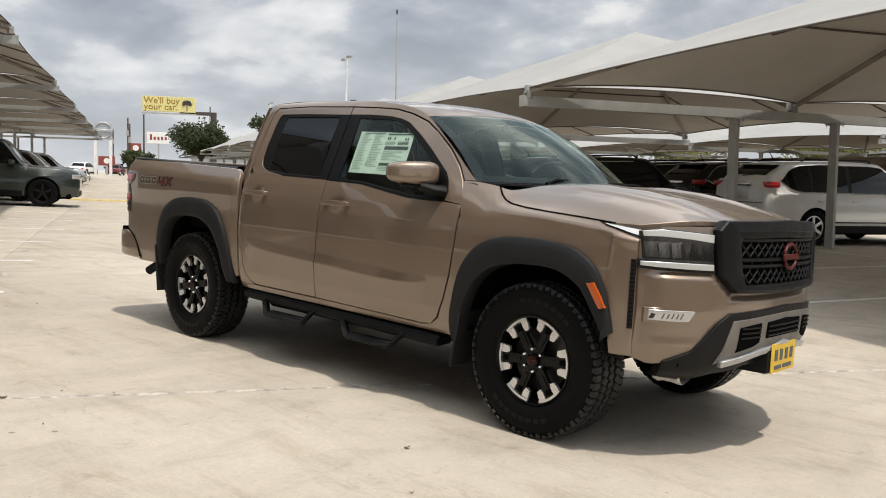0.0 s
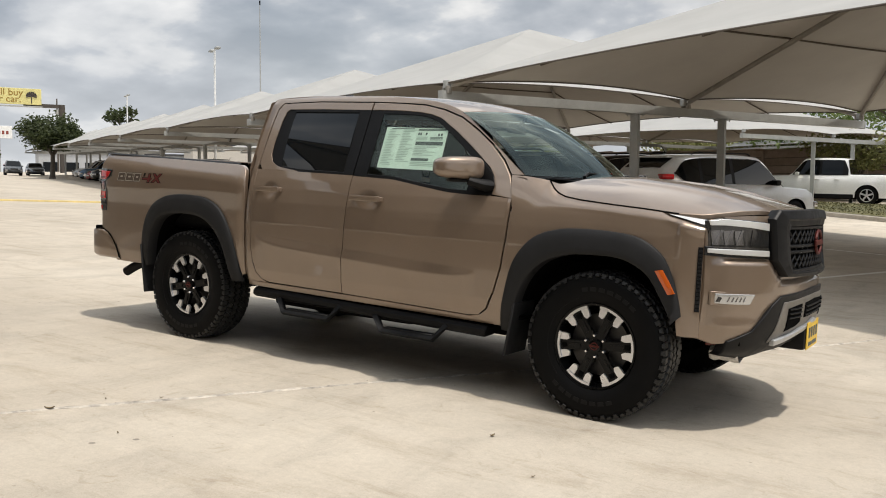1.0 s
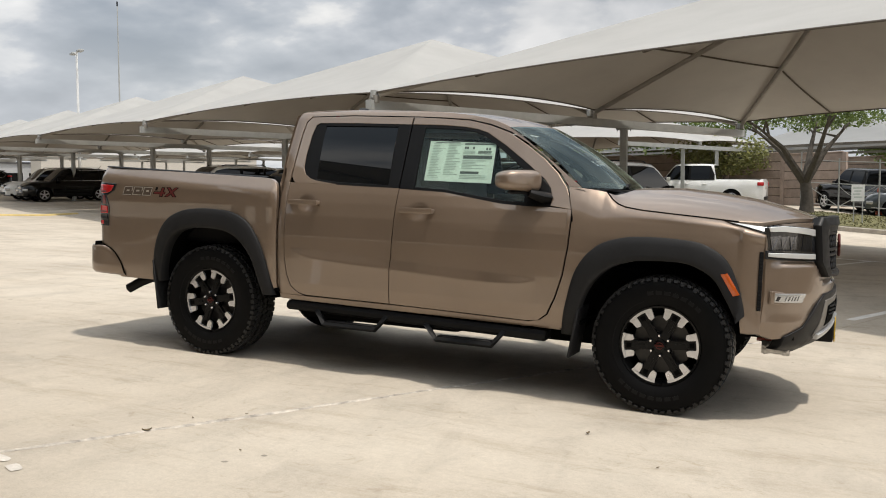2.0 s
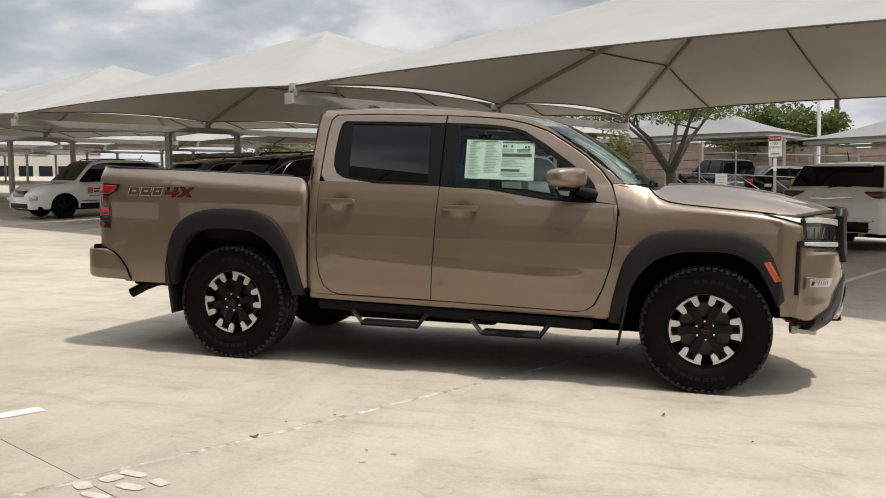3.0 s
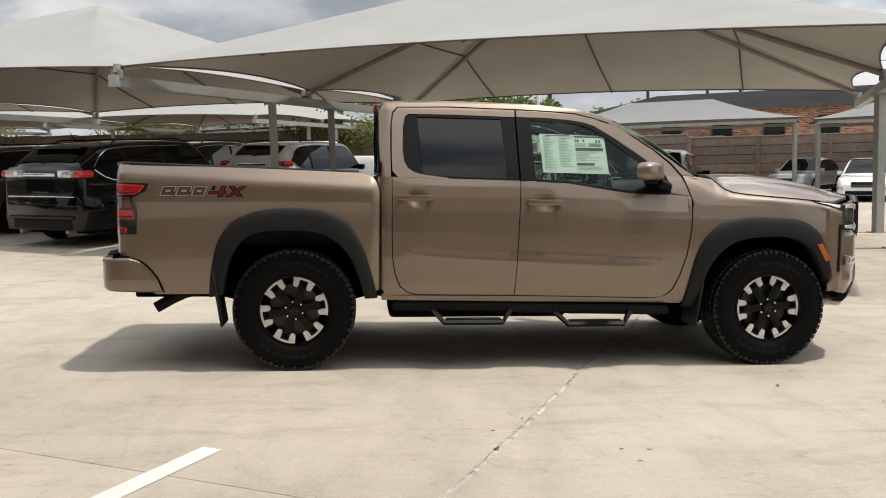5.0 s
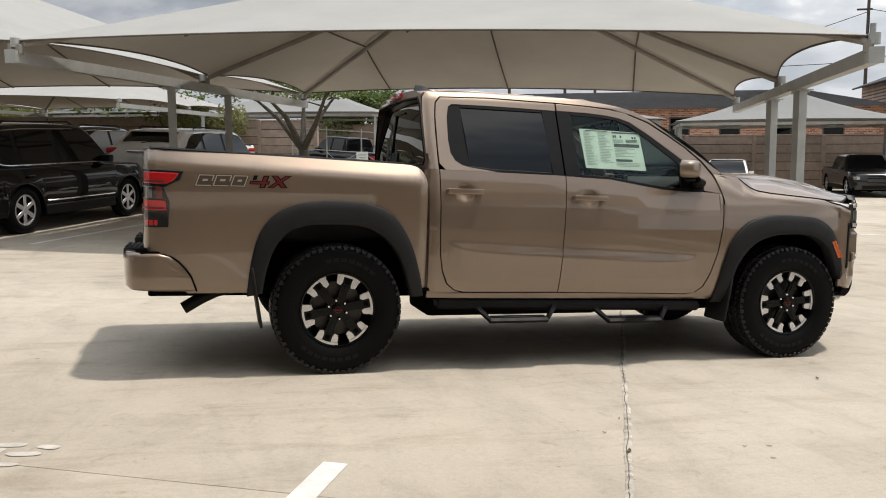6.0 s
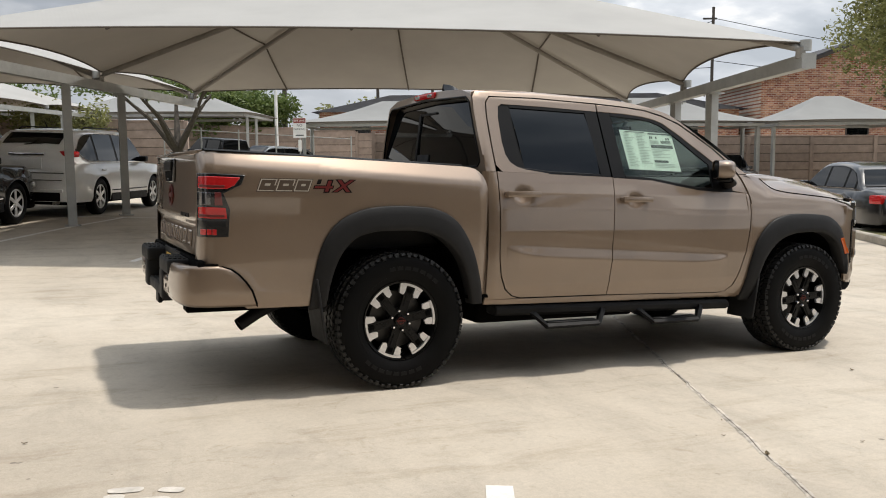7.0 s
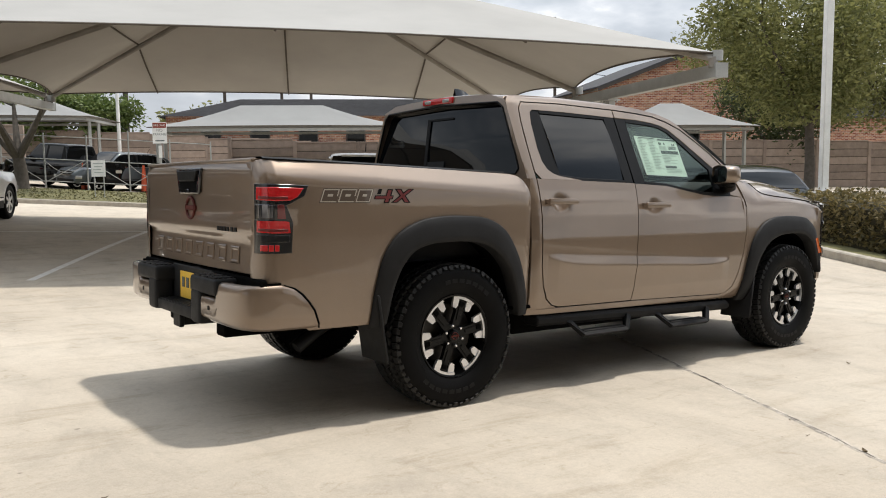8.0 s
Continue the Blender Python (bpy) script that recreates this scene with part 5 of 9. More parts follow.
    skin("front_door_frame", straight([(-0.124, 1.673), (0.10, 1.668), (0.25, 1.657), (0.34, 1.643), (0.415, 1.620), (0.55, 1.538), (0.69, 1.441), (0.845, 1.326), (0.888, 1.274), (0.910, 1.215), (0.905, 1.168)], 5), straight([(-0.123, 1.722), (0.11, 1.712), (0.28, 1.700), (0.42, 1.670), (0.56, 1.622), (0.69, 1.545), (0.82, 1.457), (0.925, 1.365), (0.992, 1.280), (1.022, 1.215), (1.041, 1.150)], 5), 5, sgn, M_TAN)
    # black surrounds
    skin("quarter_trim", straight([(-0.77, 1.274), (-0.82, 1.288), (-0.868, 1.314), (-0.894, 1.365), (-0.903, 1.45), (-0.898, 1.60), (-0.883, 1.672), (-0.855, 1.690), (-0.80, 1.690)], 3), straight([(-0.765, 1.284), (-0.766, 1.300), (-0.768, 1.33), (-0.772, 1.38), (-0.777, 1.45), (-0.788, 1.58), (-0.795, 1.65), (-0.797, 1.668), (-0.798, 1.674)], 3), 4, sgn, M_SEALB, -0.006, edge=0)
    skin("pillar_trim", straight([(-0.205, 1.246), (-0.126, 1.243)], 3), straight([(-0.232, 1.676), (-0.134, 1.673)], 3), 8, sgn, M_SEALB, -0.003, edge=0.002)
    skin("pillar_trim", straight([(-0.116, 1.242), (-0.014, 1.240)], 3), straight([(-0.125, 1.673), (-0.028, 1.670)], 3), 8, sgn, M_SEALB, -0.003, edge=0.002)
    skin("belt_trim", straight([(-0.78, 1.270), (-0.60, 1.252), (-0.206, 1.240)], 6), straight([(-0.765, 1.288), (-0.60, 1.272), (-0.206, 1.261)], 6), 2, sgn, M_SEALB, -0.002, edge=0.002)
    skin("header_trim", straight([(-0.80, 1.664), (-0.232, 1.657)], 6), straight([(-0.80, 1.687), (-0.232, 1.678)], 6), 2, sgn, M_SEALB, -0.003, edge=0.002)
    skin("belt_trim", straight([(-0.012, 1.238), (0.20, 1.227), (0.42, 1.193), (0.60, 1.167), (0.74, 1.160), (0.90, 1.160)], 5), straight([(-0.012, 1.256), (0.20, 1.246), (0.42, 1.214), (0.60, 1.190), (0.74, 1.184), (0.90, 1.186)], 5), 2, sgn, M_SEALB, -0.002, edge=0.002)
    skin("header_trim", straight([(-0.026, 1.648), (0.21, 1.640), (0.311, 1.628), (0.40, 1.598), (0.545, 1.500), (0.665, 1.410), (0.76, 1.340)], 5), straight([(-0.026, 1.674), (0.25, 1.661), (0.34, 1.647), (0.418, 1.624), (0.555, 1.541), (0.694, 1.444), (0.85, 1.328)], 5), 2, sgn, M_SEALB, -0.003, edge=0.002)
    skin("mirror_sail", straight([(0.73, 1.178), (0.80, 1.170), (0.86, 1.166), (0.912, 1.168)], 3), straight([(0.75, 1.352), (0.80, 1.352), (0.875, 1.292), (0.914, 1.215)], 3), 4, sgn, M_SEALB, -0.001, edge=0.002)
    skin("pillar_backing", straight([(-0.165, 1.235), (-0.075, 1.235)], 3), straight([(-0.185, 1.69), (-0.080, 1.69)], 3), 8, sgn, M_DARK, -0.022, 0.0, edge=0)
    w = skin("rear_door_window", straight([(-0.765, 1.280), (-0.60, 1.266), (-0.204, 1.256)], 10), straight([(-0.798, 1.674), (-0.60, 1.672), (-0.232, 1.664)], 10), 10, sgn, M_SHADE, -0.012, 0.0, label="dark privacy glass", edge=0, bulge=lambda x, z: 0.013 * max(0.0, 1 - ((z - 1.467) / 0.205) ** 2))
    w = skin("front_door_window", straight([(-0.014, 1.250), (0.10, 1.247), (0.22, 1.238), (0.36, 1.216), (0.50, 1.196), (0.66, 1.178), (0.75, 1.176)], 5), straight([(-0.028, 1.655), (0.22, 1.647), (0.32, 1.634), (0.41, 1.602), (0.555, 1.504), (0.675, 1.414), (0.77, 1.345)], 5), 8, sgn, M_PANE, -0.010, 0.0, label="clear greenish side glass", edge=0)
    w.visible_shadow = False
    # roof rail and screen pillar
    rail_in = straight([(-0.975, 1.262), (-0.977, 1.36), (-0.978, 1.52), (-0.975, 1.612), (-0.964, 1.692), (-0.930, 1.732), (-0.60, 1.740), (-0.128, 1.730), (0.112, 1.720), (0.284, 1.708), (0.427, 1.678), (0.567, 1.630), (0.698, 1.553), (0.829, 1.465), (0.934, 1.373), (1.003, 1.287)], 4)
    rail_out = straight([(-1.040, 1.262), (-1.047, 1.36), (-1.050, 1.52), (-1.049, 1.64), (-1.042, 1.722), (-1.015, 1.760), (-0.60, 1.778), (-0.12, 1.768), (0.15, 1.752), (0.34, 1.727), (0.48, 1.692), (0.60, 1.634), (0.74, 1.533), (0.88, 1.434), (1.0, 1.343), (1.08, 1.287)], 4)
    skin("roof_rail", rail_in, rail_out, 5, sgn, M_TAN, 0.0, 0.012, label="body-coloured roof edge and screen pillar")

# ---- roof, screens and back of the cab ----
b = bmesh.new()
rows = []
for x, z in [(p.x, p.y) for p in smoothline([(-1.046, 1.738), (-1.015, 1.762), (-0.85, 1.776), (-0.58, 1.779), (-0.13, 1.769), (0.15, 1.752), (0.34, 1.727), (0.47, 1.695), (0.555, 1.660)], 5)]:
    ys = flank(x, min(z, 1.775)) - 0.004
    rows.append([Vector((x + 0.11 * (1 - f * f) * max(0, (x - 0.0) / 0.555), f * ys, z + 0.034 * (1 - f * f) + 0.008 * (1 - abs(f)) - 0.004 * math.exp(-((abs(f) - 0.62) / 0.03) ** 2))) for f in np.linspace(-1, 1, 41)])
grid(b, rows)
roll_edges(b, 0.02, lambda co: Vector((0, 0, -1)))
soften(part("roof", b, M_TAN, truck), 0.005)
top_line, low_line = [], []
for f in np.linspace(-1, 1, 25):
    top_line.append(Vector((0.562 + 0.115 * (1 - f * f), f * 0.668, 1.657 + 0.038 * (1 - f * f))))
    low_line.append(Vector((1.085 + 0.20 * (1 - f * f), f * 0.812, 1.284 + 0.006 * (1 - f * f))))
b = bmesh.new()
grid(b, [[a.lerp(c, k / 10) + Vector((0.02, 0, 0.02)) * math.sin(math.pi * k / 10) for k in range(11)] for a, c in zip(low_line, top_line)])
w = part("windscreen", b, M_PANE, truck, "greenish laminated windscreen")
w.visible_shadow = False
b = bmesh.new()
n = len(low_line)
for i0, i1, k0, k1 in ((0, 1, 0, 10), (n - 2, n - 1, 0, 10)):
    grid(b, [[low_line[i].lerp(top_line[i], k / 10) + Vector((0.017, 0, 0.017)) * math.sin(math.pi * k / 10) for k in range(11)] for i in (i0, i1)])
grid(b, [[a.lerp(c, f) - Vector((0.002, 0, 0.004)) for f in (-0.01, 0.10)] for a, c in zip(low_line, top_line)])
grid(b, [[a.lerp(c, f) - Vector((0.002, 0, 0.003)) for f in (0.975, 1.01)] for a, c in zip(low_line, top_line)])
part("screen_surround", b, M_GLOSS, truck, "black band round the windscreen")
b = bmesh.new()
grid(b, [[Vector((p.x - 0.02 + d, p.y * 1.02, p.z - 0.010 - 0.6 * max(0, d - 0.02))) for d in (-0.03, 0.0, 0.03, 0.07)] for p in low_line])
part("cowl_panel", b, M_BLACK, truck, "black plastic cowl below the windscreen")
for y in (-0.42, 0.18):
    b = bmesh.new()
    tube(b, [(1.27, y, 1.292), (1.24, y + 0.12, 1.318), (1.225, y + 0.52, 1.318)], [0.011, 0.009, 0.006], 6)
    part("wiper", b, M_BLACK, truck)


def back_x(z):
    return float(np.interp(z, (0.9, 1.30, 1.50, 1.72, 1.78), (-1.040, -1.046, -1.052, -1.048, -1.040)))


half_ = [(0.86, 0.95), (0.866, 1.26), (0.716, 1.62), (0.662, 1.735), (0.52, 1.777)]
hole_ = [(0.765, 1.291), (0.794, 1.322), (0.770, 1.40), (0.650, 1.690), (0.602, 1.724)]
out_ = half_ + [(0.0, 1.796)] + [(-y, z) for y, z in reversed(half_)] + [(0.0, 0.95)]
in_ = hole_ + [(0.0, 1.742)] + [(-y, z) for y, z in reversed(hole_)] + [(0.0, 1.287)]
b = bmesh.new()
a, c = straight(out_ + out_[:1], 6), straight(in_ + in_[:1], 6)


lean = 0.11


def back_at(y, z, off=0.0):
    """The back of the cab, bowed a little in plan."""
    return Vector((back_x(z) - 0.020 * (1 - min(1.0, abs(y) / 0.86) ** 2) + off, y, z))


grid(b, [[back_at(v.x, v.y) if f < 1.5 else back_at(v.x, v.y, 0.014 + lean * max(0.0, v.y - 1.28)) for f, v in ((f, p.lerp(q, min(f, 1.0))) for f in (0, 0.3, 0.7, 1.0, 2.0))] for p, q in zip(a, c)])
part("cab_back", b, M_TAN, truck)
b = bmesh.new()
tube(b, [back_at(v.x, v.y, -0.001) for v in c], 0.006, 6, cap=False)
part("window_seal", b, M_SEALB, truck, "thin black seal round the rear glass")
b = bmesh.new()
grid(b, [[back_at(f * float(np.interp(z, (1.28, 1.32, 1.40, 1.69, 1.745), (0.80, 0.80, 0.778, 0.657, 0.61))), z, 0.005 + lean * (z - 1.28)) for z in np.linspace(1.28, 1.746, 15)] for f in np.linspace(-1, 1, 33)])
rw = part("rear_window", b, M_SHADE, truck, "dark sliding rear window")
for nm, y0, y1, z0, z1, mm in (("window_divider", 0.125, 0.160, 1.300, 1.655, M_SEALB), ("slider_header", -0.12, 0.160, 1.648, 1.662, M_SEALB), ("slider_latch", -0.06, 0.150, 1.300, 1.378, M_FLARE)):
    b = bmesh.new()
    zm, ym = (z0 + z1) / 2, (y0 + y1) / 2
    box(b, -0.006, 0.004, y0 - ym, y1 - ym, z0 - zm, z1 - zm, 0.002, Matrix.Translation(back_at(ym, zm, 0.002 + lean * (zm - 1.28))) @ Matrix.Rotation(lean * 1.0, 4, "Y"))
    part(nm, b, mm, rw)
b = bmesh.new()
box(b, -1.078, -1.03, -0.165, 0.165, 1.748, 1.792, 0.014, None, 2)
bl_ = part("brake_light", b, M_RED, truck, "red high brake light above the rear window")
for y in (-0.10, 0.10):
    b = bmesh.new()
    box(b, -1.081, -1.074, y - 0.035, y + 0.035, 1.758, 1.780, 0.004)
    part("cargo_lamp", b, M_CLEAR, bl_, "clear cargo lamp")
b = bmesh.new()
rows = []
for k in range(8):
    f = k / 7
    h = 0.065 * math.sin(min(1.0, (1 - f) * 1.25) * math.pi / 2) ** 1.3
    rows.append([Vector((-0.93 + 0.17 * f, s * (0.020 + 0.014 * f) * (1 - q) + 0, 1.806 + h * q)) for s, q in ((-1, 0), (-1, 0.5), (-1, 0.9), (1, 0.9), (1, 0.5), (1, 0))])
grid(b, rows)
part("roof_aerial", b, M_GLOSS, truck, "black shark-fin aerial")

# ---- bonnet ----
b = bmesh.new()
rows = []
ZC = ((1.16, 1.30, 1.40, 1.62, 1.85, 2.05, 2.22, 2.34, 2.43), (1.285, 1.302, 1.306, 1.300, 1.278, 1.245, 1.205, 1.172, 1.135))
for v in np.linspace(0, 1, 34):
    row = []
    for f in np.linspace(-1, 1, 121):
        a = abs(f)
        x_rear = 1.36 - 0.127 * a ** 3
        x_front = nose_x(f * 0.80, 1.12) - 0.018 if a < 0.999 else 1.99
        x_front = min(x_front, nose_x(f * 0.885, 1.12) - 0.004)
        x = x_rear + (x_front - x_rear) * v
        half = hood_half(x) - 0.012
        zs_, zc = hood_line(x) + 0.005, float(np.interp(x, *ZC))
        rise = 1 - a ** 3.6
        z = zs_ + (zc - zs_) * rise
        # pressed ridges to both sides of the middle
        fade = min(1.0, v * 4) * min(1.0, (1 - v) * 3)
        z += fade * (0.013 / (1 + math.exp(-(a - 0.36) * 130)) - 0.013 / (1 + math.exp(-(a - 0.66) * 70)))
        row.append(Vector((x, f * half, z)))
    rows.append(row)
grid(b, rows)
roll_edges(b, 0.022, lambda co: Vector((0, 0, -1)))
soften(part("bonnet", b, M_TAN, truck, "body-coloured bonnet with two pressed ridges"), 0.005)
# a near-black bar stands in for the shaded gap between bonnet and wing
for s in (-1, 1):
    b = bmesh.new()
    tube(b, [(x, s * (hood_half(x) - 0.0035), hood_line(x) + 0.0030) for x in np.linspace(1.232, 1.985, 40)], 0.0048, 6)
    part("bonnet_gap", b, M_DARK, truck, "dark bar for the shaded gap along the bonnet")


# ---- front end ----
def nose(y, z, off=0.0):
    d = 0.004
    gx, gz = (nose_x(y + d, z) - nose_x(y - d, z)) / (2 * d), (nose_x(y, z + d) - nose_x(y, z - d)) / (2 * d)
    nrm = Vector((1.0, -gx, -gz)).normalized()
    return Vector((nose_x(y, z), y, z)) + nrm * off


def nose_patch(name, outline_low, outline_top, mat, off, depth=0.02, rows=6, label="", parent=None, edge=0.003, n=5, bow=0.0):
    """A piece of the front end, between two lines of (y, z) of equal length."""
    b = bmesh.new()
    a, c = straight(outline_low, n), straight(outline_top, n)
    lift = off if callable(off) else lambda y, z: off
    grid(b, [[nose(v.x, v.y, lift(v.x, v.y) + bow * math.sin(math.pi * k / rows)) for k, v in enumerate(p.lerp(q, j / rows) for j in range(rows + 1))] for p, q in zip(a, c)])
    if depth:
        roll_edges(b, depth, lambda co: Vector((-0.9, -0.35 * (1 if co.y > 0 else -1) * min(1, abs(co.y) / 0.6), 0)))
    ob = part(name, b, mat, parent or truck, label, angle=45)
    return soften(ob, edge) if edge else ob




def chin(y, z):
    """The bumper stands out below the lamps, as a ledge that ends at the corners."""
    f = min(1.0, max(0.0, (0.84 - abs(y)) / 0.05))
    edge = 0.908 - 0.10 * max(0.0, 0.58 - abs(y)) / 0.10 if abs(y) < 0.58 else 0.908
    return 0.024 * f * min(1.0, max(0.0, (max(edge, 0.80) - z) / 0.026)) - 0.006 * f * math.exp(-((z - 0.63) / 0.05) ** 2)


ys = [-0.856, -0.85, -0.838, -0.80, -0.74, -0.66, -0.56, -0.44, -0.30, -0.15, 0, 0.15, 0.30, 0.44, 0.56, 0.66, 0.74, 0.80, 0.838, 0.85, 0.856]
bumper = nose_patch("front_bumper", [(y, float(np.interp(abs(y), (0, 0.5, 0.62, 0.78, 0.856), (0.60, 0.60, 0.53, 0.475, 0.503)))) for y in ys], [(y, 1.105 if abs(y) < 0.83 else 1.054) for y in ys], M_TAN, chin, 0.03, 120, n=4)
for s in (-1, 1):
    # lamps
    hl = nose_patch("headlight", [(s * 0.590, 0.918), (s * 0.70, 0.921), (s * 0.80, 0.926), (s * 0.842, 0.930)], [(s * 0.592, 1.095), (s * 0.70, 1.102), (s * 0.80, 1.108), (s * 0.850, 1.094)], M_GLOSS, 0.014, 0.03, 8, "smoked headlight lens with white light guides")
    nose_patch("light_guide", [(s * 0.594, 1.052), (s * 0.70, 1.066), (s * 0.80, 1.074), (s * 0.846, 1.072)], [(s * 0.594, 1.090), (s * 0.70, 1.098), (s * 0.80, 1.104), (s * 0.850, 1.096)], M_GUIDE, 0.020, 0.006, 3, "white light guide", hl, 0.002)
    nose_patch("light_guide", [(s * 0.590, 0.922), (s * 0.70, 0.926), (s * 0.80, 0.931), (s * 0.852, 0.936)], [(s * 0.590, 0.952), (s * 0.70, 0.955), (s * 0.80, 0.957), (s * 0.852, 0.957)], M_GUIDE, 0.022, 0.010, 3, "white light guide", hl, 0.003)
    nose_patch("lamp_surround", [(s * 0.588, 0.908), (s * 0.70, 0.912), (s * 0.80, 0.917), (s * 0.857, 0.922)], [(s * 0.588, 0.963), (s * 0.70, 0.966), (s * 0.80, 0.968), (s * 0.857, 0.968)], M_GLOSS, 0.017, 0.012, 3, "black surround of the lower guide", hl, 0.002)
    nose_patch("guide_shelf", [(s * 0.592, 0.955), (s * 0.70, 0.958), (s * 0.838, 0.962)], [(s * 0.592, 0.966), (s * 0.70, 0.968), (s * 0.838, 0.970)], M_REFL, 0.018, 0.004, 2, "dim chrome shelf", hl, 0)
    for y in (0.730, 0.770, 0.806):
        # leaning projector cells, each a dark cup with a bright rim
        nose_patch("reflector", [(s * y, 0.978), (s * (y + 0.034), 0.976)], [(s * (y + 0.010), 1.050), (s * (y + 0.040), 1.046)], M_REFL, 0.0165, 0.004, 3, "dim slanted reflector", hl, 0)
        nose_patch("cell_rim", [(s * (y + 0.028), 0.976), (s * (y + 0.036), 0.976)], [(s * (y + 0.002), 1.052), (s * (y + 0.012), 1.052)], M_REFL, 0.0185, 0.003, 3, "thin dim rim", hl, 0)
    nose_patch("lamp_blank", [(s * 0.596, 0.974), (s * 0.700, 0.974)], [(s * 0.596, 1.044), (s * 0.690, 1.054)], M_SMOKE, 0.0175, 0.004, 3, "glossy black inner end", hl, 0)
    nose_patch("lamp_brow", [(s * 0.575, 1.094), (s * 0.70, 1.102), (s * 0.80, 1.108)], [(s * 0.575, 1.128), (s * 0.70, 1.124), (s * 0.80, 1.114)], M_TAN, 0.004, 0.015, 4, "", bumper, 0)
    # the lamp's tip that runs back along the wing
    wx, wy, wz = [p[0] for p in WING_TOP[13:]], [p[1] for p in WING_TOP[13:]], [p[2] for p in WING_TOP[13:]]

    def tip(x, g, lift):
        a = Vector((x, s * (hood_half(x) + 0.002), hood_line(x) - 0.007))
        c = Vector((x, s * float(np.interp(x, wx, wy)), float(np.interp(x, wx, wz)) + 0.004))
        return a.lerp(c, g) + Vector((0, s * lift, lift))
    for nm, k0, g0, g1, lift, mt, lb in (("lamp_tip", 1.902, 0.0, 1.0, 0.0, M_GLOSS, "black rim of the lamp"), ("light_guide", 1.945, 0.16, 0.84, 0.004, M_GUIDE, "white light guide")):
        b = bmesh.new()
        grid(b, [[tip(x, g, lift) for g in np.linspace(g0, g1, 4)] for x in np.linspace(k0, 2.142, 10)])
        roll_edges(b, 0.008, lambda co: Vector((0, -s, -0.5)))
        part(nm, b, mt, hl, lb)
    nose_patch("fog_lamp", [(s * 0.826, 0.688), (s * 0.76, 0.684), (s * 0.690, 0.682)], [(s * 0.828, 0.736), (s * 0.75, 0.735), (s * 0.668, 0.733)], M_CLEAR, 0.026, 0.02, 5, "bright clear fog lamp", bumper)
    for k, y in enumerate((0.716, 0.732, 0.748, 0.764, 0.780, 0.808)):
        nose_patch("fog_fin", [(s * (y + 0.006), 0.697), (s * (y + (0.018 if k == 5 else 0.011)), 0.697)], [(s * y, 0.722 - 0.004 * (k % 2)), (s * (y + (0.012 if k == 5 else 0.004)), 0.722)], M_REFL if k < 5 else M_SMOKE, 0.0195 + 0.008, 0.002, 2, "", bumper, 0)
    nose_patch("fog_bezel", [(s * 0.838, 0.676), (s * 0.75, 0.672), (s * 0.60, 0.690)], [(s * 0.840, 0.746), (s * 0.75, 0.744), (s * 0.60, 0.728)], M_TAN, lambda y, z: 0.021 - 0.012 * max(0.0, min(1.0, (0.74 - abs(y)) / 0.05)), 0.012, 6, "", bumper, 0.003)
    # side slot with a dimpled black insert
    b = bmesh.new()
    rows = []
    for k in range(17):
        z = 0.635 + 0.325 * k / 16
        rows.append([on_side(x, z, s, 0.004) for x in (2.106, 2.113, 2.120, 2.127)])
    grid(b, rows)
    roll_edges(b, 0.01, lambda co: Vector((0, -s, 0)))
    slot = part("side_slot", b, M_BLACK, bumper, "dimpled black slot beside the bumper")
    b = bmesh.new()
    for k in range(16):
        z = 0.645 + 0.315 * k / 16
        for x in (2.111, 2.117, 2.123):
            p = on_side(x, z, s, 0.006)
            box(b, p.x - 0.002, p.x + 0.002, p.y - 0.003, p.y + 0.003, z - 0.006, z + 0.006)
    tagged(part("slot_relief", b, M_FLARE, slot, smooth=False), kind="stuff")
# lower black bumper with its skid
ys = [-0.755, -0.74, -0.72, -0.70, -0.66, -0.60, -0.557, -0.496, -0.30, 0, 0.30, 0.496, 0.557, 0.60, 0.66, 0.70, 0.72, 0.74, 0.755]
tp = lambda y: float(np.interp(abs(y), (0, 0.496, 0.557, 0.66, 0.78, 0.868), (0.742, 0.725, 0.680, 0.555, 0.488, 0.478)))
lowb = nose_patch("lower_bumper", [(y, float(np.interp(abs(y), (0, 0.45, 0.60, 0.755), (0.470, 0.462, 0.415, 0.440)))) for y in ys], [(y, tp(y)) for y in ys], M_SATIN, 0.036, 0.06, 12, "textured dark grey lower bumper", n=3, edge=0.008)
nose_patch("bumper_insert", [(-0.535, 0.490), (-0.25, 0.530), (0, 0.540), (0.25, 0.530), (0.535, 0.490)], [(-0.475, 0.690), (-0.2, 0.706), (0, 0.710), (0.2, 0.706), (0.475, 0.690)], worn("warm_silver_plastic", (0.20, 0.185, 0.165), 0.4, 0.4, bump=0.0), 0.042, 0.02, 6, "warm silver bumper insert", lowb)
for y0, y1, zl, zr in ((-0.430, -0.262, 0.545, 0.575), (-0.205, 0.205, 0.590, 0.590), (0.262, 0.430, 0.575, 0.545)):
    ym = (y0 + y1) / 2
    it = nose_patch("air_intake", [(y0, zl), (ym, (zl + zr) / 2 + 0.002), (y1, zr)], [(y0, 0.672), (ym, 0.682), (y1, 0.672)] if abs(ym) < 0.1 else [(y0, 0.655 if ym < 0 else 0.672), (ym, 0.666), (y1, 0.672 if ym < 0 else 0.655)], M_DARK, 0.046, 0.012, 4, "black slatted air intake", lowb)
    for z in (0.605, 0.628, 0.651):
        b = bmesh.new()
        tube(b, [nose(y, z, 0.049) for y in np.linspace(y0 + 0.008, y1 - 0.008, 6)], 0.0045, 6)
        part("slat", b, M_BLACK, it)
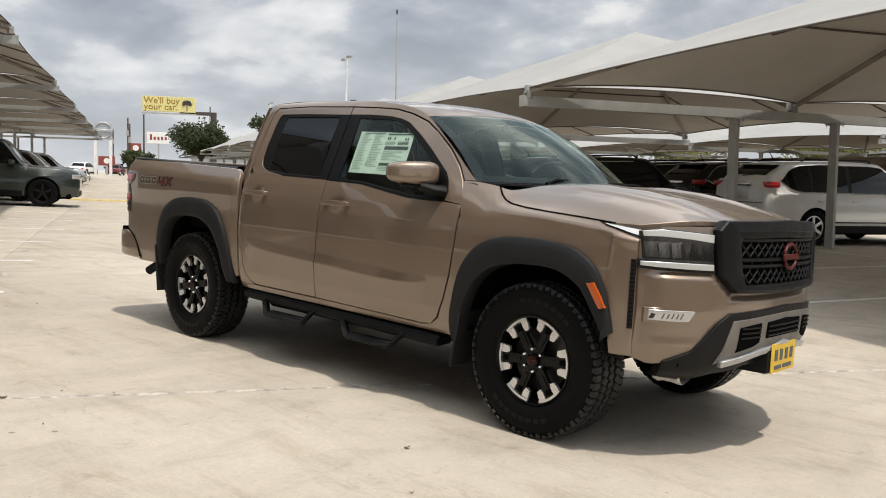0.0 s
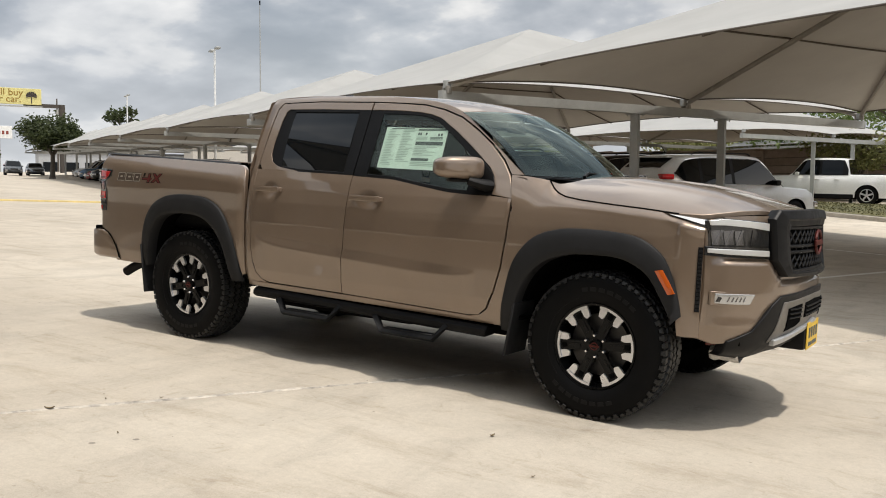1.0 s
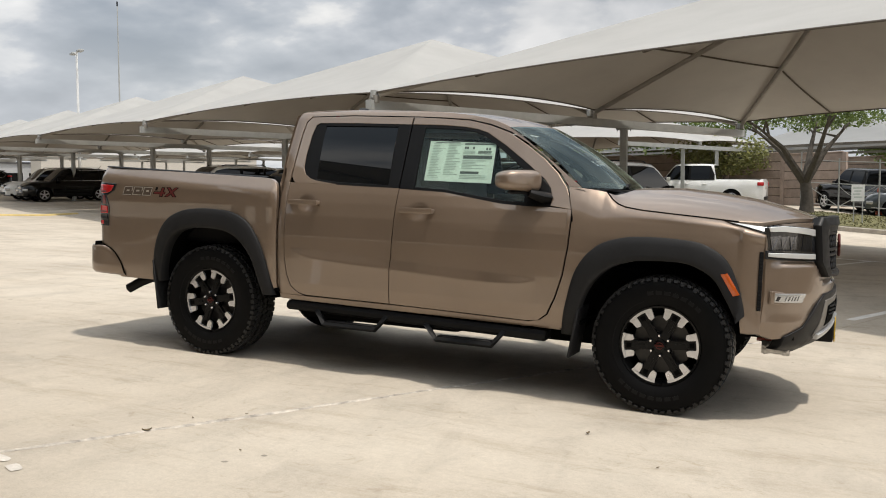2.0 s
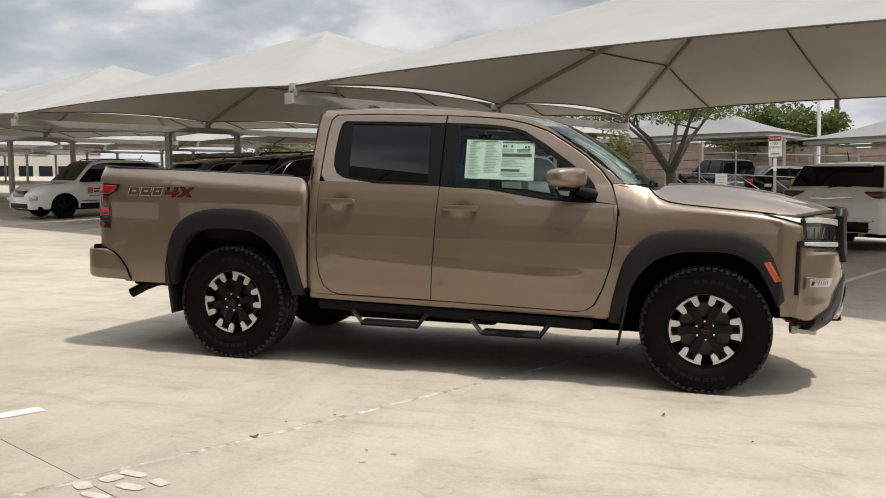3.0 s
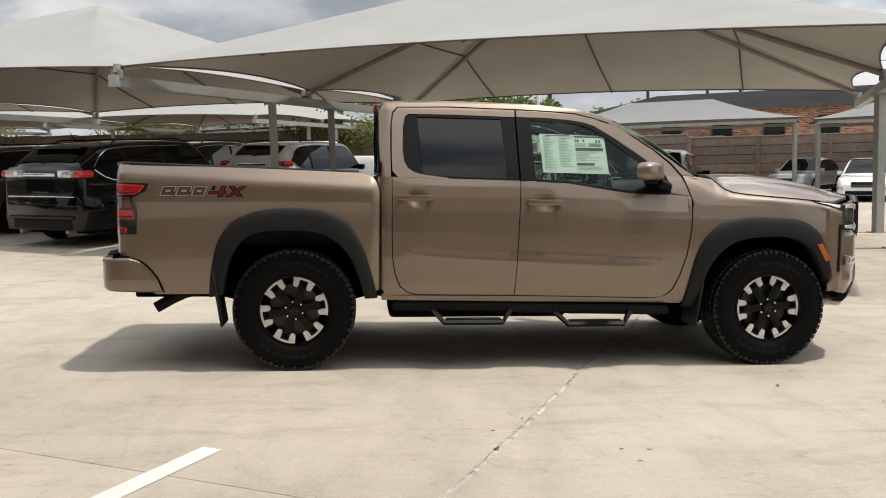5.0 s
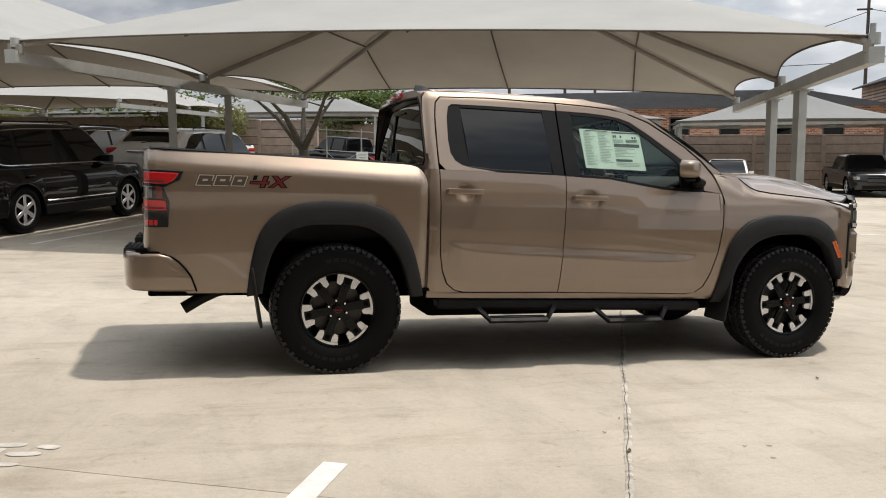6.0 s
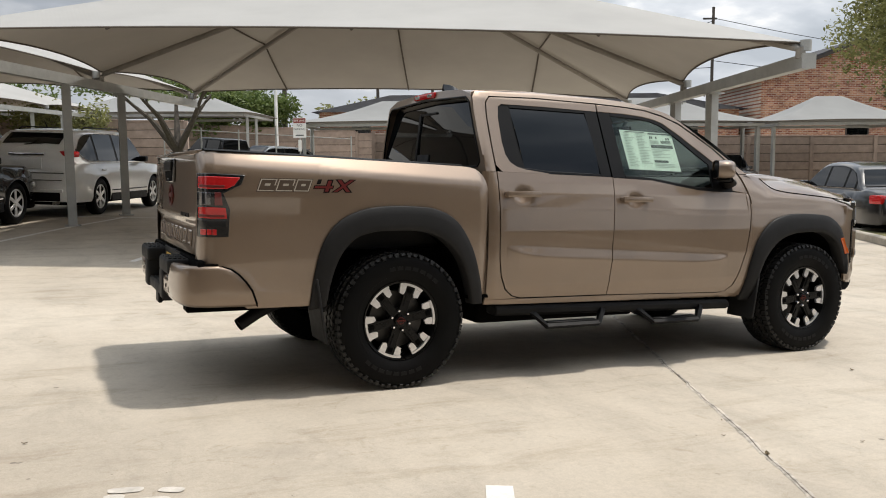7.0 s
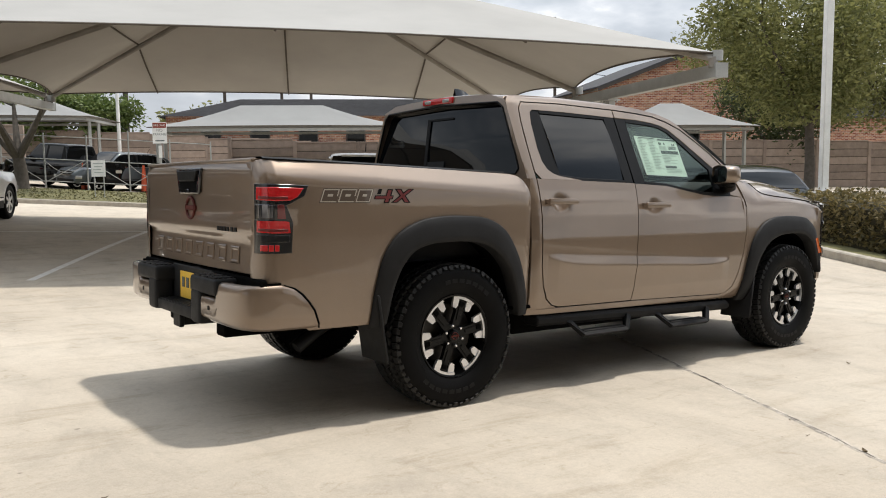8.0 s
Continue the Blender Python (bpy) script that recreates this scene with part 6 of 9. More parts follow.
skid = nose_patch("skid_plate", [(-0.500, 0.478), (-0.25, 0.522), (0, 0.540), (0.25, 0.522), (0.500, 0.478)], [(-0.510, 0.512), (-0.25, 0.556), (0, 0.574), (0.25, 0.556), (0.510, 0.512)], M_SILVER, 0.062, 0.05, 3, "silver skid plate edge", lowb, 0.006)
for s in (-1, 1):
    b = bmesh.new()
    tube(b, [(2.10, s * 0.50, 0.447), (2.25, s * 0.50, 0.442), (2.30, s * 0.52, 0.440), (2.30, s * 0.58, 0.440), (2.24, s * 0.60, 0.442), (2.10, s * 0.60, 0.447)], 0.014, 8)
    hook = part("tow_hook", b, M_HOT, truck, "red front tow hook")
    # crumpled clear wrap left on the hook
    b = bmesh.new()
    rng = random.Random(31)
    grid(b, [[Vector((2.13 + 0.15 * k / 9, s * 0.595 + math.cos(a) * (0.052 + 0.014 * rng.random()), 0.402 + math.sin(a) * (0.030 + 0.014 * rng.random()))) for a in np.linspace(0, 2 * math.pi, 15)] for k in range(10)])
    part("wrapping", b, M_WRAP, hook, "crumpled pale plastic wrapping", smooth=False)
b = bmesh.new()
box(b, 2.28, 2.508, -0.18, 0.18, 0.40, 0.53, 0.02, None, 2)
part("plate_holder", b, M_BLACK, truck, "black plate holder")
b = bmesh.new()
box(b, 2.510, 2.516, -0.153, 0.153, 0.402, 0.552, 0.002)
pl = part("front_plate", b, M_PLATE, truck, "yellow dealer plate with dark bars")
for y, w_, z, h_ in ((-0.098, 0.036, 0.492, 0.056), (-0.033, 0.036, 0.492, 0.056), (0.033, 0.036, 0.492, 0.056), (0.098, 0.036, 0.492, 0.056), (-0.07, 0.085, 0.430, 0.020), (0.05, 0.115, 0.430, 0.020)):
    b = bmesh.new()
    box(b, 2.516, 2.5185, y - w_ / 2, y + w_ / 2, z - h_ / 2, z + h_ / 2)
    part("plate_bar", b, M_INKD, pl, smooth=False)

# grille
ring_out = [(-0.545, 1.158), (0, 1.170), (0.545, 1.158), (0.592, 1.112), (0.572, 0.905), (0.478, 0.818), (0, 0.805), (-0.478, 0.818), (-0.572, 0.905), (-0.592, 1.112)]
ring_in = [(-0.440, 1.078), (0, 1.084), (0.440, 1.078), (0.452, 1.050), (0.435, 0.920), (0.405, 0.846), (0, 0.838), (-0.405, 0.846), (-0.435, 0.920), (-0.452, 1.050)]
b = bmesh.new()
a, c = straight(ring_out + ring_out[:1], 6), straight(ring_in + ring_in[:1], 6)
rows = []
for p, q in zip(a, c):
    row = []
    for f, o in ((0, -0.01), (0.0, 0.026), (0.05, 0.040), (0.10, 0.046), (0.60, 0.050), (0.66, 0.047), (0.70, 0.040), (0.95, 0.038), (1.0, 0.034), (1.0, 0.0)):
        v = p.lerp(q, f)
        row.append(nose(v.x, v.y, o))
    rows.append(row)
grid(b, rows)
grille = part("grille", b, M_SATIN, truck, "bold satin black grille frame with open mesh", angle=30)
b = bmesh.new()
rows = [[nose(y, z, 0.012) for z in np.linspace(0.83, 1.09, 5)] for y in np.linspace(-0.46, 0.46, 15)]
grid(b, rows)
part("grille_back", b, M_DARK, grille)
for z0, z1 in ((0.982, 1.062), (0.853, 0.934)):
    # two zigzag bars that cross, with short stubs at their crests
    for sg in (1, -1):
        b = bmesh.new()
        n = 7
        pts = [nose(-0.44 + 0.88 * k / (2 * n), (z0 + z1) / 2 + sg * 0.37 * (z1 - z0) * (1 if k % 2 else -1), 0.024) for k in range(2 * n + 1)]
        tube(b, pts, 0.0066, 5)
        for k in range(2 * n + 1):
            y, up = -0.44 + 0.88 * k / (2 * n), sg * (1 if k % 2 else -1)
            tube(b, [nose(y, (z0 + z1) / 2 + up * 0.36 * (z1 - z0), 0.024), nose(y, (z0 + z1) / 2 + up * 0.60 * (z1 - z0), 0.024)], 0.0055, 4)
        part("grille_mesh", b, M_SATIN, grille, "crossing bars of an open diamond mesh")
for z, r_, fl in ((1.070, 0.010, 0.6), (0.974, 0.009, 0.8), (0.944, 0.009, 0.8), (0.846, 0.010, 0.6)):
    b = bmesh.new()
    grid(b, [[nose(y, z + dz, o) for dz, o in ((-r_, 0.012), (-r_, 0.028), (-r_ * 0.5, 0.034), (r_ * 0.5, 0.034), (r_, 0.028), (r_, 0.012))] for y in np.linspace(-0.445, 0.445, 21)])
    part("grille_bar", b, M_SATIN, grille)
for y in (-0.36, -0.27, -0.18, 0.18, 0.27, 0.36):
    b = bmesh.new()
    tube(b, [nose(y, 0.940, 0.022), nose(y, 0.978, 0.022)], 0.006, 5)
    part("bar_stub", b, M_SATIN, grille)
b = bmesh.new()
tube(b, [nose(0.075 * math.cos(t), 0.988 + 0.062 * math.sin(t), 0.044) for t in np.linspace(0, 2 * math.pi, 29)], 0.009, 8, cap=False)
bd = part("badge", b, M_COPPER, grille, "dark red oval badge with a cross bar")
b = bmesh.new()
p = nose(0, 0.988, 0.046)
box(b, p.x - 0.006, p.x + 0.006, -0.095, 0.095, 0.974, 1.002, 0.003)
part("badge_bar", b, M_COPPER, bd)
for k, y in enumerate(np.linspace(-0.27, 0.27, 8)):
    b = bmesh.new()
    p = nose(y, 1.148, 0.034)
    box(b, p.x - 0.020, p.x + 0.004, y - 0.022, y + 0.022, 1.150, 1.1655, 0.002)
    part("letter_bar", b, M_BLACK, grille)

# ---- load box, tailgate and rear bumper ----
b = bmesh.new()
for s in (-1, 1):
    rows = [[Vector((x, s * (flank(x, 1.30) - d), z)) for d, z in ((0.012, float(np.interp(x, (-2.69, -1.06), (1.336, 1.287)))), (0.03, float(np.interp(x, (-2.69, -1.06), (1.345, 1.296)))), (0.09, float(np.interp(x, (-2.69, -1.06), (1.345, 1.296)))), (0.11, float(np.interp(x, (-2.69, -1.06), (1.30, 1.25)))), (0.12, 0.80))] for x in np.linspace(-2.69, -1.185, 20)]
    grid(b, rows)
rows = [[Vector((x, y, 0.80)) for y in np.linspace(-0.79, 0.79, 9)] for x in np.linspace(-2.69, -1.07, 9)]
grid(b, rows)
grid(b, [[Vector((-1.068, y, z)) for z in (0.8, 1.05, 1.27)] for y in np.linspace(-0.8, 0.8, 7)])
part("box_liner", b, M_BLACK, truck, "black rail caps and load box liner")


def gate_x(y, z):
    return -2.742 + 0.012 * (abs(y) / 0.76) ** 4 + float(np.interp(z, (0.77, 0.90, 0.93, 0.945, 0.965, 1.00, 1.06, 1.16, 1.25, 1.285, 1.325), (0.016, 0.024, 0.026, 0.022, 0.004, 0.000, 0.008, 0.010, 0.004, 0.002, 0.022)))


b = bmesh.new()
grid(b, [[Vector((gate_x(y, z), y, z)) for z in list(np.linspace(0.775, 0.93, 8)) + [0.945, 0.96, 0.975, 0.99, 1.005, 1.03] + list(np.linspace(1.07, 1.325, 10))] for y in np.linspace(-0.788, 0.788, 43)])
roll_edges(b, 0.05, lambda co: Vector((1, 0, 0)))
gate = soften(part("tailgate", b, M_TAN, truck, "tan tailgate with raised lettering"), 0.005)
b = bmesh.new()
box(b, -2.728, -2.655, -0.780, 0.780, 1.318, 1.338, 0.008, None, 2)
part("gate_cap", b, M_TAN, gate, "body-coloured lip along the tailgate")
def trapeze(y_low, y_top, z_low, z_top, x0, x1):
    b = bmesh.new()
    plate_poly(b, [(-y_low, z_low), (y_low, z_low), (y_top, z_top), (-y_top, z_top)], 1.0, lambda u, v, d: Vector((x0 + (x1 - x0) * d, u, v)))
    return b


gh = soften(part("gate_handle", trapeze(0.150, 0.190, 1.160, 1.300, -2.735, -2.752), M_GLOSS, gate, "gloss black tailgate handle"), 0.008)
# no real hollow: a flat near-black plate gives the shade below the flap
part("handle_pocket", trapeze(0.112, 0.145, 1.172, 1.246, -2.750, -2.7535), M_DARK, gh, "flat dark plate for the shade under the flap", smooth=False)
soften(part("handle_flap", trapeze(0.120, 0.160, 1.228, 1.286, -2.750, -2.764), M_BLACK, gh), 0.006)
soften(part("camera_lens", trapeze(0.030, 0.024, 1.164, 1.186, -2.752, -2.760), M_SMOKE, gh), 0.004)
b = bmesh.new()
tube(b, [(gate_x(0, 1.085) - 0.006, 0.062 * math.cos(t), 1.085 + 0.058 * math.sin(t)) for t in np.linspace(0, 2 * math.pi, 27)], 0.008, 7, cap=False)
bd = part("badge", b, M_COPPER, gate, "dark red oval badge with a cross bar")
b = bmesh.new()
box(b, -2.744, -2.732, -0.078, 0.078, 1.072, 1.098, 0.003)
part("badge_bar", b, M_COPPER, bd)
for y in np.linspace(-0.56, 0.56, 8):
    b = bmesh.new()
    # a raised rim round a flat block
    rim_ = [(-0.052, 0.820), (0.052, 0.820), (0.052, 0.905), (-0.052, 0.905), (-0.052, 0.820)]
    mid_ = [(-0.034, 0.838), (0.034, 0.838), (0.034, 0.887), (-0.034, 0.887), (-0.034, 0.838)]
    grid(b, [[Vector((gate_x(y, c_[1]) - o_, y + c_[0], c_[1])) for c_, o_ in ((a_, 0.0), (a_, 0.003), (Vector(a_).lerp(Vector(c2_), 0.3), 0.006), (Vector(a_).lerp(Vector(c2_), 0.7), 0.006), (c2_, 0.003), (c2_, 0.0))] for a_, c2_ in zip(rim_, mid_)])
    part("letter_bar", b, M_TAN, gate, "raised body-coloured letter block", angle=25)
for y in (-0.40, -0.44, -0.48, -0.52, -0.57, -0.61):
    b = bmesh.new()
    box(b, gate_x(y, 0.985) - 0.004, gate_x(y, 0.985) + 0.004, y - 0.015, y + 0.015, 0.978, 1.000, 0.001)
    part("trim_bar", b, M_BLACK, gate)

# lamps at the corners
for s in (-1, 1):
    def corner_patch(name, lo, hi, mat, off, rows, parent, label="", depth=0.012):
        return skin(name, straight(lo, 8), straight(hi, 8), rows, s, mat, off, depth, parent, label, 0.003)
    tl = corner_patch("tail_light", [(-2.722, 0.884), (-2.70, 0.884), (-2.655, 0.884), (-2.580, 0.886)], [(-2.722, 1.045), (-2.70, 1.045), (-2.655, 1.040), (-2.574, 1.030)], M_GLOSS, 0.006, 10, truck, "smoked tail light with red lenses")
    corner_patch("lamp_waist", [(-2.722, 1.045), (-2.70, 1.045), (-2.655, 1.040), (-2.574, 1.030)], [(-2.722, 1.118), (-2.70, 1.116), (-2.66, 1.114), (-2.606, 1.112)], M_GLOSS, 0.006, 5, tl)
    corner_patch("lamp_top", [(-2.722, 1.118), (-2.66, 1.114), (-2.606, 1.112), (-2.516, 1.158)], [(-2.722, 1.216), (-2.66, 1.215), (-2.60, 1.213), (-2.496, 1.209)], M_GLOSS, 0.006, 5, tl)
    for z0_, z1_, x0_, x1_, x2_, mt_, lb_ in ((1.138, 1.200, -2.590, -2.552, -2.522, M_RED, "red lens"), (0.985, 1.040, -2.590, -2.590, -2.596, M_RED, "red lens")):
        corner_patch("red_lens", [(-2.720, z0_), (-2.66, z0_ - 0.004), (x0_, z0_ - 0.002), (x1_, z0_ + (0.016 if z0_ > 1.1 else 0.0))], [(-2.720, z1_), (-2.66, z1_), (-2.61, z1_ - 0.002), (x2_, z1_ - 0.004)], mt_, 0.011, 5, tl, lb_)
        # darker lower edge moulded into the lens
        corner_patch("lens_rib", [(-2.718, z0_ + 0.006), (-2.66, z0_ + 0.003), (x0_ - 0.012, z0_ + 0.004)], [(-2.718, z0_ + 0.019), (-2.66, z0_ + 0.016), (x0_ - 0.012, z0_ + 0.017)], M_DRED, 0.0135, 2, tl, "dark red rib", 0.003)
    corner_patch("clear_lens", [(-2.718, 1.052), (-2.70, 1.052), (-2.668, 1.052)], [(-2.718, 1.118), (-2.70, 1.118), (-2.668, 1.116)], M_REFL, 0.009, 3, tl, "dim clear reversing lens")
    corner_patch("red_lens", [(-2.650, 1.050), (-2.63, 1.050), (-2.610, 1.050)], [(-2.650, 1.118), (-2.63, 1.118), (-2.618, 1.116)], shader("deep_red_lens", 0.15, 0.0, (0.14, 0.02, 0.02), 0.8)[0], 0.009, 3, tl, "dark red lens")
    corner_patch("smoked_lens", [(-2.720, 0.936), (-2.69, 0.936), (-2.592, 0.937)], [(-2.720, 0.976), (-2.69, 0.976), (-2.592, 0.975)], M_SMOKE, 0.010, 3, tl, "smoked lens")
    for x0_, x1_ in ((-2.712, -2.690), (-2.686, -2.664), (-2.660, -2.640)):
        corner_patch("reflector", [(x0_, 0.896), (x1_, 0.896)], [(x0_, 0.926), (x1_, 0.926)], M_RED, 0.009, 2, tl, "small red reflector")

# bumper: painted corners, black steps between them
for s in (-1, 1):
    path = smoothline([(-2.455, 0.905), (-2.56, 0.914), (-2.675, 0.915), (-2.763, 0.893), (-2.810, 0.840), (-2.833, 0.74), (-2.841, 0.62), (-2.843, 0.50), (-2.843, 0.415)], 5)
    b = bmesh.new()
    rows = []
    for i, p in enumerate(path):
        f = i / (len(path) - 1)
        inn = Vector((0.0, -1.0)) if p.x > -2.7 else Vector((1.0, 0.0))
        if -2.85 < p.x <= -2.7:
            q = (p.x + 2.7) / -0.15
            inn = Vector((q, q - 1.0)).normalized()
        zt = float(np.interp(p.y, (0.60, 0.635), (0.652, 0.735)))
        zb = 0.512 + 0.02 * f
        lean = max(0.0, 1 - 5 * f)
        rows.append([Vector((p.x + inn.x * d + lean * float(np.interp((zt - z) / 0.225, (0, 0.03, 0.10, 0.28, 0.6, 1.0), (-0.20, -0.16, -0.11, -0.055, -0.005, 0.028))), s * (p.y + inn.y * d), z)) for d, z in ((0.06, zt - 0.002), (0.016, zt), (0.005, zt - 0.006), (0.0, zt - 0.022), (0.0, zt - 0.05), (0.0, zt - 0.09), (0.0, 0.60), (0.004, zb + 0.02), (0.022, zb), (0.07, zb - 0.002))])
    vs = grid(b, rows)
    bmesh.ops.contextual_create(b, geom=vs[0])
    edge_ = [Vector((p.x + 0.0055, s * (abs(p.y) - 0.002), p.z)) for p in [v.co.copy() for v in vs[0]][2:9]]
    rim_ = [Vector((r_[1].co.x, s * (abs(r_[1].co.y) - 0.004), r_[1].co.z + 0.004)) for r_ in vs[:14]]
    corner = part("bumper_corner", b, M_TAN, truck, "body-coloured rear bumper corner", angle=50)
    # near-black bars draw the shade in the gaps round the corner
    for line_ in (edge_, rim_):
        b = bmesh.new()
        tube(b, line_, 0.006, 6)
        part("bumper_gap", b, M_DARK, truck, "dark bar for the shaded gap round the bumper corner")
    b = bmesh.new()
    tube(b, [(-2.846, s * 0.52, 0.598), (-2.838, s * 0.52, 0.598)], 0.011, 12)
    part("parking_sensor", b, M_BLACK, corner)
    b = bmesh.new()
    box(b, -2.848, -2.70, s * 0.445 - 0.175, s * 0.445 + 0.175, 0.662, 0.748, 0.022, None, 3)
    box(b, -2.850, -2.74, s * 0.345 - 0.065, s * 0.345 + 0.065, 0.50, 0.68, 0.024, None, 3)
    step = part("bumper_step", b, M_FLARE, truck, "black ribbed bumper step")
    for k in range(4):
        for j in range(3):
            b = bmesh.new()
            y = s * (0.345 + j * 0.10)
            box(b, -2.838 + k * 0.026, -2.820 + k * 0.026, y - 0.042, y + 0.042, 0.746, 0.754, 0.002)
            part("tread_rib", b, M_BLACK, step)
    # near-black strip on the top edge by the tailgate
    b = bmesh.new()
    box(b, -2.735, -2.70, s * 0.46 - 0.44, s * 0.46 + 0.36, 0.70, 0.762, 0.006)
    part("bumper_gap_strip", b, M_DARK, truck)
b = bmesh.new()
box(b, -2.836, -2.72, -0.30, 0.30, 0.505, 0.565, 0.014, None, 2)
box(b, -2.74, -2.70, -0.30, 0.30, 0.55, 0.76, 0.004)
step = part("bumper_step", b, M_FLARE, truck, "low black middle step of the bumper")
for k in range(4):
    b = bmesh.new()
    box(b, -2.828 + k * 0.022, -2.815 + k * 0.022, -0.27, 0.27, 0.563, 0.570, 0.002)
    part("tread_rib", b, M_BLACK, step)
b = bmesh.new()
box(b, -2.749, -2.744, -0.153, 0.153, 0.578, 0.728, 0.002)
pl = part("rear_plate", b, M_PLATE, truck, "yellow dealer plate with dark bars")
for y in (-0.098, -0.033, 0.033, 0.098):
    b = bmesh.new()
    box(b, -2.752, -2.749, y - 0.018, y + 0.018, 0.640, 0.696)
    part("plate_bar", b, M_INKD, pl, smooth=False)
b = bmesh.new()
box(b, -2.82, -2.60, -0.045, 0.045, 0.445, 0.515, 0.006)
box(b, -2.826, -2.80, -0.055, 0.055, 0.435, 0.525, 0.006)
part("tow_hitch", b, M_BLACK, truck, "black square tow hitch")
for y in (-0.60,):
    b = bmesh.new()
    tube(b, [(-1.9, y + 0.05, 0.52), (-2.2, y - 0.08, 0.515), (-2.32, y - 0.13, 0.49), (-2.40, y - 0.155, 0.455), (-2.50, y - 0.175, 0.398)], 0.036, 14, cap=False)
    tube(b, [(-2.49, y - 0.173, 0.404), (-2.42, y - 0.158, 0.443)], 0.032, 14)
    part("exhaust_pipe", b, M_BLACK, truck, "dark exhaust tail pipe")

# ---- side steps, flaps, mirrors ----
for s in (-1, 1):
    b = bmesh.new()
    rows = []
    for x in (-0.965, -0.955, 0.90, 0.915):
        e = 0.008 if x in (-0.965, 0.915) else 0.0
        dz = -0.0205 * (x + 0.965)
        rows.append([Vector((x, s * (y - (e if y > 0.85 else 0)), z + dz - (e if z > 0.42 else -e))) for y, z in ((0.76, 0.385), (0.86, 0.380), (0.885, 0.395), (0.885, 0.425), (0.86, 0.446), (0.76, 0.446))])
    vs = grid(b, rows, close_v=True)
    b.faces.new(vs[0])
    b.faces.new(vs[-1])
    step = soften(part("side_step", b, M_BLACK, truck, "textured black side step bar with drop steps", angle=30), 0.005)
    for x0, x1, x2, x3 in ((-0.715, -0.625, -0.235, -0.175), (0.105, 0.205, 0.585, 0.645)):
        b = bmesh.new()
        dz = -0.0205 * ((x0 + x3) / 2 + 0.965)
        pts = [(x0, s * 0.86, 0.412 + dz), (x0 + 0.02, s * 0.885, 0.395 + dz), (x1, s * 0.926, 0.322 + dz), (x2, s * 0.926, 0.322 + dz), (x3 - 0.01, s * 0.885, 0.395 + dz), (x3, s * 0.86, 0.412 + dz)]
        tube(b, pts, 0.021, 4, flat=(1.25, 0.9))
        part("drop_step", b, M_BLACK, step, smooth=False)
        b = bmesh.new()
        box(b, x1 + 0.01, x2 - 0.01, s * 0.895 - 0.035, s * 0.895 + 0.020, 0.336 + dz, 0.347 + dz, 0.004)
        part("step_pad", b, M_BLACK, step)
    for x in (-0.85, -0.05, 0.78):
        b = bmesh.new()
        box(b, x - 0.03, x + 0.03, s * 0.70 - 0.14, s * 0.70 + 0.14, 0.40, 0.43)
        part("step_bracket", b, M_DARK, step)
    # mud flaps
    for x, z0, z1, name in ((-2.055, 0.295, 0.66, "rear"), (1.075, 0.27, 0.58, "front")):
        b = bmesh.new()
        box(b, -0.008, 0.008, s * 0.82 - 0.125, s * 0.82 + 0.125, 0, z1 - z0, 0.005, pose(x, 0, z0, 0, -9 if name == "rear" else 9, 0))
        part("mud_flap", b, M_FLARE, truck, "black plastic mud flap")
    # door mirror, swept back a little
    centre, out, fore = Vector((0.742, s * 0.962, 1.312)), Vector((-0.56, s * 0.83, 0)), Vector((0.83, s * 0.56, 0))

    def housing(u, v, z):
        return centre + out * u + fore * v + Vector((0, 0, z))
    b = bmesh.new()
    rows = []
    for v, su, sz in ((0.064, 0.25, 0.30), (0.062, 0.55, 0.58), (0.052, 0.80, 0.82), (0.030, 0.95, 0.95), (-0.005, 1.0, 1.0), (-0.040, 0.98, 0.98), (-0.052, 0.95, 0.95), (-0.050, 0.90, 0.88)):
        row = []
        for t in np.linspace(0, 2 * math.pi, 29)[:-1]:
            cu, cz = math.copysign(abs(math.cos(t)) ** 0.5, math.cos(t)), math.copysign(abs(math.sin(t)) ** 0.6, math.sin(t))
            row.append(housing(0.152 * su * cu - 0.02 * (1 - su), v - 0.012 * cu * cu * su, 0.066 * sz * cz * (1 - 0.12 * cu)))
        rows.append(row)
    vs = grid(b, rows, close_v=True)
    b.faces.new(vs[0])
    mirror = part("door_mirror", b, M_TAN, truck, "body-coloured door mirror on a black arm", angle=60)
    b = bmesh.new()
    grid(b, [[housing(0.128 * math.copysign(abs(math.cos(t)) ** 0.5, math.cos(t)) * q, -0.054, 0.052 * math.copysign(abs(math.sin(t)) ** 0.6, math.sin(t)) * q) for q in (0.0, 0.5, 1.0)] for t in np.linspace(0, 2 * math.pi, 29)])
    part("mirror_glass", b, M_MIRROR, mirror, "mirror glass")
    b = bmesh.new()
    tube(b, [(0.865, s * 0.845, 1.215), (0.845, s * 0.90, 1.222), (0.79, s * 0.945, 1.242)], [0.046, 0.040, 0.030], 12, flat=(1.25, 0.8))
    box(b, -0.07, 0.11, -0.042, 0.034, -0.082, -0.060, 0.010, Matrix.Translation(centre) @ Matrix(((-out.x, fore.x, 0, 0), (-out.y, fore.y, 0, 0), (0, 0, 1, 0), (0, 0, 0, 1))))
    part("mirror_arm", b, M_BLACK, mirror, "black mirror arm")

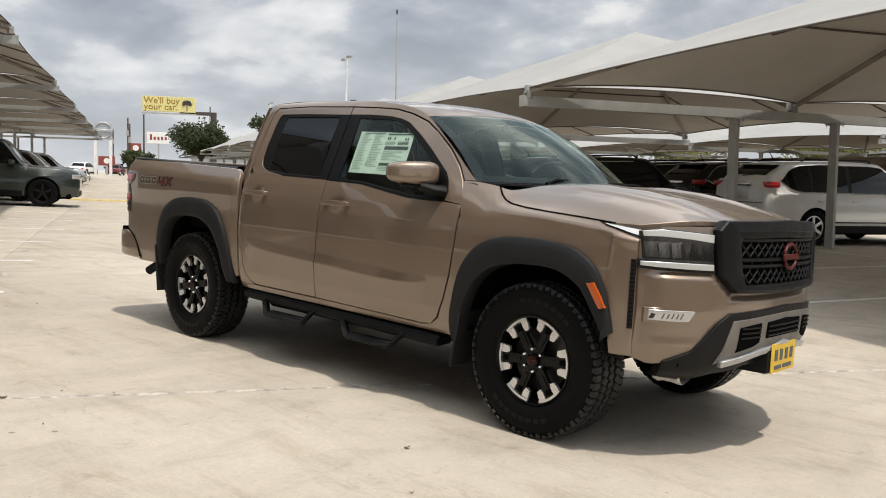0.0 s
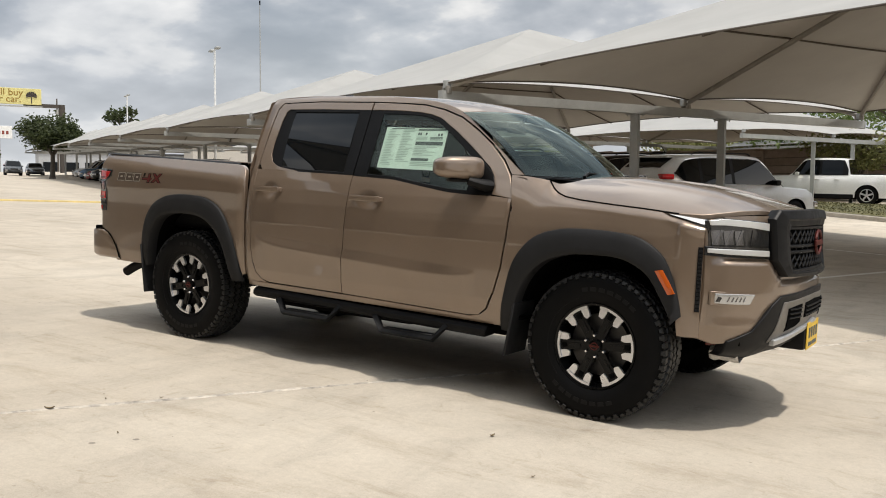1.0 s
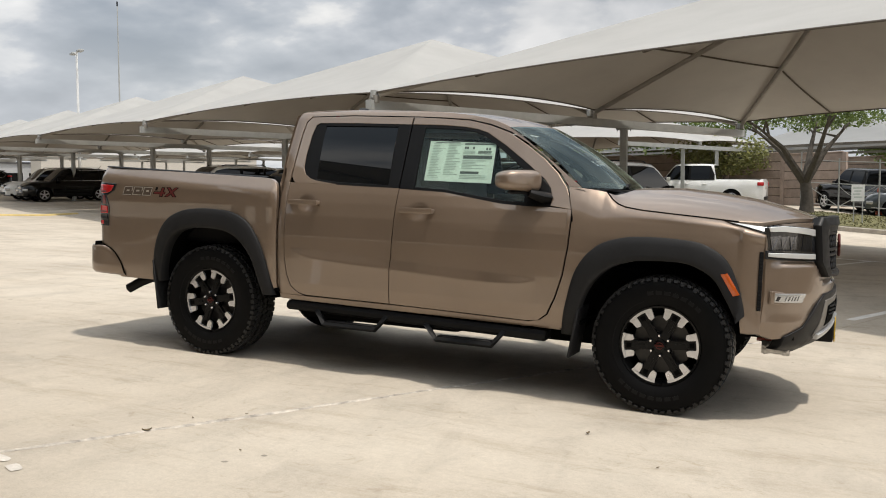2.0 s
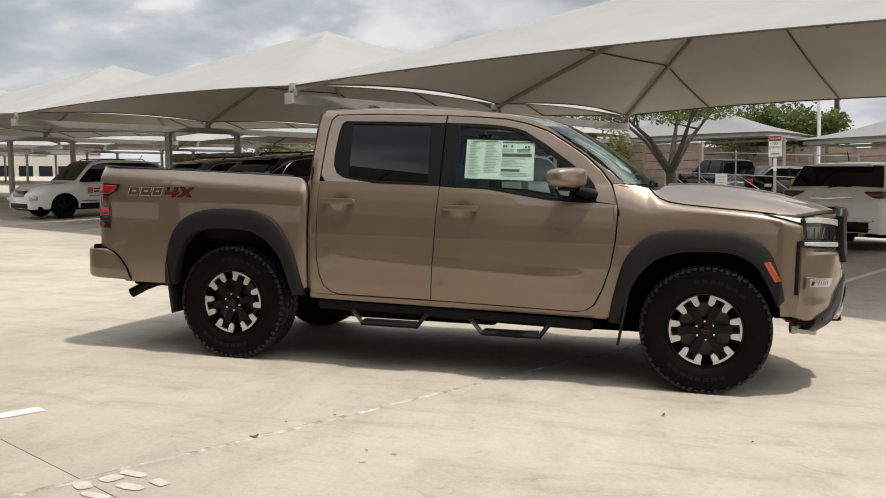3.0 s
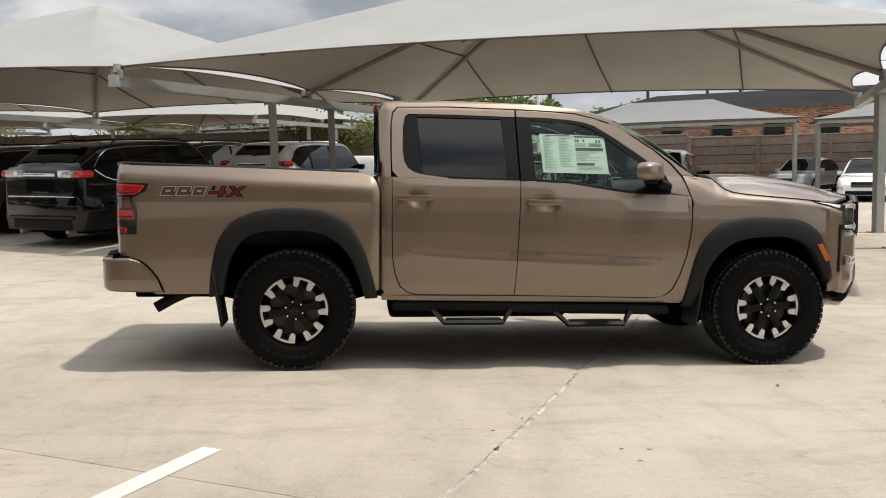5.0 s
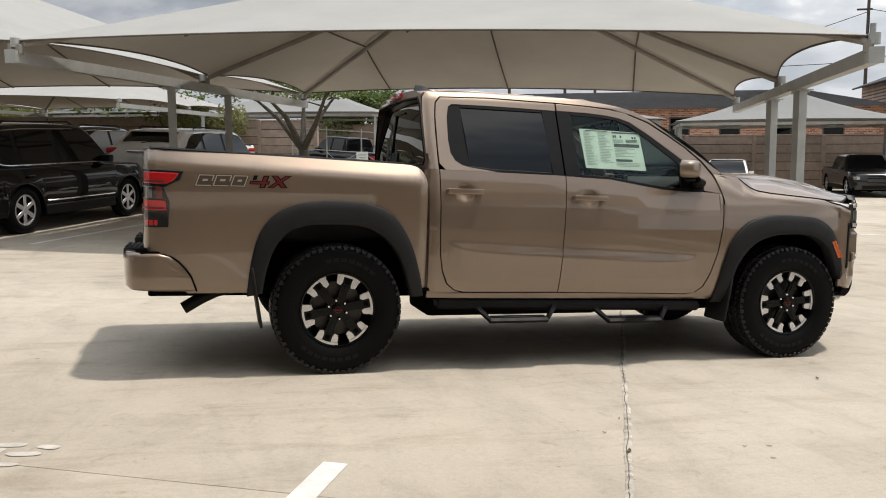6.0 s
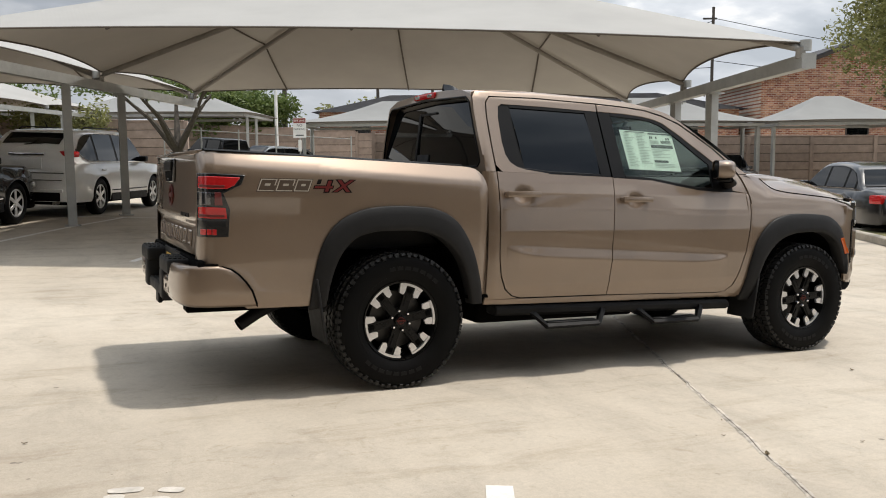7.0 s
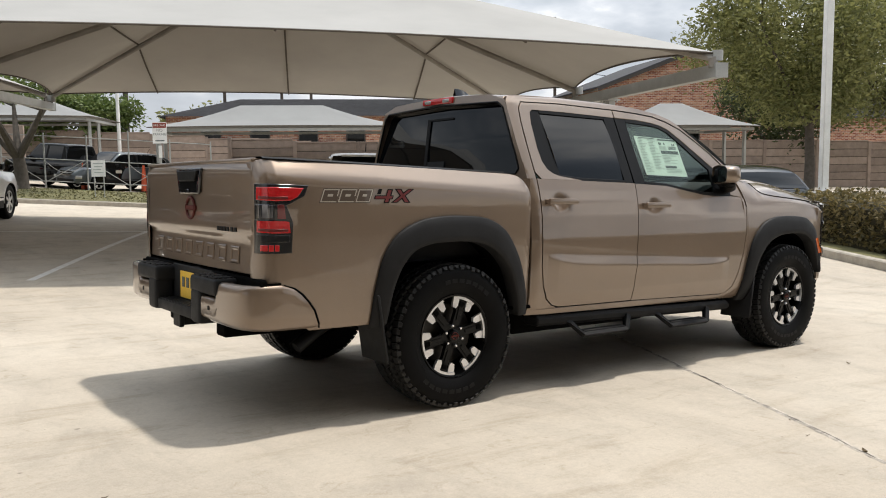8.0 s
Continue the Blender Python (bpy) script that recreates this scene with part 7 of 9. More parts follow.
# decals on the load box: plain slanted shapes
for s in (-1, 1):
    for k, (x0, x1, mm) in enumerate(((-2.435, -2.348, M_DECAL), (-2.338, -2.250, M_DECAL), (-2.240, -2.158, M_DECAL), (-2.138, -2.025, M_DRED), (-2.018, -1.900, M_DRED))):
        z0, z1 = 1.128, 1.192
        def shape(i0, i1, j0, j1, mat, nm, off):
            b = bmesh.new()
            rows = []
            for g in np.linspace(i0, i1, 6):
                rows.append([on_side(g + (z - z0) * 0.35 * (1 if s < 0 else 1), z, s, off) for z in np.linspace(j0, j1, 3)])
            grid(b, rows)
            part(nm, b, mat, truck, "flat slanted decal shape")
        if mm is M_DECAL:
            shape(x0 - 0.004, x1 + 0.004, z0 - 0.004, z1 + 0.004, M_EDGE, "decal", 0.0008)
            shape(x0, x1, z0, z0 + 0.005, mm, "decal", 0.0015)
            shape(x0, x1, z1 - 0.005, z1, mm, "decal", 0.0015)
            shape(x0, x0 + 0.006, z0, z1, mm, "decal", 0.0016)
            shape(x1 - 0.006, x1, z0 + (0.03 if k != 2 else 0.0), z1, mm, "decal", 0.0016)
            shape(x0 + 0.030, x1 - 0.028, z0 + 0.028, z1 - 0.024, mm, "decal", 0.0017)
        else:
            if k == 4:
                for d, e in ((-0.35, 1.0), (0.85, 1.0)):
                    for wd, mt, of in ((0.040, M_BLACK, 0.0015), (0.022, mm, 0.0021)):
                        b = bmesh.new()
                        xm = (x0 + x1) / 2
                        grid(b, [[on_side(xm + g + (z - (z0 + z1) / 2) * (1.5 if d > 0 else -0.8), z, s, of) for z in np.linspace(z0 - (0.004 if of < 0.002 else 0), z1 + (0.004 if of < 0.002 else 0), 4)] for g in (-wd / 2, wd / 2)])
                        part("decal", b, mt, truck, "flat slanted decal shape")
                continue
            shape(x0, x1, z0 + 0.014, z0 + 0.034, M_BLACK, "decal", 0.0015)
            shape(x0 + 0.006, x1 - 0.006, z0 + 0.018, z0 + 0.030, mm, "decal", 0.0020)
            shape(x0 + 0.064, x0 + 0.098, z0 - 0.006, z1 + 0.002, M_BLACK, "decal", 0.0018)
            shape(x0 + 0.070, x0 + 0.090, z0, z1 - 0.004, mm, "decal", 0.0024)
            shape(x0 + 0.01, x0 + 0.032, z0 + 0.04, z1 + 0.002, M_BLACK, "decal", 0.0019)

# ---- wheels ----
def polar(bm, pts, y0, y1):
    plate_poly(bm, [(r * math.cos(radians(a)), r * math.sin(radians(a))) for r, a in pts], 1.0, lambda u, v, d: Vector((u, y0 + (y1 - y0) * d, v)))


def tread(bm, r, half):
    """Rows of deep blocks round the tyre, staggered and skewed, with lugs on the shoulders."""
    n = 62

    def block(m, pts):
        vs = [bm.verts.new(m @ Vector(p)) for p in pts]
        for f in ((4, 5, 6, 7), (0, 1, 5, 4), (1, 2, 6, 5), (2, 3, 7, 6), (3, 0, 4, 7)):
            bm.faces.new([vs[i] for i in f])
    for k in range(n):
        for j, (y, w_, l_, sk) in enumerate(((-0.104, 0.044, 0.0345, 0.10), (-0.054, 0.044, 0.0350, -0.50), (0.0, 0.044, 0.0350, 0.50), (0.054, 0.044, 0.0350, -0.50), (0.104, 0.044, 0.0345, 0.10))):
            t = 2 * math.pi * (k + 0.5 * (j % 2)) / n
            edge = j in (0, 4)
            m = Matrix.Rotation(-t, 4, "Y") @ Matrix.Translation((0, y, r - 0.012 - (0.007 if edge else 0))) @ Matrix.Rotation(sk, 4, "Z")
            # every other shoulder block stands further out
            wide = w_ * (1.15 if edge and k % 2 else 1.0)
            block(m, [(x * l_ / 2 * q, yy * wide / 2 * q, z) for z, q in ((0, 1.0), (0.012, 0.90)) for x, yy in ((-1, -1), (1, -1), (1, 1), (-1, 1))])
            if edge:
                sg = -1 if j == 0 else 1
                m2 = Matrix.Rotation(-t, 4, "Y")
                reach, thick = (0.034, 0.0105) if k % 2 else (0.026, 0.0095)
                a = 0.0135
                block(m2, [(-a, sg * 0.118, r - 0.012), (a, sg * 0.118, r - 0.012), (a * 0.85, sg * 0.128, r - reach), (-a * 0.85, sg * 0.128, r - reach), (-a * 0.8, sg * (0.118 + thick), r - 0.010), (a * 0.8, sg * (0.118 + thick), r - 0.010), (a * 0.7, sg * 0.1358, r - reach + 0.004), (-a * 0.7, sg * 0.1358, r - reach + 0.004)])


def truck_wheel(x, s, phase):
    hub = new("wheel")
    hub.empty_display_size = 0.1
    hub.parent = truck
    hub.matrix_basis = pose(x, s * 0.792, 0.394, 0, 0, 0 if s < 0 else 180)
    tagged(hub, "all-terrain wheel with a black and machined rim")
    R = 0.3985
    b = bmesh.new()
    lathe(b, [(0.222, 0.105), (0.235, 0.122), (0.30, 0.136), (0.345, 0.135), (0.372, 0.127), (0.384, 0.112), (0.387, 0.06), (0.388, 0), (0.387, -0.06), (0.384, -0.112), (0.372, -0.127), (0.345, -0.135), (0.30, -0.136), (0.262, -0.131), (0.258, -0.128), (0.240, -0.124), (0.222, -0.105)], 64)
    tyre = part("tyre", b, M_RUBBER, hub, "black all-terrain tyre with chunky tread")
    b = bmesh.new()
    tread(b, R, 0.13)
    tagged(part("tread", b, M_TREAD, tyre, smooth=False), kind="stuff")
    # raised blocks in place of the side wall writing
    b = bmesh.new()
    for a0, wid in ((48, 7), (228, 8)):
        for k in range(wid):
            a = a0 + k * 9.0
            polar(b, [(0.294, a - 3.3), (0.294, a + 3.3), (0.316, a + 3.1), (0.316, a - 3.1)], -0.1350, -0.1368)
    for k in range(46):
        a = 112 + k * 2.4
        polar(b, [(0.263, a - 0.5), (0.263, a + 0.5), (0.269, a + 0.5), (0.269, a - 0.5)], -0.131, -0.1335)
    tagged(part("sidewall_print", b, M_PRINT, tyre, smooth=False), kind="stuff")
    b = bmesh.new()
    lathe(b, [(0.226, -0.112), (0.232, -0.116), (0.228, -0.121), (0.219, -0.118), (0.210, -0.085), (0.196, -0.03), (0.195, 0.09), (0.226, 0.112)], 56)
    part("rim", b, M_GUN, hub, "dark rim barrel")
    rot = Matrix.Rotation(radians(-phase), 4, "Y")
    b = bmesh.new()
    for k in range(6):
        a = 60 * k + phase
        polar(b, [(0.045, a - 34), (0.075, a - 19), (0.13, a - 10.5), (0.190, a - 10.0), (0.206, a - 12), (0.206, a + 12), (0.190, a + 10.0), (0.13, a + 10.5), (0.075, a + 19), (0.045, a + 34)], -0.072, -0.098)
        polar(b, [(0.085, a - 6), (0.16, a - 4.2), (0.16, a + 4.2), (0.085, a + 6)], -0.098, -0.103)
    lathe(b, [(0.001, -0.097), (0.066, -0.097), (0.070, -0.085), (0.07, -0.05)], 30)
    part("spokes", b, M_GUN, hub, "six gloss dark spokes", smooth=False)
    for k in range(6):
        b = bmesh.new()
        a = 60 * k + phase
        arc = lambda r, a0, a1, n=8: [(r, a0 + (a1 - a0) * i / n) for i in range(n + 1)]
        for sg in (-1, 1):
            polar(b, [(0.150, a + sg * 13.5), (0.165, a + sg * 9.5), (0.186, a + sg * 8.5), (0.204, a + sg * 8.2), (0.204, a + sg * 19.5), (0.188, a + sg * 20.5), (0.162, a + sg * 21.5)], -0.088, -0.106)
        polar(b, arc(0.204, a - 20, a + 20) + arc(0.219, a + 20, a - 20), -0.096, -0.112)
        part("spoke_tip", b, M_ALLOY, hub, "bright machined spoke tip", smooth=False)
    for k in range(6):
        b = bmesh.new()
        a = 60 * k + phase
        polar(b, [(0.166, a - 4.5), (0.166, a + 4.5), (0.192, a + 4.2), (0.192, a - 4.2)], -0.096, -0.1045)
        part("spoke_pocket", b, M_DARK, hub, smooth=False)
    for k in range(6):
        b = bmesh.new()
        a = radians(60 * k + phase + 30)
        q = (0.057 * math.cos(a), -0.092, 0.057 * math.sin(a))
        tube(b, [q, (q[0], -0.112, q[2]), (q[0], -0.118, q[2])], [0.011, 0.011, 0.006], 6)
        part("lug_nut", b, M_CHROME, hub, "chrome lug nut")
    b = bmesh.new()
    lathe(b, [(0.001, -0.118), (0.024, -0.118), (0.034, -0.114), (0.036, -0.095)], 24)
    cap = part("centre_cap", b, M_GUN, hub, "dark centre cap with a copper ring")
    b = bmesh.new()
    tube(b, [(0.020 * math.cos(t), -0.119, 0.018 * math.sin(t)) for t in np.linspace(0, 2 * math.pi, 19)], 0.003, 5, cap=False)
    box(b, -0.027, 0.027, -0.121, -0.117, -0.005, 0.005)
    part("cap_ring", b, M_COPPER, cap)
    b = bmesh.new()
    lathe(b, [(0.05, -0.035), (0.165, -0.035), (0.168, -0.028), (0.168, -0.012), (0.05, -0.012)], 36)
    part("brake_disc", b, worn("brake_steel", (0.06, 0.058, 0.056), 0.42, 0.7, bump=0.0), hub)
    b = bmesh.new()
    lathe(b, [(0.001, 0.03), (0.196, 0.03)], 30)
    part("inner_face", b, M_DARK, hub)
    return hub


truck_wheel(-1.6, -1, 11)
truck_wheel(1.6, -1, 5)
truck_wheel(-1.6, 1, 25)
truck_wheel(1.6, 1, 40)

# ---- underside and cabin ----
# unseen blocks, added to keep light off the ground under the truck
for nm, x0, x1, y0, y1, z0, z1, lb in (("fuel_tank", -0.98, 0.25, -0.66, -0.16, 0.300, 0.50, "black block hung under the cab to darken the ground"), ("transmission_skid", 0.30, 1.60, -0.46, 0.46, 0.285, 0.46, "black block hung under the engine to darken the ground"), ("muffler", -1.02, 0.20, 0.14, 0.62, 0.320, 0.50, "dark block hung on the far side to darken the ground")):
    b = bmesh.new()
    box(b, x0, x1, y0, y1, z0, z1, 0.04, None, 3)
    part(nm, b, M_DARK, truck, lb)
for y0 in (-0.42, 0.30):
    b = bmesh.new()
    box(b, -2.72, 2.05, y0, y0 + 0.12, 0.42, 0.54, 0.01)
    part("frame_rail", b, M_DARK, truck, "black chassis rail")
# the thin sheets among these are added to stop light leaking through gaps
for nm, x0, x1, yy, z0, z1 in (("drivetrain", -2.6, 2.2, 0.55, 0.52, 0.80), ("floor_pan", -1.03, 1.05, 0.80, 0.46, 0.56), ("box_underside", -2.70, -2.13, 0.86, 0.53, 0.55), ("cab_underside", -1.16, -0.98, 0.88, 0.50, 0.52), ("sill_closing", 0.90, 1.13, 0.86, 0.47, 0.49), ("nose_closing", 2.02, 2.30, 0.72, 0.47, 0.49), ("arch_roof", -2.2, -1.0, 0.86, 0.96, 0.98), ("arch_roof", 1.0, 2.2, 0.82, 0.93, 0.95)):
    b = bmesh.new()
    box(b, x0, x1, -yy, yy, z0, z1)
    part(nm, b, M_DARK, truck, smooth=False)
for x in (-1.6, 1.6):
    b = bmesh.new()
    tube(b, [(x, -0.70, 0.39), (x, 0.70, 0.39)], 0.055, 10)
    part("axle", b, M_DARK, truck)
for s in (-1, 1):
    b = bmesh.new()
    for k in range(4):
        tube(b, [(-2.30 + k * 0.08, s * 0.58, 0.50 - 0.012 * k), (-1.6, s * 0.58, 0.33 + 0.016 * k), (-0.95 - k * 0.08, s * 0.58, 0.50 - 0.012 * k)], 0.012, 4, flat=(2.6, 0.7))
    part("leaf_spring", b, M_DARK, truck)
    b = bmesh.new()
    tube(b, [(1.60, s * 0.62, 0.42), (1.58, s * 0.56, 0.86)], 0.055, 12)
    part("front_damper", b, M_DARK, truck)
b = bmesh.new()
rows = [[Vector((x, y, z)) for y in np.linspace(-0.76, 0.76, 9)] for x, z in ((1.24, 1.27), (1.05, 1.262), (0.85, 1.235), (0.74, 1.19), (0.70, 1.12), (0.72, 0.85))]
grid(b, rows)
dash = part("dashboard", b, M_SEAT, truck, "dark dashboard")
b = bmesh.new()
box(b, 0.675, 0.72, -0.14, 0.12, 1.12, 1.27, 0.01)
part("display_screen", b, M_GLOSS, dash)
b = bmesh.new()
tube(b, [(0.56 - 0.10 * math.sin(t), 0.37 + 0.185 * math.cos(t), 1.12 + 0.16 * math.sin(t)) for t in np.linspace(0, 2 * math.pi, 25)], 0.016, 8, cap=False)
tube(b, [(0.57, 0.19, 1.12), (0.60, 0.37, 1.11), (0.57, 0.55, 1.12)], 0.02, 6)
tube(b, [(0.60, 0.37, 1.11), (0.74, 0.37, 1.04)], 0.035, 8)
part("steering_wheel", b, M_BLACK, truck, "black steering wheel")
for y in (-0.38, 0.38):
    b = bmesh.new()
    box(b, -0.02, 0.48, y - 0.25, y + 0.25, 0.72, 0.90, 0.05, None, 2)
    box(b, -0.10, 0.06, y - 0.24, y + 0.24, 0.85, 1.42, 0.05, pose(0, 0, 0, 0, -6, 0), 2)
    box(b, -0.235, -0.14, y - 0.13, y + 0.13, 1.40, 1.60, 0.04, None, 2)
    part("front_seat", b, M_SEAT, truck, "dark fabric front seat with headrest")
b = bmesh.new()
box(b, -0.92, -0.50, -0.68, 0.68, 0.74, 0.92, 0.05, None, 2)
box(b, -1.0, -0.84, -0.68, 0.68, 0.88, 1.40, 0.05, None, 2)
part("rear_seat", b, M_SEAT, truck, "dark fabric rear bench")
b = bmesh.new()
rows = [[Vector((x, y, 1.725 - 0.06 * max(0.0, x - 0.1) + 0.02 * (1 - (y / 0.62) ** 2))) for y in np.linspace(-0.62, 0.62, 9)] for x in np.linspace(-1.0, 0.36, 8)]
grid(b, rows)
part("headliner", b, worn("headliner_cloth", (0.30, 0.29, 0.27), 0.9, bump=0.0), truck)
b = bmesh.new()
box(b, 0.56, 0.59, -0.13, 0.11, 1.575, 1.640, 0.012, None, 2)
tube(b, [(0.59, 0, 1.62), (0.64, 0, 1.685)], 0.012, 6)
part("inner_mirror", b, M_BLACK, truck, "inside mirror")
b = bmesh.new()
box(b, -1.04, 1.04, -0.84, 0.84, 0.56, 0.60)
part("cabin_floor", b, M_DARK, truck, smooth=False)

# price sheet inside the front door glass
st = skin("window_sticker", straight([(0.040, 1.300), (0.495, 1.292)], 8), straight([(0.028, 1.562), (0.483, 1.552)], 8), 6, -1, M_PAPER, -0.014, 0.0, None, "white printed price sheet behind the glass", 0)
rng = random.Random(8)


def ink(x0, x1, z0, z1, mat):
    b = bmesh.new()
    rows = [[on_side(x, z, -1, -0.0128) for z in (z0, z1)] for x in np.linspace(x0, x1, 4)]
    grid(b, rows)
    part("print_bar", b, mat, st, smooth=False)


for k in range(22):
    z = 1.545 - k * 0.0105
    ink(0.055, 0.055 + 0.04 + rng.random() * 0.05, z - 0.0035, z, M_INK)
    if k < 20:
        ink(0.160, 0.160 + 0.04 + rng.random() * 0.06, z - 0.0035, z, M_INK)
ink(0.07, 0.24, 1.549, 1.554, M_INKD)
ink(0.27, 0.47, 1.540, 1.550, M_INKD)
for x, z in ((0.275, 1.527), (0.29, 1.527), (0.33, 1.527), (0.42, 1.522), (0.44, 1.522)):
    ink(x, x + 0.012, z - 0.016, z, M_INKD)
for z in (1.500, 1.492, 1.484):
    ink(0.27, 0.35, z - 0.004, z, M_INK)
    ink(0.37, 0.46, z - 0.004, z, M_INKD)
ink(0.275, 0.47, 1.448, 1.470, M_INKD)
for z in (1.438, 1.428, 1.418, 1.408, 1.398, 1.388):
    ink(0.275, 0.33 + rng.random() * 0.12, z - 0.004, z, M_INK)
ink(0.275, 0.40, 1.350, 1.366, M_INKD)
for z in (1.342, 1.332, 1.322):
    ink(0.275, 0.45, z - 0.004, z, M_INK)

# ---- kerbs, wall and planting ----
def leaf_mat(name, a, c):
    m, n, l, b = shader(name, 0.6)
    tone = ramp(n, l, n.new("ShaderNodeNewGeometry").outputs["Random Per Island"], (0.0, a), (1.0, c))
    big = ramp(n, l, noise_of(n, l, 1.2, 3, 0.6), (0.3, 0.7), (0.7, 1.15))
    col = blend(n, l, 1.0, tone, big)
    l.new(col, b.inputs["Base Color"])
    t = n.new("ShaderNodeBsdfTranslucent")
    l.new(col, t.inputs[0])
    mix = n.new("ShaderNodeMixShader")
    mix.inputs[0].default_value = 0.4
    l.new(b.outputs[0], mix.inputs[1])
    l.new(t.outputs[0], mix.inputs[2])
    l.new(mix.outputs[0], n["Material Output"].inputs[0])
    return m


M_LEAF = leaf_mat("oak_leaves", (0.125, 0.140, 0.042), (0.31, 0.31, 0.115))
M_LEAFD = leaf_mat("dark_leaves", (0.030, 0.045, 0.014), (0.085, 0.105, 0.035))
M_LEAF2 = leaf_mat("bright_leaves", (0.075, 0.120, 0.025), (0.18, 0.23, 0.070))
M_HEDGE = leaf_mat("hedge_leaves", (0.085, 0.075, 0.028), (0.28, 0.215, 0.085))


def leaf_quads(centres, size, rng, mat_name):
    """One mesh of many small bent leaves."""
    vs, fs = [], []
    for c in centres:
        d = Vector((rng.gauss(0, 1), rng.gauss(0, 1), rng.gauss(0, 0.7))).normalized()
        u = d.cross(Vector((rng.gauss(0, 1), rng.gauss(0, 1), rng.gauss(0, 1)))).normalized()
        s = size * (0.6 + 0.8 * rng.random())
        k = len(vs)
        vs += [c - d * s, c + u * s * 0.45, c + d * s, c - u * s * 0.45]
        fs.append((k, k + 1, k + 2, k + 3))
    me = bpy.data.meshes.new(mat_name)
    me.from_pydata([tuple(v) for v in vs], [], fs)
    return me


def tree(s, w, height, spread, seed, label, mat, leaves=5200, size=0.13, trunk=0.17, fork=0.32, droop=0.0, lift=0.36):
    rng = random.Random(seed)
    base = P(s, w)
    top = holder("tree", label, "tree", group="trees", m=Matrix.Translation(base))
    b = bmesh.new()
    lean = Vector((rng.uniform(-0.3, 0.3), rng.uniform(-0.3, 0.3), 0))
    knee = Vector((0, 0, height * fork)) + lean * 0.5
    tube(b, [(0, 0, -0.05), (0.02, 0.01, 0.25), knee * 0.55 + Vector((0.05, 0, 0)), knee], [trunk * 1.35, trunk, trunk * 0.85, trunk * 0.75], 10)
    tips = []
    for k in range(5):
        a = 2 * math.pi * (k + rng.random() * 0.6) / 5
        out = Vector((math.cos(a), math.sin(a), 0)) * spread * rng.uniform(0.35, 0.62)
        mid = knee + out * 0.45 + Vector((0, 0, height * rng.uniform(0.14, 0.2)))
        end = knee + out + Vector((0, 0, height * rng.uniform(0.26, 0.46)))
        tube(b, [knee - Vector((0, 0, 0.1)), mid, end], [trunk * 0.6, trunk * 0.36, trunk * 0.12], 7)
        tips += [mid, end]
        for j in range(3):
            e2 = end + Vector((rng.uniform(-1, 1), rng.uniform(-1, 1), rng.uniform(-0.2, 0.7))) * spread * 0.33
            tube(b, [mid.lerp(end, 0.5 + 0.2 * j), e2], [trunk * 0.2, trunk * 0.05], 5)
            tips.append(e2)
    part("trunk", b, M_BARK, top, "grey-brown forked trunk")
    centres = []
    clumps = [(t, spread * rng.uniform(0.20, 0.34)) for t in tips for _ in range(2)]
    for k in range(leaves):
        t, r = clumps[k % len(clumps)]
        v = Vector((rng.gauss(0, 1), rng.gauss(0, 1), rng.gauss(0, 0.75)))
        v = v.normalized() * r * (0.45 + 0.6 * rng.random())
        p = t + v
        if droop and rng.random() < droop:
            p.z -= rng.random() * height * 0.16
        if p.z > height * lift:
            centres.append(p)
    ob = new("crown", leaf_quads(centres, size, rng, "crown"))
    ob.data.materials.append(mat)
    ob.parent = top
    tagged(ob, "loose crown of small leaves")
    return top


def kerb(s0, w0, s1, w1, name="kerb", steps=14, high=0.14):
    b = bmesh.new()
    d = Vector((s1 - s0, w1 - w0, 0))
    n = Vector((-d.y, d.x, 0)).normalized()
    rows = []
    for k in range(steps + 1):
        s, w = s0 + d.x * k / steps, w0 + d.y * k / steps
        rows.append([P(s + n.x * o, w + n.y * o, z) for o, z in ((-0.08, -0.05), (-0.075, high - 0.02), (-0.055, high), (0.07, high), (0.08, -0.05))])
    vs = grid(b, rows, )
    b.faces.new(vs[0])
    b.faces.new(vs[-1])
    return solo(name, b, M_KERB, "pale concrete kerb along a planted island", "kerb", "structure", smooth=True)


def soil(s0, s1, w0, w1, label, mat=None):
    b = bmesh.new()
    grid(b, [[P(s, w, 0.11 + 0.02 * noise.noise((s, w, 0.3))) for w in np.linspace(w0, w1, 12)] for s in np.linspace(s0, s1, 14)])
    return solo("lawn", b, mat or M_GRASS, label, "lawn", "structure", smooth=True)


# island before the gate
soil(-40.0, -3.2, 22.1, 28.4, "dry grass and bare earth in an island")
kerb(-40.0, 22.0, -3.0, 21.2)
kerb(-3.0, 21.2, -2.4, 28.5, steps=6)
rng = random.Random(11)
cs = []
for k in range(9000):
    s, w = rng.uniform(-30, -3.4), 22.2 + 6 * rng.random()
    cs.append(P(s, w, 0.115 + 0.03 * rng.random()))
g = new("grass_tufts", leaf_quads(cs, 0.038, rng, "grass_tufts"))
g.data.materials.append(leaf_mat("grass_blades", (0.06, 0.06, 0.02), (0.17, 0.15, 0.06)))
tagged(g, "sparse dry grass tufts on the island", "grass", kind="stuff")


# backing behind the planks; the shadow lines of the joints are its colour
M_JOINT_SHADE = worn("joint_shade_backing", (0.07, 0.058, 0.048), 0.95)


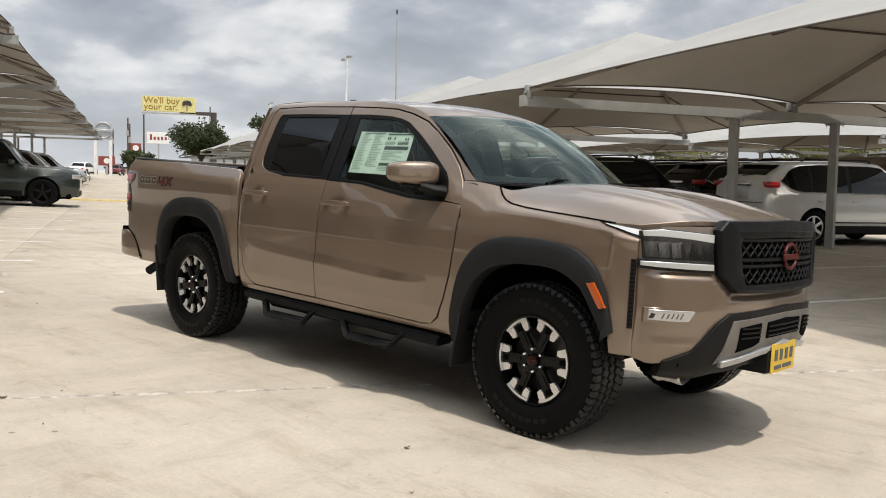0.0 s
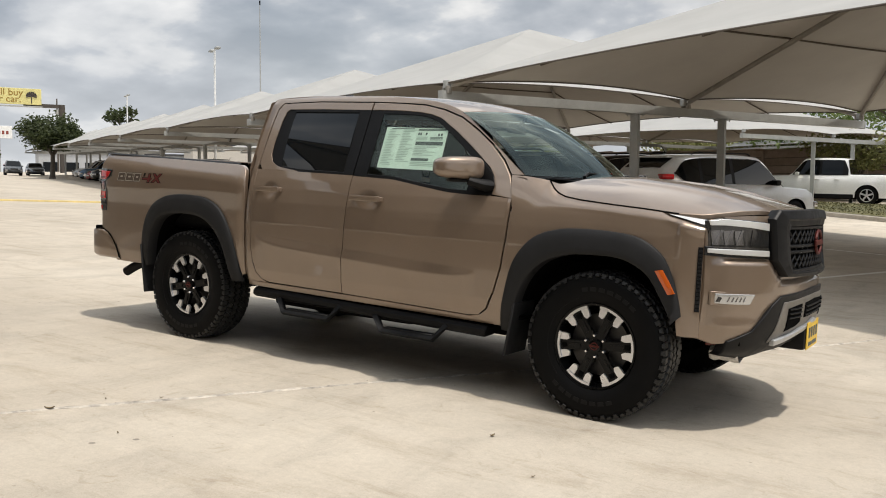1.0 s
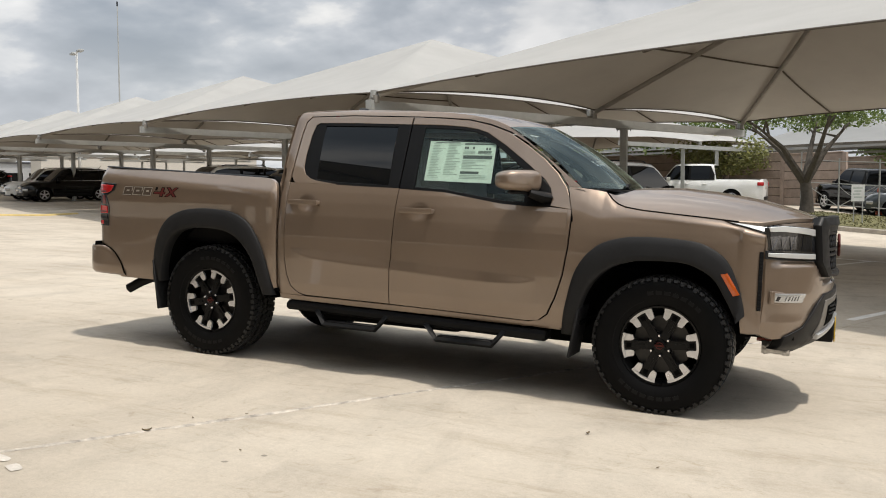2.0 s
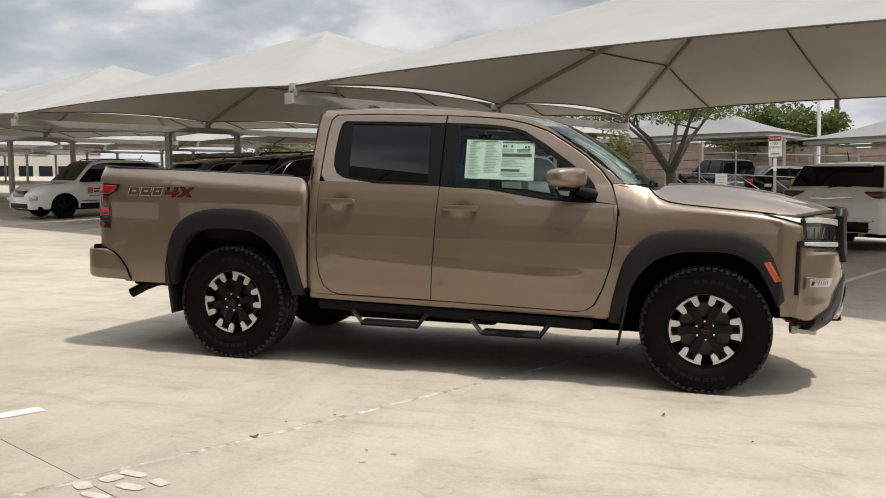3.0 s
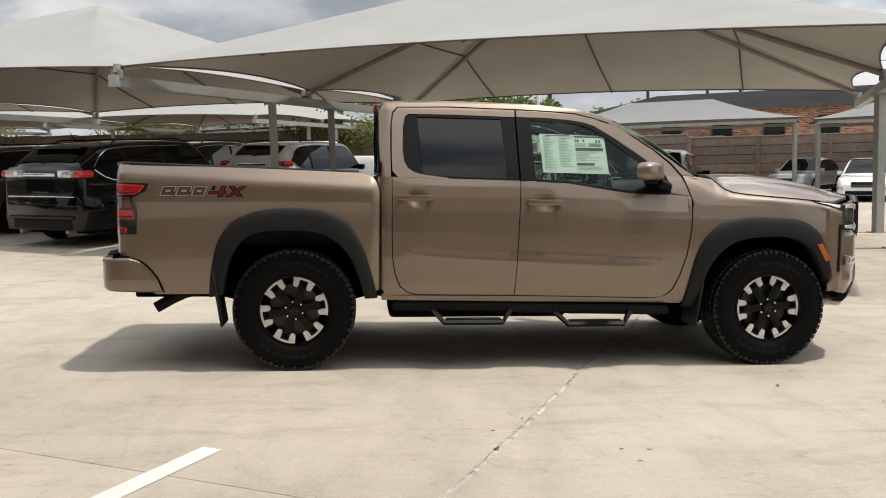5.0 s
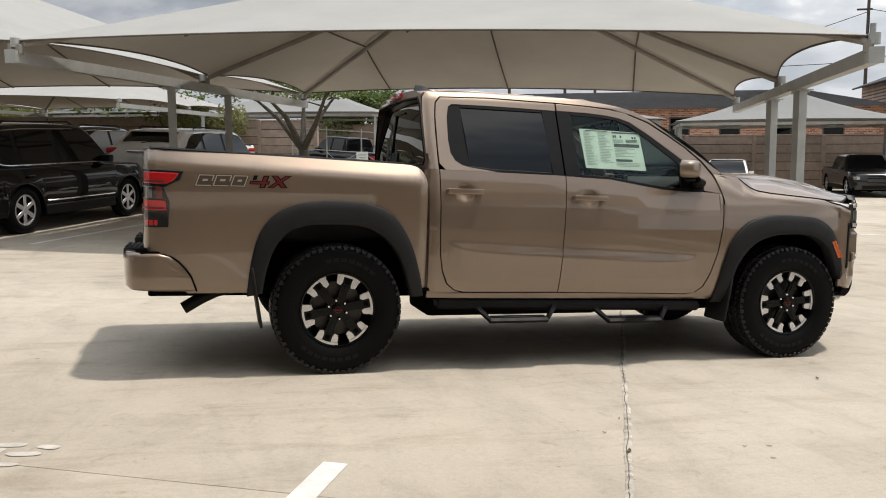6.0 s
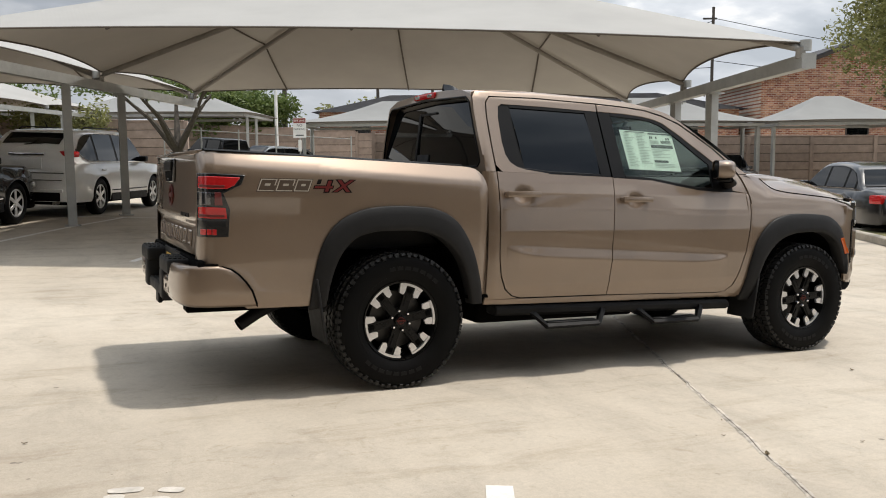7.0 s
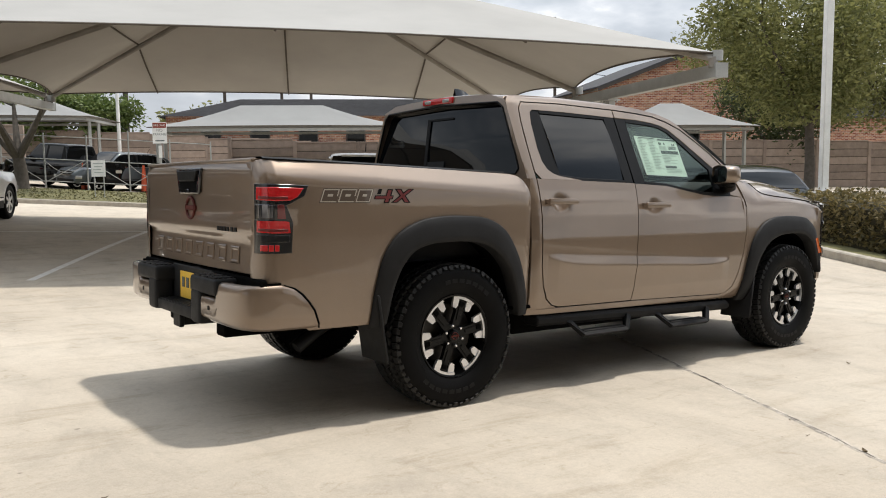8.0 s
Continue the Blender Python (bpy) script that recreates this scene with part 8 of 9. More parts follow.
# precast wall: posts with stacked planks
def plank_wall(s0, s1, w, high, label):
    top = holder("wall_north", label, "wall", kind="structure")
    n = max(1, round(abs(s1 - s0) / 3.05))
    rows = 6
    ph = high / rows
    b = bmesh.new()
    L = abs(s1 - s0) / n
    box(b, -L / 2 + 0.07, L / 2 - 0.07, -0.04, 0.04, 0.012, ph - 0.012, 0.016)
    me = link_mesh("plank", b, M_WALL, False)
    b = bmesh.new()
    box(b, -0.09, 0.09, -0.10, 0.10, -0.3, high + 0.04, 0.012)
    mp = link_mesh("wall_post", b, M_WALL, False)
    b = bmesh.new()
    box(b, -L / 2 + 0.10, L / 2 - 0.10, -0.07, 0.07, high - 0.01, high + 0.05, 0.01)
    mc = link_mesh("coping", b, M_WALL, False)
    b = bmesh.new()
    box(b, -L / 2 + 0.08, L / 2 - 0.08, 0.0, 0.025, 0.0, high - 0.02)
    mk = link_mesh("wall_core", b, M_JOINT_SHADE, False)
    keep = (me.data, mp.data, mc.data, mk.data)
    for o in (me, mp, mc, mk):
        bpy.data.objects.remove(o)
    for k in range(n + 1):
        s = s0 + (s1 - s0) * k / n
        q = new("wall_post", keep[1])
        q.parent = top
        q.matrix_basis = stand(s, w)
        if k == n:
            break
        sm = s0 + (s1 - s0) * (k + 0.5) / n
        for j in range(rows):
            q = new("plank", keep[0])
            q.parent = top
            q.matrix_basis = stand(sm, w) @ Matrix.Translation((0, (j % 2) * 0.004, j * ph))
        q = new("wall_core", keep[3])
        q.parent = top
        q.matrix_basis = stand(sm, w)
        q = new("coping", keep[2])
        q.parent = top
        q.matrix_basis = stand(sm, w)
    return top


plank_wall(-62.0, -14.0, 34.5, 2.45, "brown precast plank wall behind the parked cars")
plank_wall(-5.2, 46.6, 36.0, 2.45, "brown precast plank wall behind the far canopies")
plank_wall(-20.0, 2.0, 47.0, 2.6, "brown precast plank wall at the back of the yard")


# smaller canopies by the wall: hips with a short ridge
def hip_canopy(s0, s1, w0, w1, z, rise, inset, label="white hipped shade canopy on steel posts"):
    top = holder("hip_canopy", label, "canopy", group="hipped canopies")
    wm = (w0 + w1) / 2
    ref = land((s0 + s1) / 2, wm)

    def pt(s, w, up):
        v = DS * s + DW * w
        return Vector((v.x, v.y, ref + up))
    r0, r1 = pt(s0 + inset, wm, z + rise), pt(s1 - inset, wm, z + rise)
    c = [pt(s0, w0, z), pt(s1, w0, z), pt(s1, w1, z), pt(s0, w1, z)]
    b = bmesh.new()
    for a, d, e, f in ((c[0], c[1], r0, r1), (c[1], c[2], r1, r1), (c[2], c[3], r1, r0), (c[3], c[0], r0, r0)):
        rows = []
        for i in range(13):
            t = i / 12
            lo, hi = a.lerp(d, t), e.lerp(f, t)
            lo = lo + (hi - lo) * 0.05 * math.sin(math.pi * t)
            rows.append([lo.lerp(hi, k / 6) - Vector((0, 0, 0.12 * math.sin(math.pi * k / 6))) for k in range(7)])
        grid(b, rows)
    bmesh.ops.remove_doubles(b, verts=b.verts, dist=0.004)
    part("cloth", b, M_CLOTH2, top, "pale shade cloth", angle=50)
    for w in (w0 + 0.25, w1 - 0.25):
        b = bmesh.new()
        square_bar(b, pt(s0 + 0.2, w, z - 0.13), pt(s1 - 0.2, w, z - 0.13), 0.09, 0.12)
        part("edge_beam", b, M_STEEL, top, smooth=False)
    for s in (s0 + 0.25, s1 - 0.25):
        b = bmesh.new()
        square_bar(b, pt(s, w0 + 0.2, z - 0.14), pt(s, w1 - 0.2, z - 0.14), 0.09, 0.12)
        part("edge_beam", b, M_STEEL, top, smooth=False)
    for a, d in ((0, 1), (1, 2), (2, 3), (3, 0)):
        # rolled hem with its cord
        b = bmesh.new()
        e0, e1 = (r0, r1)[a in (1, 2)], (r0, r1)[d in (1, 2)]
        pts = []
        for i in range(13):
            t = i / 12
            lo, hi = c[a].lerp(c[d], t), e0.lerp(e1, t)
            pts.append(lo + (hi - lo) * 0.05 * math.sin(math.pi * t) - Vector((0, 0, 0.02)))
        tube(b, pts, 0.02, 5)
        part("hem_cord", b, M_SEAM, top)
    for s in (s0 + 0.25, s1 - 0.25):
        for w in (w0 + 1.0, w0 + 2.9):
            b = bmesh.new()
            square_bar(b, P(s, w), pt(s, w, z - 0.2), 0.13, 0.13)
            part("post", b, M_STEEL, top, smooth=False)
    return top


hip_canopy(-7.9, 2.65, 29.8, 34.9, 2.95, 1.0, 3.5)
hip_canopy(3.0, 12.0, 29.8, 34.9, 2.98, 1.15, 3.6)
hip_canopy(12.2, 18.5, 29.8, 34.9, 3.02, 1.15, 2.6)
hip_canopy(-33.0, -22.6, 37.0, 44.0, 2.75, 1.2, 3.2)
hip_canopy(-22.2, -11.7, 37.0, 44.0, 2.9, 1.35, 3.6)


# gate of tubes and mesh before the yard
def gate_frame(s0, s1, w, high=2.2):
    top = holder("gate_fence", "galvanised tube gate with braces before a yard", "fence")
    n = max(2, round((s1 - s0) / 1.6))
    for k in range(n + 1):
        s = s0 + (s1 - s0) * k / n
        b = bmesh.new()
        tube(b, [P(s, w), P(s, w, high + (0.25 if k % 3 == 0 else 0.0))], 0.030, 8)
        part("fence_post", b, M_STEEL, top)
    for z in (0.35, 1.2, high - 0.12):
        b = bmesh.new()
        tube(b, [P(s0, w, z), P((s0 + s1) / 2, w, z), P(s1, w, z)], 0.017, 8)
        part("rail", b, M_STEEL, top)
    for k in range(n):
        a, c = s0 + (s1 - s0) * k / n, s0 + (s1 - s0) * (k + 1) / n
        b = bmesh.new()
        tube(b, [P(a, w, 0.3), P(c, w, 1.25)] if k % 2 else [P(a, w, 1.25), P(c, w, 0.3)], 0.015, 6)
        part("brace", b, M_STEEL, top)
        if k % 2:
            # chain that hangs from post to post
            b = bmesh.new()
            tube(b, [P(a + (c - a) * q / 8, w - 0.06, 1.15 - 0.45 * math.sin(math.pi * q / 8)) for q in range(9)], 0.011, 5)
            part("chain", b, M_STEEL, top)
    return top


gate_frame(-13.2, -5.4, 29.2)
b_sign = holder("parking_sign", "red and white no-parking sign on a thin steel post", "sign", m=stand(-6.45, 23.7, -100))
b = bmesh.new()
tube(b, [(0, 0, 0), (0, 0, 2.75)], 0.028, 8)
part("sign_post", b, M_STEEL, b_sign)
b = bmesh.new()
box(b, 0.03, 0.036, -0.24, 0.24, 2.02, 2.72, 0.002)
pn = part("sign_panel", b, M_WHITE, b_sign, "white panel with red head")
b = bmesh.new()
box(b, 0.0362, 0.0375, -0.225, 0.225, 2.53, 2.70, 0.0)
part("red_band", b, M_HOT, pn, smooth=False)
TEXT = Matrix.Rotation(math.pi / 2, 4, "X")
face = Matrix.Translation((0.0385, 0, 0)) @ Matrix.Rotation(math.pi / 2, 4, "Z")
words("fire_lane_words", "FIRE LANE", 0.085, M_WHITE, pn, face @ Matrix.Translation((0, 0, 2.615)) @ TEXT, depth=0.001)
words("no_words", "NO", 0.13, M_INKD, pn, face @ Matrix.Translation((0, 0, 2.45)) @ TEXT, depth=0.001)
words("parking_words", "PARKING", 0.105, M_INKD, pn, face @ Matrix.Translation((0, 0, 2.32)) @ TEXT, depth=0.001)
b = bmesh.new()
box(b, 0.0362, 0.0375, -0.15, 0.15, 2.09, 2.13)
part("arrow_bar", b, M_INKD, pn, smooth=False)
b = bmesh.new()
box(b, 0.03, 0.036, -0.06, 0.06, 1.55, 1.95, 0.002)
part("small_tag", b, M_WHITE, b_sign, "narrow white tag")
small = holder("yard_sign", "small white notice on two thin posts", "sign", m=stand(-8.6, 24.4, -100))
for y in (-0.16, 0.16):
    b = bmesh.new()
    tube(b, [(0, y, 0), (0, y, 1.3)], 0.02, 6)
    part("sign_post", b, M_STEEL, small)
b = bmesh.new()
box(b, 0.022, 0.03, -0.24, 0.24, 0.80, 1.35, 0.002)
pn = part("sign_panel", b, M_WHITE, small)
for k in range(4):
    b = bmesh.new()
    box(b, 0.0302, 0.031, -0.17 + 0.03 * (k % 2), 0.17 - 0.04 * (k % 3), 1.22 - k * 0.10, 1.255 - k * 0.10)
    part("print_bar", b, M_INK, pn, smooth=False)
M_CONE = worn("orange_cone", (0.62, 0.10, 0.035), 0.6, low=0.85, bump=0.0)
cone = holder("traffic_cone", "tall orange traffic cone with white bands", "traffic cone", group="traffic cones", m=stand(-10.4, 29.9))
b = bmesh.new()
box(b, -0.2, 0.2, -0.2, 0.2, 0, 0.05, 0.01)
part("base", b, M_BLACK, cone)
b = bmesh.new()
tube(b, [(0, 0, 0.05), (0, 0, 1.05), (0, 0, 1.1)], [0.13, 0.055, 0.04], 16)
part("body", b, M_CONE, cone)
for z in (0.55, 0.80):
    b = bmesh.new()
    tube(b, [(0, 0, z), (0, 0, z + 0.12)], [0.098 - 0.075 * (z - 0.45), 0.088 - 0.075 * (z - 0.45)], 16)
    part("white_band", b, M_WHITE, cone)
copy_thing(cone, stand(-8.2, 30.4))

# planter with the hedge
soil(6.62, 10.5, -12.0, 9.9, "earth bed round a clipped hedge")
kerb(6.5, 10.0, 6.5, -12.0, steps=18)
kerb(10.6, 10.0, 6.5, 10.0, steps=6)
b = bmesh.new()
n = 26
rows = []
for k in range(n + 1):
    w = -11.5 + (8.6 + 11.5) * k / n
    rows.append([P(7.15 + 1.25 * f, w, z) for f, z in ((0, 0.1), (0.04, 0.75), (0.15, 0.86), (0.85, 0.86), (0.96, 0.75), (1, 0.1))])
vs = grid(b, rows)
b.faces.new(vs[0])
b.faces.new(vs[-1])
hedge = solo("hedge", b, worn("hedge_core", (0.040, 0.034, 0.015), 0.9), "clipped olive-brown hedge in a kerbed bed", "hedge")
rng = random.Random(5)
cs = []
for k in range(22000):
    w = rng.uniform(-4, 8.65) if k < 16000 else rng.uniform(-11.5, -4)
    side = rng.random()
    lump = 0.05 * math.sin(w * 5.1) + 0.04 * math.sin(w * 11.7)
    if side < 0.5:
        cs.append(P(7.15 + rng.uniform(-0.10, 0.04) - lump * 0.5, w, rng.uniform(0.12, 0.92) + lump))
    elif side < 0.9:
        cs.append(P(7.15 + rng.uniform(0, 1.25), w, 0.88 + rng.uniform(-0.05, 0.10) + lump))
    else:
        cs.append(P(7.15 + rng.uniform(0, 1.25), 8.6 + rng.uniform(-0.04, 0.1), rng.uniform(0.12, 0.9)))
o = new("hedge_leaves", leaf_quads(cs, 0.045, rng, "hedge_leaves"))
o.data.materials.append(M_HEDGE)
o.parent = hedge
tagged(o, "small olive leaves")

lamp = holder("lot_light_pole", "white square light pole on a concrete pedestal", "lamp post", m=stand(8.19, 9.25))
b = bmesh.new()
tube(b, [(0, 0, 0), (0, 0, 0.80)], 0.28, 20)
part("pedestal", b, M_KERB, lamp, "round concrete pedestal")
b = bmesh.new()
box(b, -0.2, 0.2, -0.2, 0.2, 0.80, 0.90, 0.02)
part("base_cover", b, M_WHITE, lamp)
b = bmesh.new()
box(b, -0.074, 0.074, -0.074, 0.074, 0.88, 8.5, 0.015)
part("pole", b, M_WHITE, lamp)

tree(16.3, 22.5, 8.2, 4.9, 3, "spreading live oak beside the far wall", M_LEAF, 46000, 0.085, 0.20, 0.34, 0.45, 0.345)
tree(21.5, 24.5, 8.8, 4.2, 33, "leafy live oak behind the light pole", M_LEAF, 30000, 0.085, 0.18, 0.34, 0.45, 0.30)
tree(-12.0, 27.4, 6.6, 4.6, 7, "forked tree on the grass island", M_LEAF2, 12000, 0.085, 0.27, 0.20, 0.35, 0.52)
tree(-17.0, 48.0, 6.3, 3.8, 9, "leafy tree behind the yard", M_LEAF2, 6000, 0.15, 0.2, 0.25, 0, 0.2)
tree(-13.6, 48.5, 6.0, 3.4, 12, "leafy tree behind the yard", M_LEAF2, 6000, 0.15, 0.2, 0.25, 0, 0.2)
tree(-8.8, 66.0, 6.6, 4.0, 13, "distant tree behind the wall", M_LEAF, 4000, 0.22, 0.2, 0.25, 0, 0.2)
tree(-27.0, 40.0, 5.4, 4.6, 14, "bushy tree behind the wall", M_LEAF2, 5000, 0.15, 0.2, 0.25, 0, 0.2)
tree(-19.6, 33.0, 3.6, 2.6, 15, "small tree beside a parked pickup", M_LEAF, 3500, 0.10, 0.08, 0.3, 0, 0.4)
tree(24.0, 37.5, 6.5, 5.5, 16, "dark leafy tree by the wall", M_LEAFD, 8000, 0.14, 0.2, 0.25, 0, 0.12)
tree(31.0, 30.0, 7.5, 6.0, 26, "dark leafy tree by the wall", M_LEAFD, 8000, 0.14, 0.2, 0.25, 0, 0.12)
tree(-84.0, 5.1, 5.4, 3.7, 17, "round leafy tree far along the lot", M_LEAFD, 9000, 0.16, 0.25, 0.42, 0.2, 0.5)
tree(-98.0, -0.6, 3.2, 2.4, 18, "dark tree far along the lot", M_LEAFD, 3000, 0.22, 0.2, 0.25, 0, 0.1)
tree(-100.0, 14.2, 8.6, 2.4, 19, "tall sparse tree beyond the canopies", M_LEAFD, 900, 0.26, 0.22, 0.4, 0, 0.4)
tree(-42.0, 46.0, 6.0, 5.0, 20, "dark leafy tree behind the far canopies", M_LEAF, 4000, 0.2, 0.2, 0.25, 0, 0.1)
tree(-58.0, 44.0, 6.0, 5.5, 21, "dark leafy tree behind the far canopies", M_LEAF, 4000, 0.2, 0.2, 0.25, 0, 0.1)
tree(-34.0, 37.5, 4.4, 3.6, 22, "bush by the far wall", M_LEAF, 3000, 0.14, 0.1, 0.2, 0, 0.1)

# ---- houses behind the wall ----


def brick_mat():
    m, n, l, b = shader("old_brick", 0.9)
    co, mp, br = n.new("ShaderNodeTexCoord"), n.new("ShaderNodeMapping"), n.new("ShaderNodeTexBrick")
    l.new(co.outputs["Object"], mp.inputs[0])
    mp.inputs["Rotation"].default_value = (math.pi / 2, 0, 0)
    l.new(mp.outputs[0], br.inputs["Vector"])
    br.inputs["Scale"].default_value = 1.0
    br.inputs["Brick Width"].default_value, br.inputs["Row Height"].default_value, br.inputs["Mortar Size"].default_value = 0.30, 0.105, 0.012
    br.inputs["Color1"].default_value, br.inputs["Color2"].default_value, br.inputs["Mortar"].default_value = (0.22, 0.055, 0.028, 1), (0.50, 0.26, 0.15, 1), (0.50, 0.44, 0.37, 1)
    l.new(blend(n, l, 1.0, br.outputs[0], ramp(n, l, noise_of(n, l, 1.6, 5, 0.7), (0.3, 0.7), (0.7, 1.2))), b.inputs["Base Color"])
    relief(n, l, b, br.outputs["Fac"], -0.4, 0.01)
    return m


M_BRICK = brick_mat()
M_ROOF = worn("dark_shingle", (0.055, 0.055, 0.060), 0.9, low=0.8, scale=2, fine=20, bump=0.4)
M_TRIM = worn("brown_trim", (0.06, 0.05, 0.042), 0.7)


def house(s, w, length, depth, eave, ridge, label, windows, gable=False):
    """A brick house with its long side along the lot rows; windows: (from, to, low, high) on the near wall."""
    top = holder("brick_house", label, "house", group="houses", m=stand(s, w))
    b = bmesh.new()
    box(b, 0, length, 0, depth, -0.5, eave)
    part("wall", b, M_BRICK, top, smooth=False)
    b = bmesh.new()
    o = 0.45
    rd = depth / 2
    if gable:
        prof = [(-o, eave - 0.05), (rd, ridge), (depth + o, eave - 0.05)]
        rows = [[Vector((x, y, z)) for y, z in prof] for x in (-o, length + o)]
    else:
        rows = [[Vector((-o + (rd if k == 1 else 0), y, z)) for k, (y, z) in enumerate([(-o, eave - 0.05), (rd, ridge), (depth + o, eave - 0.05)])], [Vector((length + o - (rd if k == 1 else 0), y, z)) for k, (y, z) in enumerate([(-o, eave - 0.05), (rd, ridge), (depth + o, eave - 0.05)])]]
    vs = grid(b, rows)
    b.faces.new(vs[0])
    b.faces.new(vs[-1])
    bmesh.ops.solidify(b, geom=b.faces[:], thickness=0.18)
    part("roof", b, M_ROOF, top, "dark shingle roof", smooth=False)
    for x0, x1, z0, z1 in windows:
        b = bmesh.new()
        box(b, x0, x1, -0.05, 0.04, z0, z1)
        f = part("window", b, M_TRIM, top, "dark framed window", smooth=False)
        b = bmesh.new()
        box(b, x0 + 0.08, x1 - 0.08, -0.06, 0.0, z0 + 0.08, z1 - 0.08)
        part("pane", b, M_TINT, f, smooth=False)
    return top


house(-9.8, 47.5, 26.0, 9.0, 3.75, 5.05, "long low brick house with dark hipped roof", [(2.0 + 2.9 * k, 3.2 + 2.9 * k, 2.0, 3.2) for k in range(8)])


def gable_house(s, w, width, depth, eave, pitch, label):
    """A brick house that turns its gable to the lot."""
    top = holder("brick_house", label, "house", group="houses", m=stand(s, w))
    peak = eave + pitch * width / 2
    b = bmesh.new()
    plate_poly(b, [(0, -0.6), (width, -0.6), (width, eave), (width / 2, peak), (0, eave)], 1.0, lambda u, v, d: Vector((u, depth * d, v)))
    part("wall", b, M_BRICK, top, smooth=False)
    o = 0.55
    for sg in (-1, 1):
        x0, x1 = (width / 2, -o if sg < 0 else width + o)
        b = bmesh.new()
        run = abs(x1 - x0)
        rows = [[Vector((x0, y, peak + 0.06)), Vector((x1, y, peak + 0.06 - pitch * run))] for y in (-0.45, depth + 0.4)]
        grid(b, rows)
        thicken(b, 0.10)
        roof = part("roof", b, M_ROOF, top, "dark shingle roof slope", smooth=False)
        b = bmesh.new()
        square_bar(b, (x0, -0.40, peak - 0.10), (x1, -0.40, peak - 0.10 - pitch * run), 0.08, 0.24)
        part("barge_board", b, M_TRIM, roof, "dark barge board", smooth=False)
    for x0, x1, z0, z1 in ((width * 0.44, width * 0.56, 2.4, 3.5),):
        b = bmesh.new()
        box(b, x0, x1, -0.05, 0.04, z0, z1)
        f = part("window", b, M_TRIM, top, "dark framed window", smooth=False)
        b = bmesh.new()
        box(b, x0 + 0.08, x1 - 0.08, -0.06, 0.0, z0 + 0.08, z1 - 0.08)
        part("pane", b, M_TINT, f, smooth=False)
    return top


gable_house(17.0, 46.0, 11.5, 11.0, 6.15, 0.375, "tall brick house with its gable behind the wall")
house(34.0, 48.0, 22.0, 10.0, 4.4, 6.5, "brick house behind trees", [])


def power_pole(s, w, high, arms=True, group="utility poles", r=0.14):
    top = holder("utility_pole", "dark wooden utility pole with crossarm", "utility pole", group=group, m=stand(s, w))
    b = bmesh.new()
    tube(b, [(0, 0, 0), (0, 0, high)], [r, r * 0.75], 8)
    part("pole", b, M_BARK, top)
    if arms:
        b = bmesh.new()
        box(b, -0.75, 0.25, -0.06, 0.06, high - 0.9, high - 0.78)
        part("crossarm", b, M_BARK, top, smooth=False)
        b = bmesh.new()
        tube(b, [(0.35, 0, high - 2.6), (0.35, 0, high - 1.8)], 0.2, 10)
        part("transformer", b, M_STEEL, top)
    return top


power_pole(17.7, 59.0, 12.4)
power_pole(-12.6, 50.5, 9.0, False, r=0.18)
power_pole(-7.2, 58.0, 8.2, False)
power_pole(-3.2, 60.0, 8.0, False)
power_pole(-1.0, 62.0, 8.2, False)
for a, c, h0, h1 in (((17.7, 59.0), (46.0, 62.0), 11.6, 9.5), ((17.7, 59.0), (40.0, 44.0), 8.5, 6.5), ((17.7, 59.0), (-12.6, 50.5), 8.0, 8.0), ((17.7, 59.0), (-1.0, 62.0), 11.4, 8.0)):
    b = bmesh.new()
    p, q = P(*a, h0), P(*c, h1)
    tube(b, [p.lerp(q, k / 10) - Vector((0, 0, 0.9 * math.sin(math.pi * k / 10))) for k in range(11)], 0.022, 4)
    solo("power_line", b, M_DARK, "thin black overhead wire", "wire", group="overhead wires")
wl_ = holder("yard_light_pole", "white light pole in the yard", "lamp post", m=stand(-12.2, 46.0))
b = bmesh.new()
tube(b, [(0, 0, 0), (0, 0, 7.0)], [0.11, 0.09], 10)
part("pole", b, M_WHITE, wl_)
for s, w, hh in ((-53.5, 12.6, 9.2), (-96.0, 14.0, 9.0), (-26.5, 38.0, 7.0)):
    lp = holder("lot_light_pole", "slim white light pole with two heads", "lamp post", group="lot lights", m=stand(s, w))
    b = bmesh.new()
    tube(b, [(0, 0, 0), (0, 0, hh)], [0.10, 0.07], 8)
    part("pole", b, M_WHITE, lp)
    b = bmesh.new()
    tube(b, [(-0.7, 0, hh), (0.7, 0, hh)], 0.04, 6)
    part("arm", b, M_WHITE, lp)
    for x in (-0.75, 0.75):
        b = bmesh.new()
        box(b, x - 0.3, x + 0.3, -0.16, 0.16, hh - 0.06, hh + 0.08, 0.03)
        part("lamp_head", b, M_STEEL, lp)
mast = holder("radio_mast", "thin tall steel mast", "mast", m=stand(-95.0, 29.0))
b = bmesh.new()
tube(b, [(0, 0, 0), (0, 0, 20.4)], [0.12, 0.05], 6)
part("pole", b, M_STEEL, mast)
b = bmesh.new()
tube(b, [(0, 0, 20.3), (0, 0, 20.8)], 0.085, 8)
part("tip", b, M_DARK, mast)

